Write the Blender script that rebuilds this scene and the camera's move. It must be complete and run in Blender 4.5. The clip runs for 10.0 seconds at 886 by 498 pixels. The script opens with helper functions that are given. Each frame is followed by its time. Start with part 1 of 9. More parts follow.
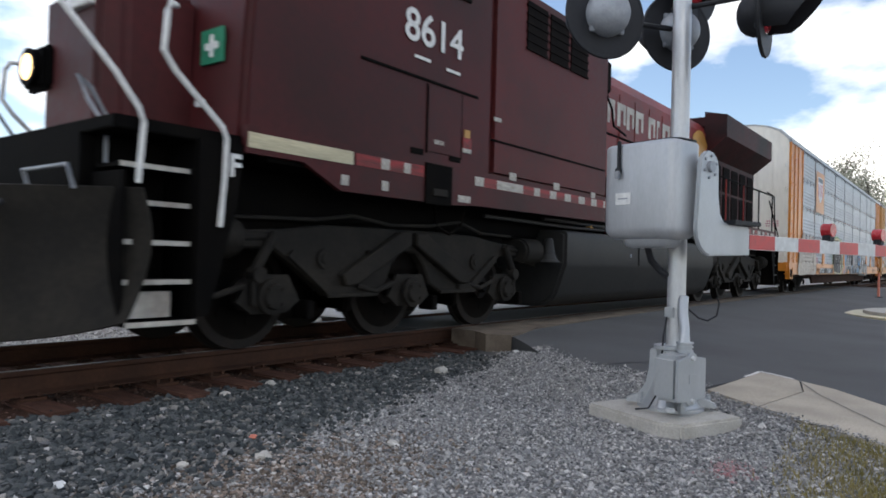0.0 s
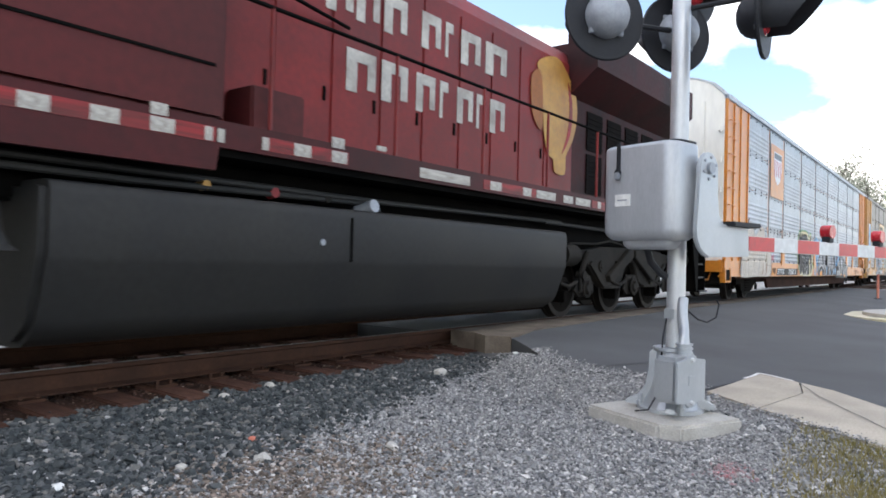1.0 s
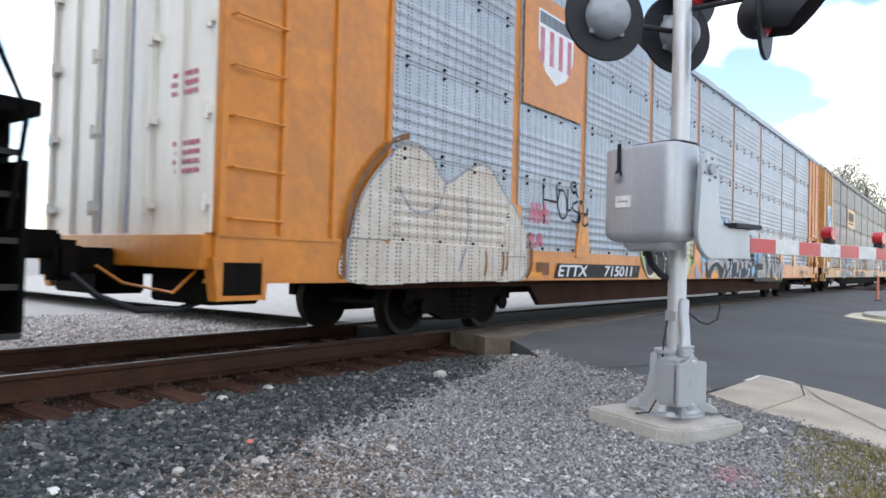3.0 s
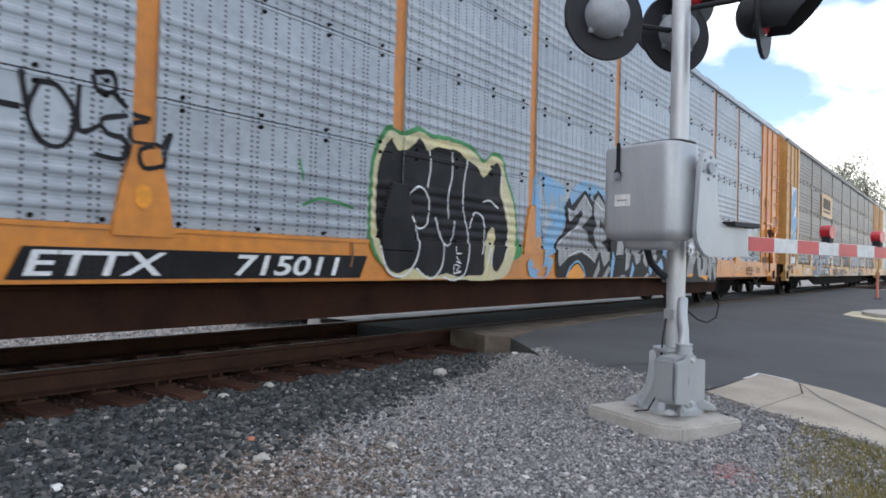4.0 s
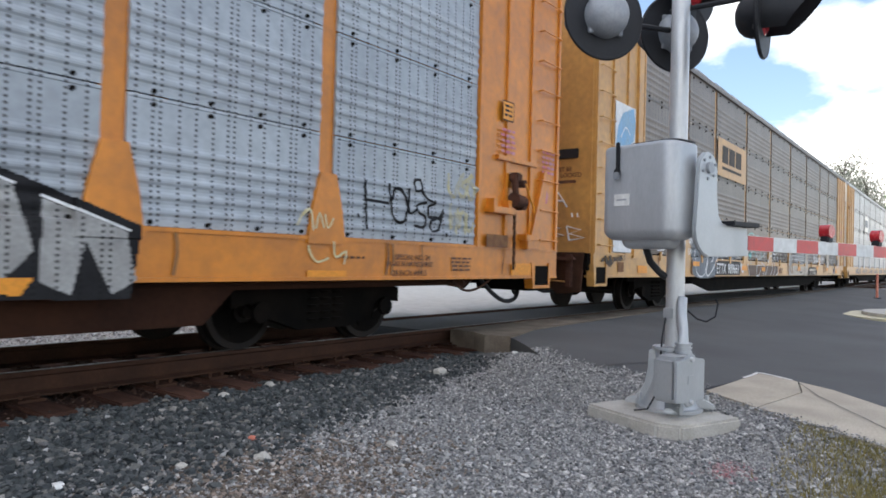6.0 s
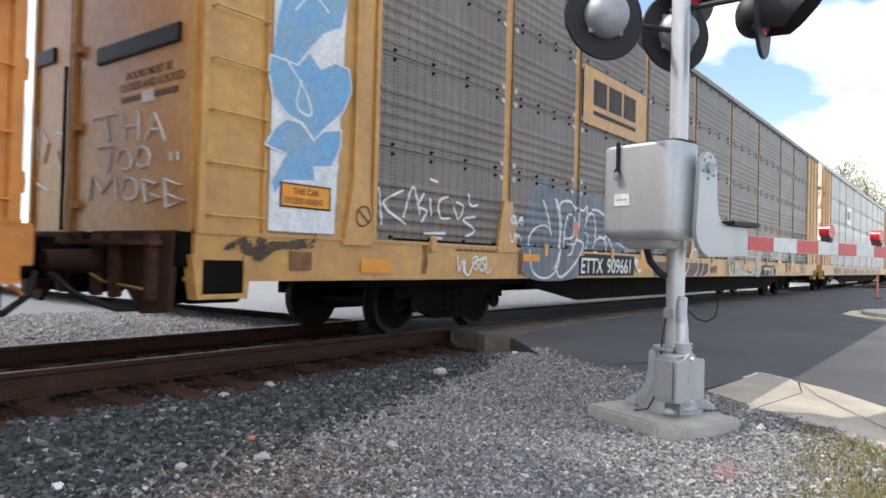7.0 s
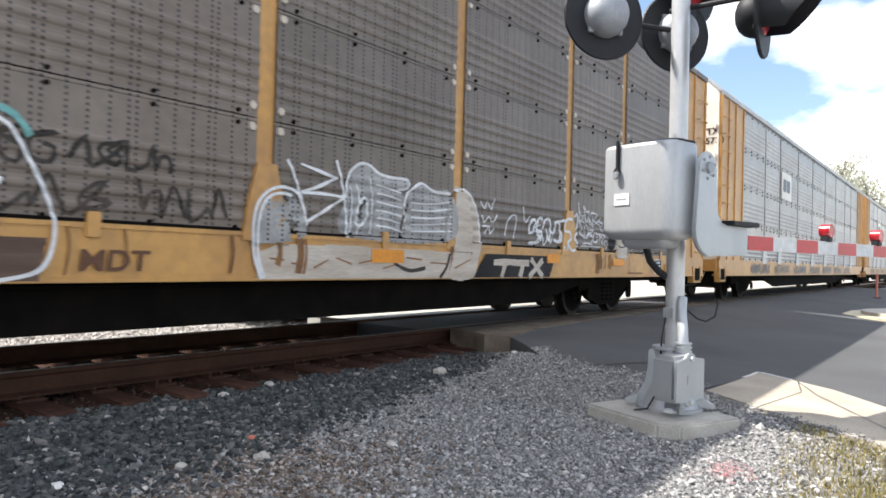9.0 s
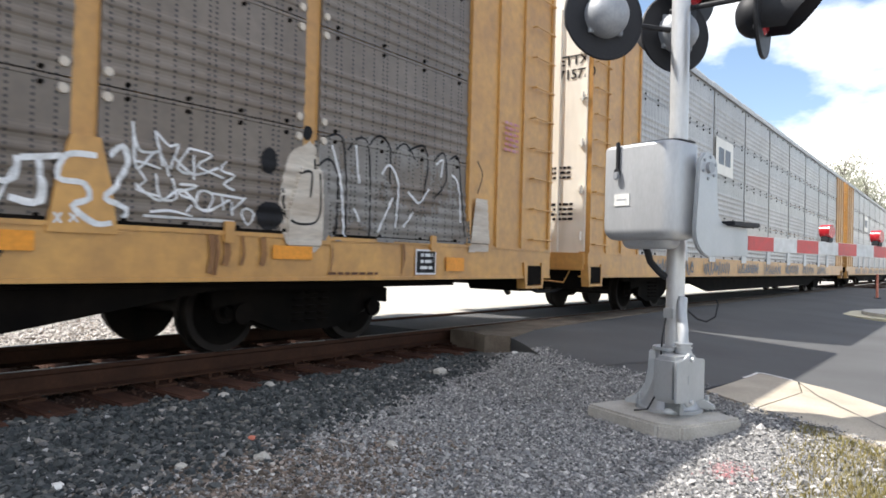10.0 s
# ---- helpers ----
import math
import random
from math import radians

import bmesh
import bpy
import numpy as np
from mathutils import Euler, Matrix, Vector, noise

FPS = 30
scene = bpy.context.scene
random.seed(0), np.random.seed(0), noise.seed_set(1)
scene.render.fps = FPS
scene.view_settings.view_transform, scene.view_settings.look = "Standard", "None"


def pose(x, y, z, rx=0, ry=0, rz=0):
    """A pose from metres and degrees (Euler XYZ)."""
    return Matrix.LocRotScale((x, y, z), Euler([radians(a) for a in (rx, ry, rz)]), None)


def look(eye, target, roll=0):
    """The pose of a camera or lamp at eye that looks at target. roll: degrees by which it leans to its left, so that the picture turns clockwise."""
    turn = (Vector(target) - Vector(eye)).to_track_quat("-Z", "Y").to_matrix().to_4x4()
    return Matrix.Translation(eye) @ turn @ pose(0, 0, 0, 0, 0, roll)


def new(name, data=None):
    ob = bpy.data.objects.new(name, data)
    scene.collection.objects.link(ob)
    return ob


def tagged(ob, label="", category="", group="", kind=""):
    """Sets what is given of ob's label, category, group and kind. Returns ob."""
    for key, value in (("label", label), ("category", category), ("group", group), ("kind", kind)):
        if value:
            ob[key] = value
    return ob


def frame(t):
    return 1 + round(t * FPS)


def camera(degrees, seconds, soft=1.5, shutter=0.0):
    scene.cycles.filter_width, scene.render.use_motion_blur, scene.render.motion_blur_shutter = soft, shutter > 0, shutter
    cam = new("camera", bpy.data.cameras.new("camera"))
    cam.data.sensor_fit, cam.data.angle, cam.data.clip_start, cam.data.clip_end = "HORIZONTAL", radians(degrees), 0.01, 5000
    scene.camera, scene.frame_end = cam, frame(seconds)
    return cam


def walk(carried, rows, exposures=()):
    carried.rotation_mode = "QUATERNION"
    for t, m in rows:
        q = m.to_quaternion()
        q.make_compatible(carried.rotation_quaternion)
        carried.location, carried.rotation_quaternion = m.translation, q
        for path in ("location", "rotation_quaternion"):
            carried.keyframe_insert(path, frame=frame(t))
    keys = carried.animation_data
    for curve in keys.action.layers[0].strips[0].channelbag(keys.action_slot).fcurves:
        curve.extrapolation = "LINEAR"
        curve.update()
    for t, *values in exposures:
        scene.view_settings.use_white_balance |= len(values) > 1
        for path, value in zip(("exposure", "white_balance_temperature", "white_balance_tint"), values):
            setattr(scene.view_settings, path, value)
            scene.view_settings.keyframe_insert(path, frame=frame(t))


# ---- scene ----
# Track runs along x (train comes towards -x), y points across the track, z = 0 a little above the rail heads.
DEG, EYE_Z, YAW, PITCH, ROLL = 65.5, 0.81, 37.5, 0.9, -1.5
TRACK_Y, SIDE = 6.40, 1.55          # centre line of the track, half width of the cars
SPEED = 7.2                         # metres a second
RAIL_Z = -0.11                      # height of the rail heads
cam = camera(DEG, 10.0, soft=1.7, shutter=0.12)


def cam_row(t, ahead=0.0, side=0.0, up=0.0, yaw=0.0, pitch=0.0, roll=0.0):
    a = radians(YAW)
    x = ahead * math.cos(a) + side * math.sin(a)
    y = ahead * math.sin(a) - side * math.cos(a)
    return (t, pose(x, y, EYE_Z + up, 90 + PITCH + pitch, ROLL + roll, YAW - 90 + yaw))


CAM_ROWS = [cam_row(0.0, yaw=0.09, pitch=-0.09), cam_row(0.5, yaw=0.06, pitch=-0.02), cam_row(1.0, ahead=0.004, yaw=0.04, pitch=0.04),
            cam_row(1.5, ahead=0.062, yaw=0.02, pitch=0.06), cam_row(2.0, ahead=0.042, pitch=0.07), cam_row(2.5, ahead=0.042, pitch=0.20), cam_row(4.0, ahead=0.01, pitch=0.05),
            cam_row(4.5), cam_row(5.0, ahead=-0.012), cam_row(6.5), cam_row(8.0), cam_row(9.0, yaw=-0.02, pitch=-0.03), cam_row(10.0)]
EXPOSURES = [(0.0, 0.65), (0.5, 1.3), (1.0, 1.4), (2.0, 1.5), (2.5, 1.5), (4.0, 1.05), (6.5, 1.05), (8.0, 1.0), (9.0, 0.97), (10.0, 0.84)]
walk(cam, CAM_ROWS, EXPOSURES)

# ---- light ----
SUN_EL, SUN_AZ = 54.6, 118.0        # degrees; azimuth counted from +x towards +y
world = bpy.data.worlds.new("world")
scene.world = world
world.use_nodes = True
wn, wl = world.node_tree.nodes, world.node_tree.links
wn.clear()
w_out = wn.new("ShaderNodeOutputWorld")
w_bg = wn.new("ShaderNodeBackground")
w_sky = wn.new("ShaderNodeTexSky")
w_sky.sky_type, w_sky.sun_disc = "NISHITA", False
w_sky.sun_elevation, w_sky.sun_rotation = radians(SUN_EL), radians(90 - SUN_AZ)
w_co = wn.new("ShaderNodeTexCoord")
w_map = wn.new("ShaderNodeMapping")
w_map.inputs["Scale"].default_value = (1.6, 1.6, 3.4)
w_map.inputs["Location"].default_value = (0.35, 0.1, 0.25)
w_no = wn.new("ShaderNodeTexNoise")
w_no.inputs["Scale"].default_value, w_no.inputs["Detail"].default_value = 1.7, 7
w_no.inputs["Roughness"].default_value = 0.52
w_ramp = wn.new("ShaderNodeValToRGB")
w_ramp.color_ramp.elements[0].position, w_ramp.color_ramp.elements[1].position = 0.49, 0.63
w_mix = wn.new("ShaderNodeMix")
w_mix.data_type = "RGBA"
w_mix.inputs["B"].default_value = (11.6, 11.2, 10.8, 1)
wl.new(w_co.outputs["Generated"], w_map.inputs["Vector"])
wl.new(w_map.outputs["Vector"], w_no.inputs["Vector"])
wl.new(w_no.outputs["Fac"], w_ramp.inputs["Fac"])
wl.new(w_ramp.outputs["Color"], w_mix.inputs["Factor"])
wl.new(w_sky.outputs["Color"], w_mix.inputs["A"])
wl.new(w_mix.outputs["Result"], w_bg.inputs["Color"])
w_bg.inputs["Strength"].default_value = 0.125
wl.new(w_bg.outputs["Background"], w_out.inputs["Surface"])
sun = new("sun", bpy.data.lights.new("sun", "SUN"))
sun.data.energy, sun.data.angle, sun.data.color = 4.7, radians(0.6), (1.0, 0.95, 0.88)
sa, se = radians(SUN_AZ), radians(SUN_EL)
sun.matrix_world = look((30 * math.cos(sa) * math.cos(se), 30 * math.sin(sa) * math.cos(se), 30 * math.sin(se)), (0, 0, 0))
# ---- materials ----
def mat(name, base, rough=0.6, metal=0.0, other=None, scale=4.0, amount=0.5, fine=40.0, bump=0.1, dist=0.01, spread=0.0, stretch=(1, 1, 1), grain=1.0, spec=0.5):
    """Base colour mixed with another by coarse noise, shaded by fine noise, with bump. spread: per-object change of value."""
    m = bpy.data.materials.new(name)
    m.use_nodes = True
    n, l = m.node_tree.nodes, m.node_tree.links
    b = n["Principled BSDF"]
    b.inputs["Metallic"].default_value = metal
    b.inputs["Specular IOR Level"].default_value = spec
    co = n.new("ShaderNodeTexCoord")
    mp = n.new("ShaderNodeMapping")
    mp.inputs["Scale"].default_value = stretch
    l.new(co.outputs["Object"], mp.inputs["Vector"])
    big = n.new("ShaderNodeTexNoise")
    big.inputs["Scale"].default_value, big.inputs["Detail"].default_value = scale, 5
    l.new(mp.outputs["Vector"], big.inputs["Vector"])
    small = n.new("ShaderNodeTexNoise")
    small.inputs["Scale"].default_value, small.inputs["Detail"].default_value = fine, 4
    l.new(mp.outputs["Vector"], small.inputs["Vector"])
    ramp = n.new("ShaderNodeMapRange")
    ramp.inputs["From Min"].default_value, ramp.inputs["From Max"].default_value = 0.38, 0.68
    ramp.inputs["To Max"].default_value = amount
    l.new(big.outputs["Fac"], ramp.inputs["Value"])
    mix = n.new("ShaderNodeMix")
    mix.data_type = "RGBA"
    mix.inputs["A"].default_value = (*base, 1)
    mix.inputs["B"].default_value = (*(other or [c * 0.6 for c in base]), 1)
    l.new(ramp.outputs["Result"], mix.inputs["Factor"])
    val = n.new("ShaderNodeHueSaturation")
    l.new(mix.outputs["Result"], val.inputs["Color"])
    rng = n.new("ShaderNodeMapRange")
    rng.inputs["From Min"].default_value, rng.inputs["From Max"].default_value = 0.25, 0.75
    rng.inputs["To Min"].default_value, rng.inputs["To Max"].default_value = 1 - 0.18 * grain, 1 + 0.16 * grain
    l.new(small.outputs["Fac"], rng.inputs["Value"])
    last = rng.outputs["Result"]
    if spread:
        oi = n.new("ShaderNodeObjectInfo")
        mr = n.new("ShaderNodeMapRange")
        mr.inputs["To Min"].default_value, mr.inputs["To Max"].default_value = 1 - spread, 1 + spread
        l.new(oi.outputs["Random"], mr.inputs["Value"])
        mu = n.new("ShaderNodeMath")
        mu.operation = "MULTIPLY"
        l.new(last, mu.inputs[0])
        l.new(mr.outputs["Result"], mu.inputs[1])
        last = mu.outputs["Value"]
    l.new(last, val.inputs["Value"])
    l.new(val.outputs["Color"], b.inputs["Base Color"])
    rr = n.new("ShaderNodeMapRange")
    rr.inputs["To Min"].default_value, rr.inputs["To Max"].default_value = max(rough - 0.12, 0.05), min(rough + 0.12, 1)
    l.new(small.outputs["Fac"], rr.inputs["Value"])
    l.new(rr.outputs["Result"], b.inputs["Roughness"])
    bp = n.new("ShaderNodeBump")
    bp.inputs["Strength"].default_value, bp.inputs["Distance"].default_value = bump, dist
    l.new(small.outputs["Fac"], bp.inputs["Height"])
    l.new(bp.outputs["Normal"], b.inputs["Normal"])
    return m


def glow(name, colour, strength):
    m = bpy.data.materials.new(name)
    m.use_nodes = True
    b = m.node_tree.nodes["Principled BSDF"]
    b.inputs["Base Color"].default_value = (*colour, 1)
    b.inputs["Emission Color"].default_value = (*colour, 1)
    b.inputs["Emission Strength"].default_value = strength
    return m


def lacquer(m, weight, rough):
    """A clear weathered gloss coat, as on painted or galvanised car sides."""
    b = m.node_tree.nodes["Principled BSDF"]
    b.inputs["Coat Weight"].default_value, b.inputs["Coat Roughness"].default_value = weight, rough


M = {}
M["red"] = mat("loco_red_paint", (0.20, 0.017, 0.016), 0.5, other=(0.10, 0.015, 0.013), scale=0.9, amount=0.8, fine=14, bump=0.05, spec=0.3)
M["casing"] = mat("faded_dark_red_casing", (0.092, 0.016, 0.016), 0.55, other=(0.052, 0.015, 0.014), scale=0.8, amount=0.9, fine=12, bump=0.05, spec=0.22)
M["grimy"] = mat("grimy_dark_red_paint", (0.066, 0.011, 0.012), 0.55, other=(0.032, 0.011, 0.010), scale=0.8, amount=0.9, fine=12, bump=0.05, spec=0.22)
M["sooty"] = mat("sooty_dark_red_paint", (0.045, 0.009, 0.010), 0.6, other=(0.016, 0.009, 0.009), scale=1.1, amount=1.0, fine=14, bump=0.06, spec=0.15)
M["black"] = mat("dirty_black_steel", (0.0042, 0.004, 0.004), 0.75, other=(0.008, 0.007, 0.006), scale=2.2, amount=0.7, fine=25, bump=0.15, spec=0.03)
M["tank"] = mat("fuel_tank_paint", (0.027, 0.027, 0.027), 0.55, other=(0.036, 0.035, 0.032), scale=1.2, amount=0.7, fine=16, bump=0.08, spec=0.2)
M["cast"] = mat("grimy_cast_steel", (0.019, 0.0175, 0.0155), 0.75, other=(0.032, 0.028, 0.023), scale=2.5, amount=0.8, fine=20, bump=0.15, spec=0.1)
M["rustsill"] = mat("rusty_brown_underframe", (0.050, 0.022, 0.013), 0.85, other=(0.024, 0.012, 0.009), scale=1.5, amount=0.9, fine=25, bump=0.2, spec=0.1)
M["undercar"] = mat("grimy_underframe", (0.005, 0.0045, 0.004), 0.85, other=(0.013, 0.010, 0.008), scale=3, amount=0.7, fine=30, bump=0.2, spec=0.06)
M["wheel"] = mat("worn_wheel_steel", (0.018, 0.016, 0.015), 0.6, 0.2, other=(0.034, 0.025, 0.02), scale=5, amount=0.6, fine=40, spec=0.15)
M["yellow"] = mat("orange_yellow_car_paint", (0.60, 0.205, 0.010), 0.5, other=(0.42, 0.14, 0.010), scale=1.4, amount=0.7, fine=10, bump=0.06)
M["tan"] = mat("faded_tan_yellow_paint", (0.55, 0.295, 0.078), 0.6, other=(0.37, 0.19, 0.06), scale=1.3, amount=0.7, fine=10, bump=0.06)
M["white_end"] = mat("dirty_white_end_paint", (0.78, 0.75, 0.68), 0.5, other=(0.66, 0.61, 0.52), scale=0.9, amount=0.5, fine=8, bump=0.03, stretch=(1, 1, 0.3), grain=0.4)
M["silver"] = mat("galvanised_panel", (0.36, 0.40, 0.44), 0.5, 0.15, other=(0.27, 0.30, 0.34), scale=1.0, amount=0.7, fine=9, bump=0.05, spread=0.10)
M["brown"] = mat("rust_dulled_panel", (0.180, 0.149, 0.122), 0.6, 0.1, other=(0.122, 0.093, 0.072), scale=1.0, amount=0.7, fine=9, bump=0.05, spread=0.12)
M["pale"] = mat("pale_galvanised_panel", (0.40, 0.39, 0.37), 0.55, 0.1, other=(0.30, 0.28, 0.26), scale=1.0, amount=0.7, fine=9, bump=0.05, spread=0.1)
M["roof"] = mat("galvanised_roof", (0.45, 0.46, 0.47), 0.45, 0.3, scale=1.5, fine=10)
M["gravel"] = mat("grey_gravel_ground", (0.24, 0.235, 0.23), 0.9, other=(0.17, 0.16, 0.155), scale=1.5, amount=0.8, fine=55, bump=0.8, dist=0.02, spec=0.15)
M["asphalt"] = mat("grey_asphalt", (0.095, 0.097, 0.10), 0.85, other=(0.07, 0.07, 0.073), scale=0.6, amount=0.8, fine=120, bump=0.3, dist=0.005, spec=0.25)
M["concrete"] = mat("tan_concrete", (0.45, 0.40, 0.32), 0.85, other=(0.30, 0.26, 0.21), scale=2, amount=0.7, fine=60, bump=0.15, dist=0.004)
M["dirtycrete"] = mat("dirt_stained_concrete", (0.17, 0.14, 0.11), 0.9, other=(0.10, 0.08, 0.065), scale=3, amount=0.9, fine=50, bump=0.3, dist=0.006, spec=0.15)
M["pad"] = mat("pale_concrete_pad", (0.46, 0.44, 0.40), 0.85, other=(0.34, 0.32, 0.28), scale=5, amount=0.7, fine=70, bump=0.15, dist=0.004)
M["rail"] = mat("rusty_rail_steel", (0.048, 0.025, 0.017), 0.8, 0.1, other=(0.075, 0.036, 0.022), scale=3, amount=0.8, fine=30, bump=0.2, spec=0.15)
M["railtop"] = mat("polished_rail_head", (0.16, 0.15, 0.145), 0.5, 0.7, scale=3, fine=30, bump=0.03)
M["tie"] = mat("rusty_brown_tie_timber", (0.10, 0.050, 0.036), 0.9, other=(0.055, 0.030, 0.022), scale=5, amount=0.8, fine=30, bump=0.5, dist=0.01, stretch=(3, 0.6, 3), spread=0.2, spec=0.1)
M["galv"] = mat("galvanised_aluminium", (0.46, 0.48, 0.50), 0.42, 0.45, other=(0.38, 0.40, 0.42), scale=5, amount=0.6, fine=90, bump=0.02, dist=0.001, stretch=(1, 1, 0.35), grain=0.35)
M["case"] = mat("dull_cast_aluminium", (0.47, 0.485, 0.505), 0.38, 0.3, other=(0.37, 0.385, 0.405), scale=3, amount=0.8, fine=70, bump=0.02, dist=0.001, stretch=(1, 1, 0.3), grain=0.35)
M["mast"] = mat("bright_galvanised_mast", (0.62, 0.63, 0.64), 0.38, 0.35, other=(0.50, 0.51, 0.52), scale=8, amount=0.7, fine=60, bump=0.02, dist=0.001, stretch=(1, 1, 0.3), grain=0.4)
M["stripe"] = mat("white_reflective_stripe", (0.60, 0.62, 0.63), 0.4, scale=4, amount=0.3, fine=20, bump=0.03)
M["hood"] = mat("matt_black_hood", (0.02, 0.021, 0.025), 0.55, scale=5, fine=50, bump=0.05, spec=0.3)
M["alu"] = mat("dull_lamp_housing", (0.33, 0.35, 0.38), 0.5, 0.2, scale=9, amount=0.5, fine=50, bump=0.03, grain=0.6)
M["white"] = mat("white_paint", (0.72, 0.72, 0.70), 0.5, scale=3, amount=0.3, fine=20, bump=0.03)
M["signred"] = mat("red_reflective", (0.50, 0.03, 0.035), 0.4, scale=4, amount=0.3, fine=20, bump=0.03)
M["green"] = mat("green_sign", (0.02, 0.22, 0.12), 0.45, scale=4, amount=0.3, fine=20, bump=0.03)
M["glass"] = mat("dark_window_glass", (0.012, 0.014, 0.018), 0.12, scale=4, amount=0.3, fine=20, bump=0.0)
M["lamp"] = glow("warm_headlight", (1.0, 0.62, 0.28), 2.6)
M["redlamp"] = mat("red_lens", (0.45, 0.02, 0.03), 0.25, scale=4, fine=20, bump=0.02)
M["grass"] = mat("dry_grass", (0.22, 0.19, 0.06), 0.9, other=(0.32, 0.25, 0.11), scale=4, fine=60, bump=0.6)
M["leaf"] = mat("spring_leaves", (0.27, 0.28, 0.20), 0.7, other=(0.33, 0.32, 0.26), scale=2, fine=10)
M["bark"] = mat("grey_bark", (0.12, 0.10, 0.085), 0.9, scale=6, fine=30)
M["post"] = mat("faded_orange_plastic", (0.62, 0.20, 0.13), 0.5, scale=4, fine=20)
M["p_brown"] = mat("dark_emblem_paint", (0.30, 0.10, 0.02), 0.6, scale=4, fine=20)
M["cloud"] = mat("white_cloud", (0.8, 0.8, 0.8), 1.0, scale=0.02, fine=0.1, amount=0.1, bump=0.0)
M["dirtyred"] = mat("dirty_red_band", (0.30, 0.025, 0.028), 0.5, other=(0.10, 0.025, 0.022), scale=2.2, amount=1.0, fine=20, bump=0.03, spec=0.3)
M["dirtywhite"] = mat("dirty_white_patch", (0.50, 0.48, 0.43), 0.55, other=(0.26, 0.23, 0.2), scale=3, amount=0.9, fine=20, bump=0.03)
M["gold"] = mat("faded_golden_paint", (0.46, 0.25, 0.045), 0.5, other=(0.34, 0.15, 0.03), scale=2.5, amount=0.9, fine=20, bump=0.03)
M["bed"] = mat("rusty_track_dirt", (0.058, 0.031, 0.022), 0.95, other=(0.032, 0.019, 0.014), scale=4, amount=0.9, fine=50, bump=0.5, dist=0.01, spec=0.05)
M["grille"] = mat("sooty_black_grille", (0.007, 0.006, 0.006), 0.8, other=(0.014, 0.011, 0.010), scale=3, amount=0.7, fine=30, bump=0.05, spec=0.04)
M["cream"] = mat("cream_stripe", (0.60, 0.54, 0.36), 0.5, scale=2, amount=0.6, fine=15)


for k, w in (("yellow", 0.35), ("tan", 0.4), ("white_end", 0.3), ("silver", 0.3), ("brown", 0.3), ("pale", 0.5)):
    lacquer(M[k], w, 0.30)


# ---- small builders ----
def thing(name, label, category, group="", kind="", at=(0, 0, 0), rz=0):
    ob = new(name)
    ob.empty_display_size = 0.3
    ob.matrix_basis = pose(*at, 0, 0, rz)
    return tagged(ob, label, category, group, kind)


def part(name, bm, material, parent=None, label="", smooth=False, at=None):
    me = bpy.data.meshes.new(name)
    bm.normal_update()
    bm.to_mesh(me)
    bm.free()
    for k in (material if isinstance(material, (list, tuple)) else [material]):
        me.materials.append(M[k] if isinstance(k, str) else k)
    if smooth:
        for p in me.polygons:
            p.use_smooth = True
        me.set_sharp_from_angle(angle=radians(35))
    ob = new(name, me)
    if parent:
        ob.parent = parent
    if at is not None:
        ob.matrix_basis = at if isinstance(at, Matrix) else Matrix.Translation(at)
    if label:
        ob["label"] = label
    return ob


def share(ob, parent, m, name=None):
    """One more object on the same mesh."""
    o = new(name or ob.name.split(".")[0], ob.data)
    o.parent = parent
    o.matrix_basis = m if isinstance(m, Matrix) else Matrix.Translation(m)
    return o


def box(bm, x0, x1, y0, y1, z0, z1, bevel=0.0, slot=0, m=None):
    r = bmesh.ops.create_cube(bm, size=1.0)
    vs = r["verts"]
    bmesh.ops.transform(bm, verts=vs, matrix=Matrix.Translation(((x0 + x1) / 2, (y0 + y1) / 2, (z0 + z1) / 2)) @ Matrix.Diagonal((abs(x1 - x0), abs(y1 - y0), abs(z1 - z0), 1)))
    if bevel:
        es = list({e for v in vs for e in v.link_edges})
        vs = bmesh.ops.bevel(bm, geom=es, offset=bevel, segments=2, affect="EDGES", clamp_overlap=True)["verts"]
    if m is not None:
        bmesh.ops.transform(bm, verts=vs, matrix=m)
    for f in {f for v in vs for f in v.link_faces}:
        f.material_index = slot
    return vs


def lathe(bm, prof, seg=32, axis="z", at=(0, 0, 0)):
    """One closed-up surface of revolution through (radius, height) points."""
    rings = []
    for r, h in prof:
        ring = []
        for k in range(seg):
            a = 2 * math.pi * k / seg
            c, d = r * math.cos(a), r * math.sin(a)
            p = (c, d, h) if axis == "z" else (c, h, d)
            ring.append(bm.verts.new(Vector(p) + Vector(at)))
        rings.append(ring)
    for a, b in zip(rings, rings[1:]):
        for k in range(seg):
            bm.faces.new((a[k], a[(k + 1) % seg], b[(k + 1) % seg], b[k]))
    bm.faces.new(rings[0])
    bm.faces.new(rings[-1])
    bmesh.ops.recalc_face_normals(bm, faces=list(bm.faces))


def rod(bm, a, b, r, r2=None, seg=10, slot=0, caps=True):
    a, b = Vector(a), Vector(b)
    d = b - a
    res = bmesh.ops.create_cone(bm, cap_ends=caps, segments=seg, radius1=r, radius2=r if r2 is None else r2, depth=d.length)
    m = Matrix.Translation((a + b) / 2) @ d.to_track_quat("Z", "Y").to_matrix().to_4x4()
    bmesh.ops.transform(bm, verts=res["verts"], matrix=m)
    for f in {f for v in res["verts"] for f in v.link_faces}:
        f.material_index = slot
    return res["verts"]


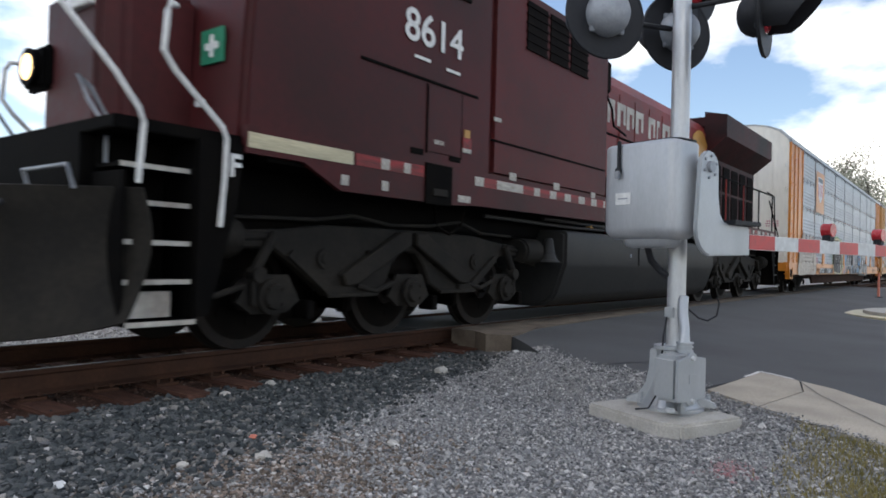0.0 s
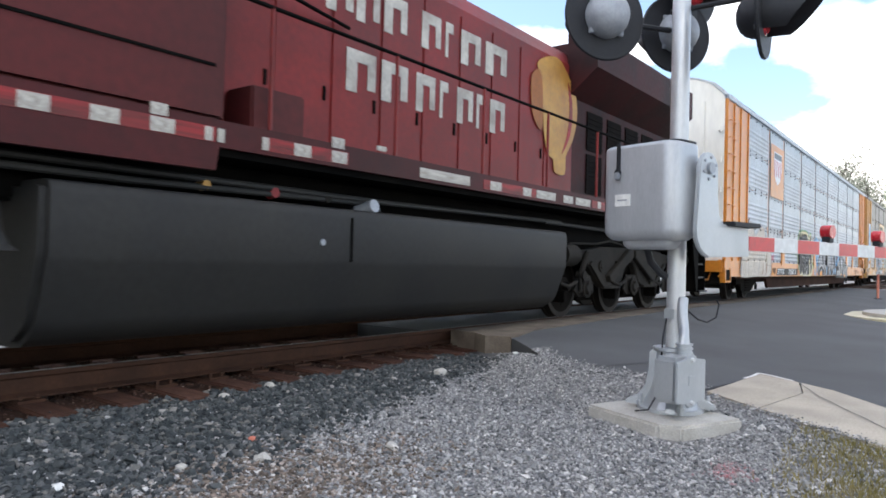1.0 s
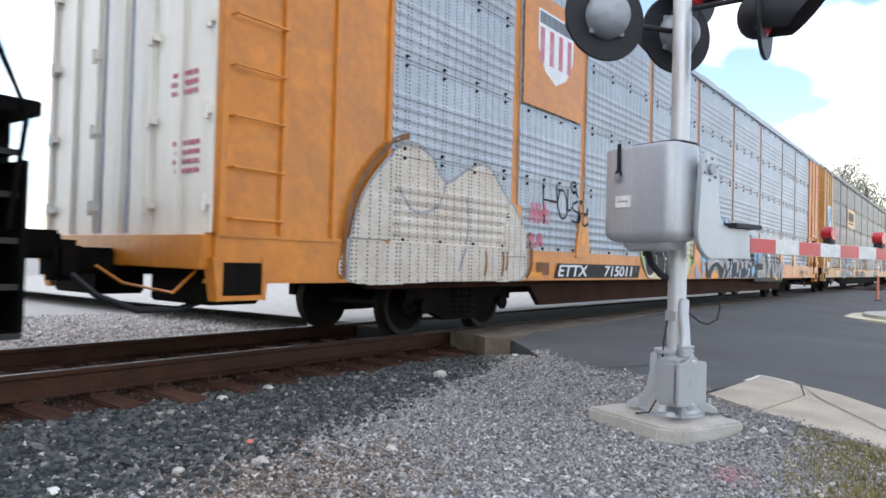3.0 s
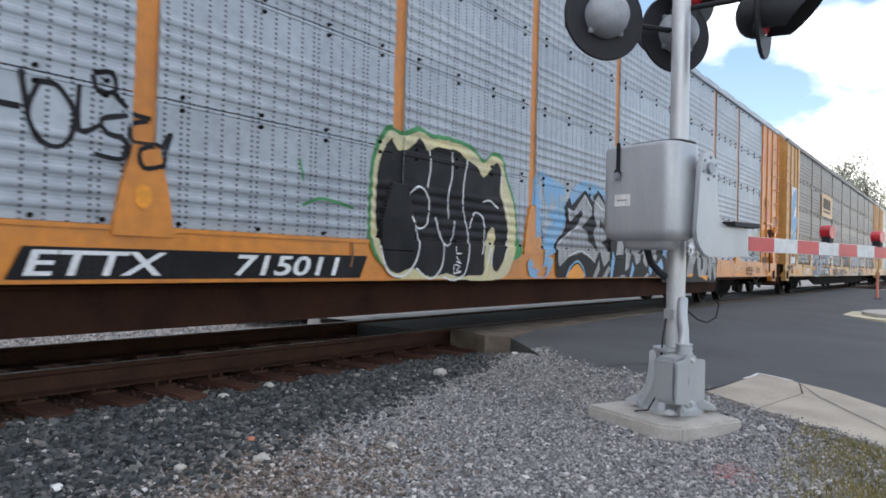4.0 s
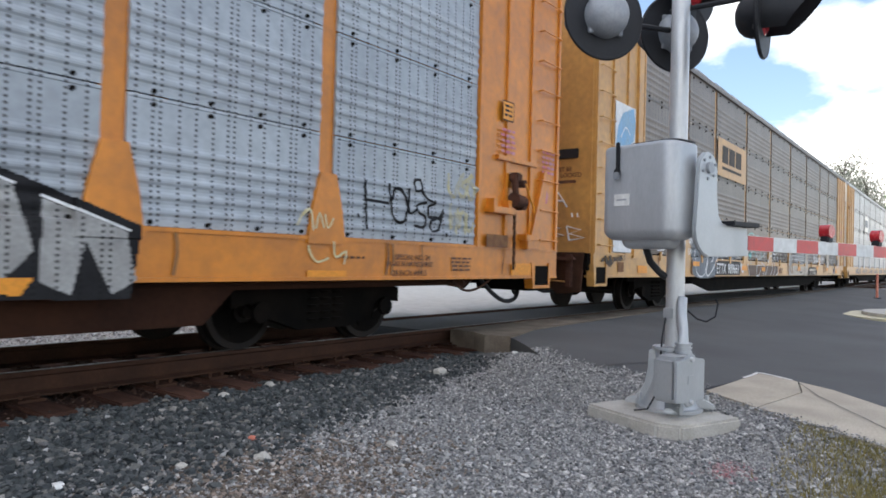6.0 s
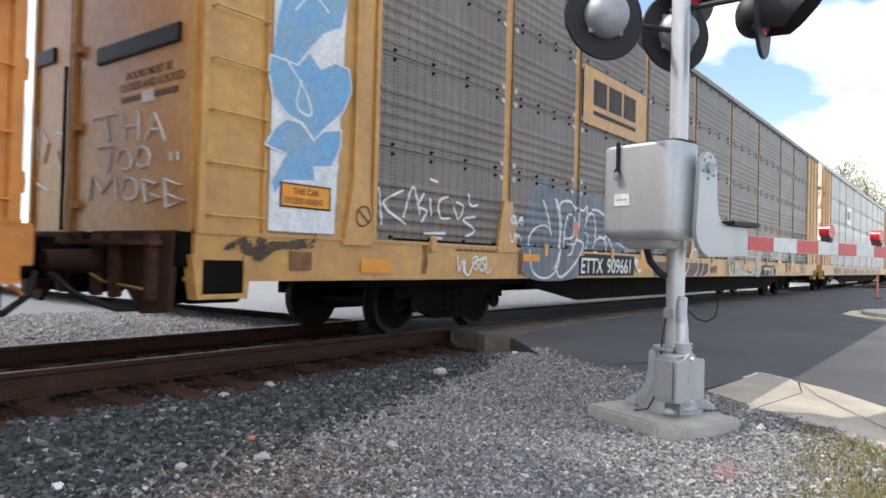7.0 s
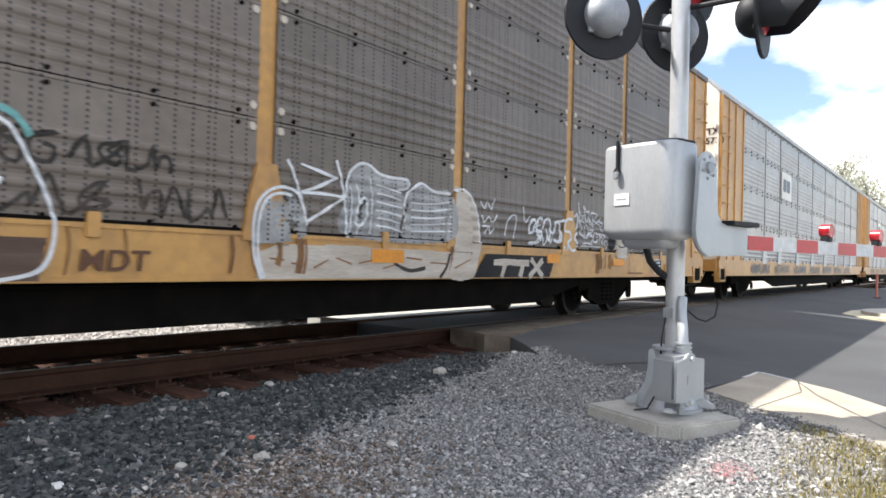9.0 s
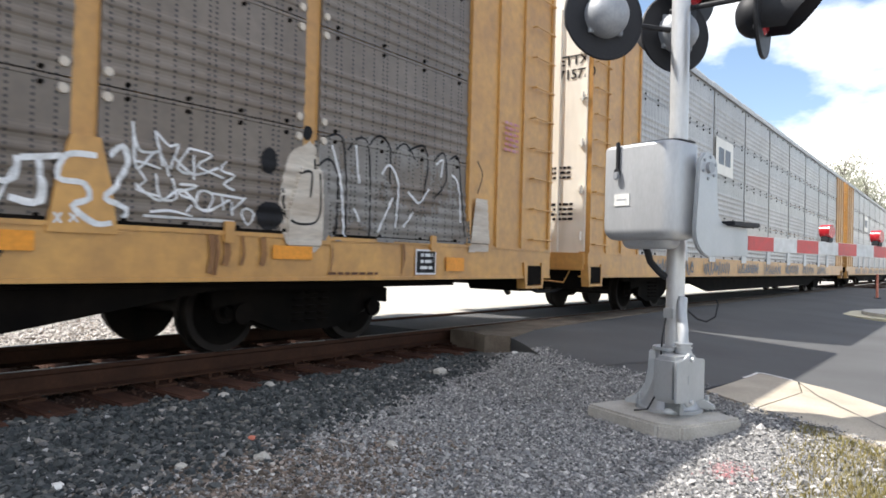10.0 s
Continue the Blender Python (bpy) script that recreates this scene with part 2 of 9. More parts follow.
def pipe(bm, pts, r, seg=8, slot=0):
    """A bent tube through points."""
    pts = [Vector(p) for p in pts]
    rings = []
    up = Vector((0.13, 0.29, 0.95)).normalized()
    for i, p in enumerate(pts):
        d = (pts[min(i + 1, len(pts) - 1)] - pts[max(i - 1, 0)]).normalized()
        s = d.cross(up)
        if s.length < 0.05:
            s = d.cross(Vector((1, 0, 0)))
        s.normalize()
        u = s.cross(d)
        rings.append([bm.verts.new(p + r * (math.cos(2 * math.pi * k / seg) * s + math.sin(2 * math.pi * k / seg) * u)) for k in range(seg)])
    for a, b in zip(rings, rings[1:]):
        for k in range(seg):
            bm.faces.new((a[k], a[(k + 1) % seg], b[(k + 1) % seg], b[k])).material_index = slot
    bm.faces.new(rings[0][::-1]).material_index = slot
    bm.faces.new(rings[-1]).material_index = slot


def prism(bm, outline, y0, y1, slot=0, axis="y"):
    """An outline in x, z pushed from y0 to y1 (or, for axis x, an outline in y, z from x0 to x1)."""
    if axis == "y":
        a = [bm.verts.new((p[0], y0, p[1])) for p in outline]
        b = [bm.verts.new((p[0], y1, p[1])) for p in outline]
    elif axis == "x":
        a = [bm.verts.new((y0, p[0], p[1])) for p in outline]
        b = [bm.verts.new((y1, p[0], p[1])) for p in outline]
    else:
        a = [bm.verts.new((p[0], p[1], y0)) for p in outline]
        b = [bm.verts.new((p[0], p[1], y1)) for p in outline]
    fs = [bm.faces.new(a), bm.faces.new(b[::-1])]
    for i in range(len(a)):
        j = (i + 1) % len(a)
        fs.append(bm.faces.new((a[j], a[i], b[i], b[j])))
    for f in fs:
        f.material_index = slot
    bmesh.ops.recalc_face_normals(bm, faces=fs)
    return a + b


def B():
    return bmesh.new()


def curve_through(pts, step=0.05, closed=False):
    """Smooth points through the given ones."""
    p = [Vector(q) for q in pts]
    n = len(p)
    out = []
    for i in range(n if closed else n - 1):
        a, b, c, d = (p[(i + k) % n] if closed else p[min(max(i + k, 0), n - 1)] for k in (-1, 0, 1, 2))
        m = max(int((c - b).length / step), 2)
        for j in range(m):
            t = j / m
            out.append(0.5 * ((2 * b) + (c - a) * t + (2 * a - 5 * b + 4 * c - d) * t * t + (3 * b - a - 3 * c + d) * t ** 3))
    if not closed:
        out.append(p[-1])
    return out


def writing(name, text, size, material, parent, m, depth=0.002, bold=0.0, sx=1.0):
    """Letters from the built-in font, as a mesh lying in x, y of the pose m."""
    c = bpy.data.curves.new(name, "FONT")
    c.body, c.size, c.extrude, c.offset = text, size, depth, bold
    tmp = bpy.data.objects.new(name, c)
    scene.collection.objects.link(tmp)
    me = bpy.data.meshes.new_from_object(tmp.evaluated_get(bpy.context.evaluated_depsgraph_get()))
    bpy.data.objects.remove(tmp)
    bpy.data.curves.remove(c)
    me.materials.clear()
    me.materials.append(M[material])
    ob = new(name, me)
    ob.parent = parent
    ob.matrix_basis = m @ Matrix.Diagonal((sx, 1, 1, 1))
    return ob
# ---- the ground, road and track ----
def smooth(a, b, v):
    u = min(max((v - a) / (b - a), 0), 1)
    return u * u * (3 - 2 * u)


def road_z(x, y):
    d = TRACK_Y - y
    if d < 0:
        return -0.12 - 0.06 * smooth(2.0, 8, -d)
    return -0.12 - 0.02 * smooth(0.9, 2.4, d) - 0.18 * smooth(1.8, 5.2, d) - 0.08 * smooth(5.2, 9.0, d)


ROAD_EDGE = [(7.5, 5.55), (7.4, 4.6), (6.95, 4.1), (6.35, 3.5), (6.2, 2.95), (6.4, 2.45), (6.35, 1.9), (7.86, 1.77), (7.65, 1.37), (7.4, 1.04), (6.8, 0.55), (6.2, -0.2), (5.2, -1.4), (3.6, -3.4), (2.0, -6.0), (-2, -14)]


def road_edge_x(y):
    for (xa, ya), (xb, yb) in zip(ROAD_EDGE, ROAD_EDGE[1:]):
        if yb <= y <= ya:
            return xa + (xb - xa) * (ya - y) / (ya - yb)
    return ROAD_EDGE[-1][0] if y < 0 else ROAD_EDGE[0][0]


def ground_z(x, y):
    d = abs(y - TRACK_Y)
    z = -0.372 - 0.026 * smooth(1.3, 1.9, d) - 0.01 * smooth(1.9, 3.2, d)
    z -= 0.06 * smooth(4.8, 7.5, d) if y < TRACK_Y else 0.02
    z += 0.018 * noise.noise((x * 0.9, y * 0.9, 0.3)) * smooth(1.4, 2.2, d)
    if y < 5.4:
        gap = (road_edge_x(y) if y > 1.95 else min(road_edge_x(y), 6.5)) - x       # the gravel rises to meet the road
        far = smooth(3.5, 4.7, y)                  # by the rails only a short ramp reaches the apron
        z += (road_z(x, y) - 0.008 - z) * (1 - smooth(0.05, 1.4 - 0.7 * far, gap)) * (1 if gap > -0.2 else 0.0) * (1 - far + 0.3 * far * smooth(5.15, 4.85, y))
        if gap <= -0.2:
            z = min(z, road_z(x, y) - 0.08)
        e = x - (5.3 + 0.62 * (y - 0.42))          # and the slab
        if y < 2.35:
            z += (road_z(x, y) - 0.02 - z) * smooth(-0.75, 0.0, e) * smooth(2.35, 1.95, y)
    elif d > 1.2 and x > 6.6:
        z = min(z, -0.2)
    return z


def ground():
    xs = [-900, -300, -100, -40, -15, -8] + [i * 0.2 - 3 for i in range(78)] + [14, 17, 21, 27, 35, 50, 80, 160, 400, 900]
    ys = [-900, -300, -100, -40, -20, -10, -6] + [i * 0.2 - 4 for i in range(92)] + [15, 18, 24, 35, 60, 120, 300, 900]
    bm = B()
    g = [[bm.verts.new((x, y, ground_z(x, y))) for y in ys] for x in xs]
    for i in range(len(xs) - 1):
        for j in range(len(ys) - 1):
            bm.faces.new((g[i][j], g[i + 1][j], g[i + 1][j + 1], g[i][j + 1]))
    return tagged(part("ground", bm, "gravel", smooth=True), "grey gravel ground beside the railway track", "ground", kind="structure")


def zoned_ground():
    """The bare ground is dark under the ballast and brown on the trodden patch."""
    m = M["gravel"]
    n, l = m.node_tree.nodes, m.node_tree.links
    b = n["Principled BSDF"]
    src = b.inputs["Base Color"].links[0].from_socket
    co = n.new("ShaderNodeTexCoord")
    wob = n.new("ShaderNodeTexNoise")
    wob.inputs["Scale"].default_value = 3.0
    l.new(co.outputs["Object"], wob.inputs["Vector"])
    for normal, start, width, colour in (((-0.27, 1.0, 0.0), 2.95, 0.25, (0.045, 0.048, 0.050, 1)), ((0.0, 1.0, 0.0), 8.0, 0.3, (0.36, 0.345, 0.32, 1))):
        dot = n.new("ShaderNodeVectorMath")
        dot.operation = "DOT_PRODUCT"
        dot.inputs[1].default_value = normal
        l.new(co.outputs["Object"], dot.inputs[0])
        add = n.new("ShaderNodeMath")
        add.operation = "MULTIPLY_ADD"
        add.inputs[1].default_value = 0.5
        l.new(wob.outputs["Fac"], add.inputs[0])
        l.new(dot.outputs["Value"], add.inputs[2])
        mr = n.new("ShaderNodeMapRange")
        mr.inputs["From Min"].default_value, mr.inputs["From Max"].default_value = start, start + width
        l.new(add.outputs["Value"], mr.inputs["Value"])
        mx = n.new("ShaderNodeMix")
        mx.data_type = "RGBA"
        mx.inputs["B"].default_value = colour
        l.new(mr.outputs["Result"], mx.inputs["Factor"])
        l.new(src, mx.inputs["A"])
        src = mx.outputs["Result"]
    l.new(src, b.inputs["Base Color"])


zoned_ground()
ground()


def road():
    bm = B()
    ys = [5.55 - i * 0.1 for i in range(120)] + [-7, -9, -11, -14]
    cols = []
    for y in ys:
        x0 = road_edge_x(y)
        cols.append([bm.verts.new((x, y, road_z(x, y))) for x in [x0] + [x0 + (44 - x0) * k / 12 for k in range(1, 13)]])
    for a, b in zip(cols, cols[1:]):
        for k in range(12):
            bm.faces.new((a[k], b[k], b[k + 1], a[k + 1]))
    # a dropped edge that closes the slab
    for a, b in zip(cols, cols[1:]):
        p, q = a[0], b[0]
        lo = [bm.verts.new((v.co.x - 0.03, v.co.y, v.co.z - 0.35)) for v in (q, p)]
        bm.faces.new((p, q, lo[0], lo[1]))
    return tagged(part("road", bm, "asphalt"), "worn grey asphalt road sloping up to the crossing", "road", kind="structure")


road()


def far_road():
    bm = B()
    ys = [7.2, 8.0, 9.5, 12, 16, 30]
    cols = [[bm.verts.new((x, y, road_z(x, y) + 0.004)) for x in (7.3, 14, 24, 44)] for y in ys]
    for a, b in zip(cols, cols[1:]):
        for k in range(3):
            bm.faces.new((a[k], a[k + 1], b[k + 1], b[k]))
    tagged(part("road_far_side", bm, "pad"), "pale concrete paving beyond the railway track", "road", kind="structure")


far_road()


def rail(y):
    prof = [(-0.07, -0.19), (-0.07, -0.178), (-0.012, -0.155), (-0.012, -0.05), (-0.036, -0.035), (-0.036, -0.008), (-0.028, 0.0),
            (0.028, 0.0), (0.036, -0.008), (0.036, -0.035), (0.012, -0.05), (0.012, -0.155), (0.07, -0.178), (0.07, -0.19)]
    t = thing("rail", "rust-brown steel rail with a polished head", "rail", "rails of the track", at=(0, y, RAIL_Z))
    bm = B()
    prism(bm, prof, -60, 140, axis="x")
    part("rail_body", bm, "rail", t)
    bm = B()
    box(bm, -60, 140, -0.022, 0.022, 0.0, 0.002)
    part("running_surface", bm, "railtop", t, "polished running surface")
    return t


for s in (-1, 1):
    rail(TRACK_Y + s * 0.753)


def ties():
    bm = B()
    box(bm, -0.118, 0.118, -1.42, 1.42, -0.19, 0.0, bevel=0.014)
    bm2 = B()
    box(bm2, -0.1, 0.1, -0.18, 0.18, 0.0, 0.022, bevel=0.004)
    for s in (-0.12, 0.12):
        for k in (-0.06, 0.06):
            box(bm2, k - 0.012, k + 0.012, s - 0.012, s + 0.012, 0.02, 0.05)
    rng = random.Random(5)
    first = plate0 = None
    x = -4.0
    while x < 60:
        t = thing("railway_tie", "weathered rust-brown timber railway tie bedded in ballast", "railway tie", "ties of the track", at=(x + rng.uniform(-0.03, 0.03), TRACK_Y + rng.uniform(-0.07, 0.07), -0.222 + RAIL_Z), rz=rng.uniform(-1.8, 1.8))
        if first is None:
            first = part("timber", bm, "tie", t)
            plate0 = part("tie_plate", bm2, "rail", t, at=(0, -0.753, 0))
            share(plate0, t, (0, 0.753, 0))
        else:
            share(first, t, (0, 0, 0))
            for s in (-1, 1):
                share(plate0, t, (0, s * 0.753, 0))
        x += 0.52


ties()


def slab_pavement():
    """Concrete apron beside the road, in two slabs with a joint."""
    root = thing("pavement", "tan concrete pavement apron with a cracked joint", "pavement", kind="structure")
    for name, pts in (("slab", [(6.33, 1.86), (7.84, 1.76), (7.63, 1.36), (7.0, 1.22), (5.98, 1.36)]), ("slab", [(6.99, 1.205), (7.62, 1.345), (7.38, 1.02), (6.78, 0.53), (5.6, -0.6), (4.6, -1.9), (4.1, -1.5), (5.27, 0.42), (5.97, 1.345)])):
        bm = B()
        top = [bm.verts.new((x, y, road_z(x, y) + 0.008)) for x, y in pts]
        low = [bm.verts.new((v.co.x, v.co.y, v.co.z - 0.14)) for v in top]
        bm.faces.new(top)
        for i in range(len(top)):
            j = (i + 1) % len(top)
            bm.faces.new((top[i], low[i], low[j], top[j]))
        bmesh.ops.recalc_face_normals(bm, faces=list(bm.faces))
        part(name, bm, "concrete", root)


slab_pavement()


def crossing_panel():
    bm = B()
    prism(bm, [(7.4, 5.52), (7.35, 5.1), (7.15, 4.8), (7.3, 4.52), (7.55, 4.56), (8.4, 4.8), (14, 5.05), (40, 5.2), (40, 5.52)], -0.4, -0.112, axis="z")
    tagged(part("crossing_apron", bm, "dirtycrete"), "worn tan concrete apron along the rail at the crossing", "crossing panel", kind="structure")
    bm = B()
    box(bm, 7.2, 44, -0.66, 0.66, -0.35, -0.14)
    tagged(part("crossing_infill", bm, "asphalt", at=(0, TRACK_Y, 0)), "dark infill between the rails at the crossing", "crossing panel", kind="structure")
    bm = B()
    box(bm, 7.3, 44, 7.95, 8.25, -0.4, -0.15, bevel=0.01)
    tagged(part("far_kerb", bm, "pad"), "sunlit pale kerb beyond the rails", "kerb", kind="structure")


crossing_panel()


def traffic_island():
    t = thing("traffic_island", "low pale traffic island with a yellow painted kerb", "traffic island", at=(20.4, 0.9, -0.31))
    bm = B()
    n = 28
    prism(bm, [(2.3 * math.cos(2 * math.pi * i / n), 1.75 * math.sin(2 * math.pi * i / n)) for i in range(n)], -0.1, 0.05, axis="z")
    part("kerb", bm, "cream", t, "yellow painted kerb")
    bm = B()
    prism(bm, [(1.75 * math.cos(2 * math.pi * i / n), 1.3 * math.sin(2 * math.pi * i / n)) for i in range(n)], 0.05, 0.13, axis="z")
    part("island_top", bm, "pad", t)


traffic_island()


def delineator():
    t = thing("delineator_post", "slim faded orange plastic post on the road", "bollard", at=(31.0, 2.85, -0.25))
    bm = B()
    rod(bm, (0, 0, 0.04), (0, 0, 0.95), 0.045, 0.04, seg=12)
    part("tube", bm, "post", t)
    bm = B()
    rod(bm, (0, 0, 0), (0, 0, 0.05), 0.16, 0.12, seg=14)
    part("foot", bm, "hood", t)


delineator()


def track_bed():
    bm = B()
    xs = [i * 0.25 - 6 for i in range(53)]
    ys = [TRACK_Y - 1.3, TRACK_Y - 1.0, TRACK_Y, TRACK_Y + 1.0, TRACK_Y + 1.3]
    g = [[bm.verts.new((x, y + 0.05 * noise.noise((x * 2.3, y, 0)) * (abs(y - TRACK_Y) > 1.1), ground_z(x, y) + 0.008 + 0.006 * noise.noise((x * 3, y * 3, 5)))) for y in ys] for x in xs]
    for a, b in zip(g, g[1:]):
        for k in range(4):
            bm.faces.new((a[k], b[k], b[k + 1], a[k + 1]))
    tagged(part("track_bed", bm, "bed", smooth=True), "rust-brown dirt packed between the ties", "track bed", kind="structure")


track_bed()


def road_marks():
    """Seams in the asphalt and a pale line at the pavement's edge."""
    for name, pts, w, k, lab in (("asphalt_seam", [(6.28, 3.05), (7.3, 2.75), (7.9, 2.3), (8.0, 1.85)], 0.009, "hood", "dark sealed seam in the asphalt"), ("edge_line", [(7.4, 1.82), (7.9, 1.78), (7.72, 1.42)], 0.018, "white", "worn white line at the pavement edge"),
                                 ("joint_crack", [(7.66, 1.38), (6.9, 1.06), (5.85, 0.46), (5.4, 0.1)], 0.005, "hood", "dark crack along the pavement joint")):
        vs, fs = [], []
        n = 0
        for (xa, ya), (xb, yb) in zip(pts, pts[1:]):
            d = Vector((xb - xa, yb - ya)).normalized()
            for i in range(13):
                u = i / 12
                x, y = xa + (xb - xa) * u, ya + (yb - ya) * u
                j = 0.02 * noise.noise((x * 4, y * 4, 1.0))
                x, y = x - d[1] * j, y + d[0] * j
                z = road_z(x, y) + (0.0125 if name == "joint_crack" else 0.0055)
                vs += [(x - d[1] * w, y + d[0] * w, z), (x + d[1] * w, y - d[0] * w, z)]
                if i:
                    fs.append((n - 2, n - 1, n + 1, n))
                n += 2
        me = bpy.data.meshes.new(name)
        me.from_pydata(vs, [], fs)
        me.materials.append(M[k])
        tagged(new(name, me), lab, "road marking", kind="structure")


road_marks()
# ---- the train: local x is counted from the place at the clip's start ----
MOVING = []          # (object, x of its origin at 0 s)
WHEELS = []          # (wheelset, pose in its truck, radius)


def wheelset(parent, x, r, z=None):
    bm = B()
    for s in (-1, 1):
        rod(bm, (0, s * 0.69, 0), (0, s * 0.80, 0), r, seg=40)
        rod(bm, (0, s * 0.64, 0), (0, s * 0.69, 0), r + 0.028, seg=40)
        rod(bm, (0, s * 0.80, 0), (0, s * 0.805, 0), r * 0.83, seg=40, slot=1)
        for k in range(5):
            a = 2 * math.pi * k / 5
            rod(bm, (0.55 * r * math.cos(a), s * 0.80, 0.55 * r * math.sin(a)), (0.55 * r * math.cos(a), s * 0.812, 0.55 * r * math.sin(a)), 0.05, seg=10, slot=1)
        rod(bm, (0, s * 0.80, 0), (0, s * 0.86, 0), r * 0.3, seg=16)
    rod(bm, (0, -0.95, 0), (0, 0.95, 0), 0.075, seg=12)
    ob = part("wheelset", bm, ["wheel", "undercar"], parent, smooth=True, at=(x, 0, r if z is None else z))
    WHEELS.append((ob, (x, 0, r if z is None else z), r))
    return ob


AXLES = (-2.0, 0.0, 2.0)


def loco_truck(parent, cx, flip):
    """Three-axle truck under the locomotive."""
    f = -1 if flip else 1
    tr = thing_part("truck", parent, (cx, 0, 0))
    for k in AXLES:
        wheelset(tr, k, 0.53, 0.53 + RAIL_Z)
    za = 0.53 + RAIL_Z
    for s in (-1, 1):
        y = s * 1.14
        bm = B()
        half = [(0.0, 1.13), (0.6, 1.13), (1.3, 1.12), (1.75, 1.06), (2.35, 1.02), (2.4, 0.86), (1.95, 0.86), (1.72, 0.72), (1.25, 0.40), (0.62, 0.40), (0.40, 0.50), (0.27, 0.74), (0.14, 0.86), (0.0, 0.88)]
        prism(bm, half + [(-a, b) for a, b in half[-2:0:-1]], y - 0.07, y + 0.07)
        bmesh.ops.bevel(bm, geom=[e for e in bm.edges if abs(e.verts[0].co.y - e.verts[1].co.y) < 0.01], offset=0.02, segments=1, affect="EDGES")
        part("side_frame", bm, "cast", tr, "cast steel side frame under grime")
        for k in (-1, 1):
            bm = B()
            prism(bm, [(k * 0.05, 1.10), (k * 0.22, 1.10), (k * 1.12, 0.62), (k * 1.06, 0.50), (k * 0.9, 0.52), (k * 0.05, 0.95)], y + s * 0.05, y + s * 0.16)
            bmesh.ops.bevel(bm, geom=list(bm.edges), offset=0.014, segments=1, affect="EDGES")
            part("frame_rib", bm, "cast", tr, "diagonal rib of the frame")
            bm = B()
            prism(bm, [(k * 0.95, 0.44), (k * 1.28, 0.42), (k * 1.8, 0.80), (k * 1.74, 0.86), (k * 1.2, 0.50), (k * 0.95, 0.50)], y + s * 0.05, y + s * 0.11)
            part("frame_flange", bm, "cast", tr)
            bm = B()
            box(bm, k * 0.45, k * 0.72, y + s * 0.06, y + s * 0.10, 0.72, 0.88, bevel=0.01)
            part("spring_pocket", bm, "undercar", tr, "dark pocket in the frame")
            bm = B()
            box(bm, k * 0.55, k * 1.3, y + s * 0.07, y + s * 0.13, 0.385, 0.43, bevel=0.01)
            part("frame_foot", bm, "cast", tr)
            bm = B()
            rod(bm, (k * 1.32, y + s * 0.07, 0.78), (k * 1.32, y + s * 0.10, 0.78), 0.10, seg=18)
            rod(bm, (k * 1.32, y + s * 0.09, 0.78), (k * 1.32, y + s * 0.115, 0.78), 0.055, seg=12)
            part("frame_boss", bm, "cast", tr)
            bm = B()
            prism(bm, [(k * 2.25, 1.03), (k * 2.95, 0.86), (k * 2.95, 0.72), (k * 2.3, 0.86)], y - 0.05, y + 0.03)
            part("end_arm", bm, "cast", tr)
            bm = B()
            rod(bm, (k * 2.38, y + s * 0.06, 0.95), (k * 2.44, y + s * 0.06, 0.95), 0.16, seg=20)
            rod(bm, (k * 2.44, y + s * 0.06, 0.95), (k * 2.86, y + s * 0.06, 0.95), 0.185, seg=20)
            rod(bm, (k * 2.0, y + s * 0.06, 0.97), (k * 2.4, y + s * 0.06, 0.95), 0.03, seg=8)
            part("brake_cylinder", bm, "cast", tr, "round brake cylinder", smooth=True)
            bm = B()
            rod(bm, (k * 1.98, y + s * 0.12, 1.0), (k * 2.22, y + s * 0.12, 0.62), 0.05, seg=10)
            rod(bm, (k * 2.18, y + s * 0.05, 0.62), (k * 2.18, y + s * 0.19, 0.62), 0.075, seg=12)
            rod(bm, (k * 2.22, y + s * 0.12, 0.62), (k * 2.2, y + s * 0.12, 0.34), 0.035, seg=8)
            part("brake_lever", bm, "cast", tr, "brake lever with its pin", smooth=True)
        for k in AXLES:
            bm = B()
            rod(bm, (k, y - 0.16, za), (k, y + s * 0.13, za), 0.17, seg=20)
            rod(bm, (k, y + s * 0.12, za), (k, y + s * 0.20, za), 0.14, 0.11, seg=18)
            prism(bm, [(k - 0.36, za - 0.05), (k - 0.22, za + 0.20), (k + 0.22, za + 0.20), (k + 0.36, za - 0.05), (k + 0.2, za - 0.16), (k - 0.2, za - 0.16)], y - 0.05, y + s * 0.09)
            for a in range(4):
                c, d = 0.1 * math.cos(0.8 + a * 1.571), 0.1 * math.sin(0.8 + a * 1.571)
                rod(bm, (k + c, y + s * 0.18, za + d), (k + c, y + s * 0.215, za + d), 0.022, seg=6)
            part("axle_box", bm, "cast", tr, "journal box with bolted cap", smooth=True)
            bm = B()
            pipe(bm, [(k - 0.3, y + s * 0.1, za + 0.1), (k - 0.6, y + s * 0.12, za + 0.02), (k - 0.85, y + s * 0.08, za + 0.08)], 0.03)
            part("traction_link", bm, "cast", tr, smooth=True)
            bm = B()
            box(bm, k + f * 0.56 - 0.05, k + f * 0.56 + 0.05, y - s * 0.2, y + s * 0.04, 0.18, 0.36, bevel=0.01)
            part("brake_hanger", bm, "undercar", tr)
        bm = B()
        pipe(bm, [(-2.4, y, 1.14), (-1.4, y + s * 0.04, 1.17), (-0.9, y + s * 0.05, 1.24), (-0.3, y + s * 0.05, 1.17), (0.4, y + s * 0.06, 1.2), (1.0, y + s * 0.05, 1.28), (1.5, y + s * 0.04, 1.16), (2.3, y, 1.15)], 0.02)
        part("air_pipe", bm, "cast", tr, smooth=True)
        bm = B()
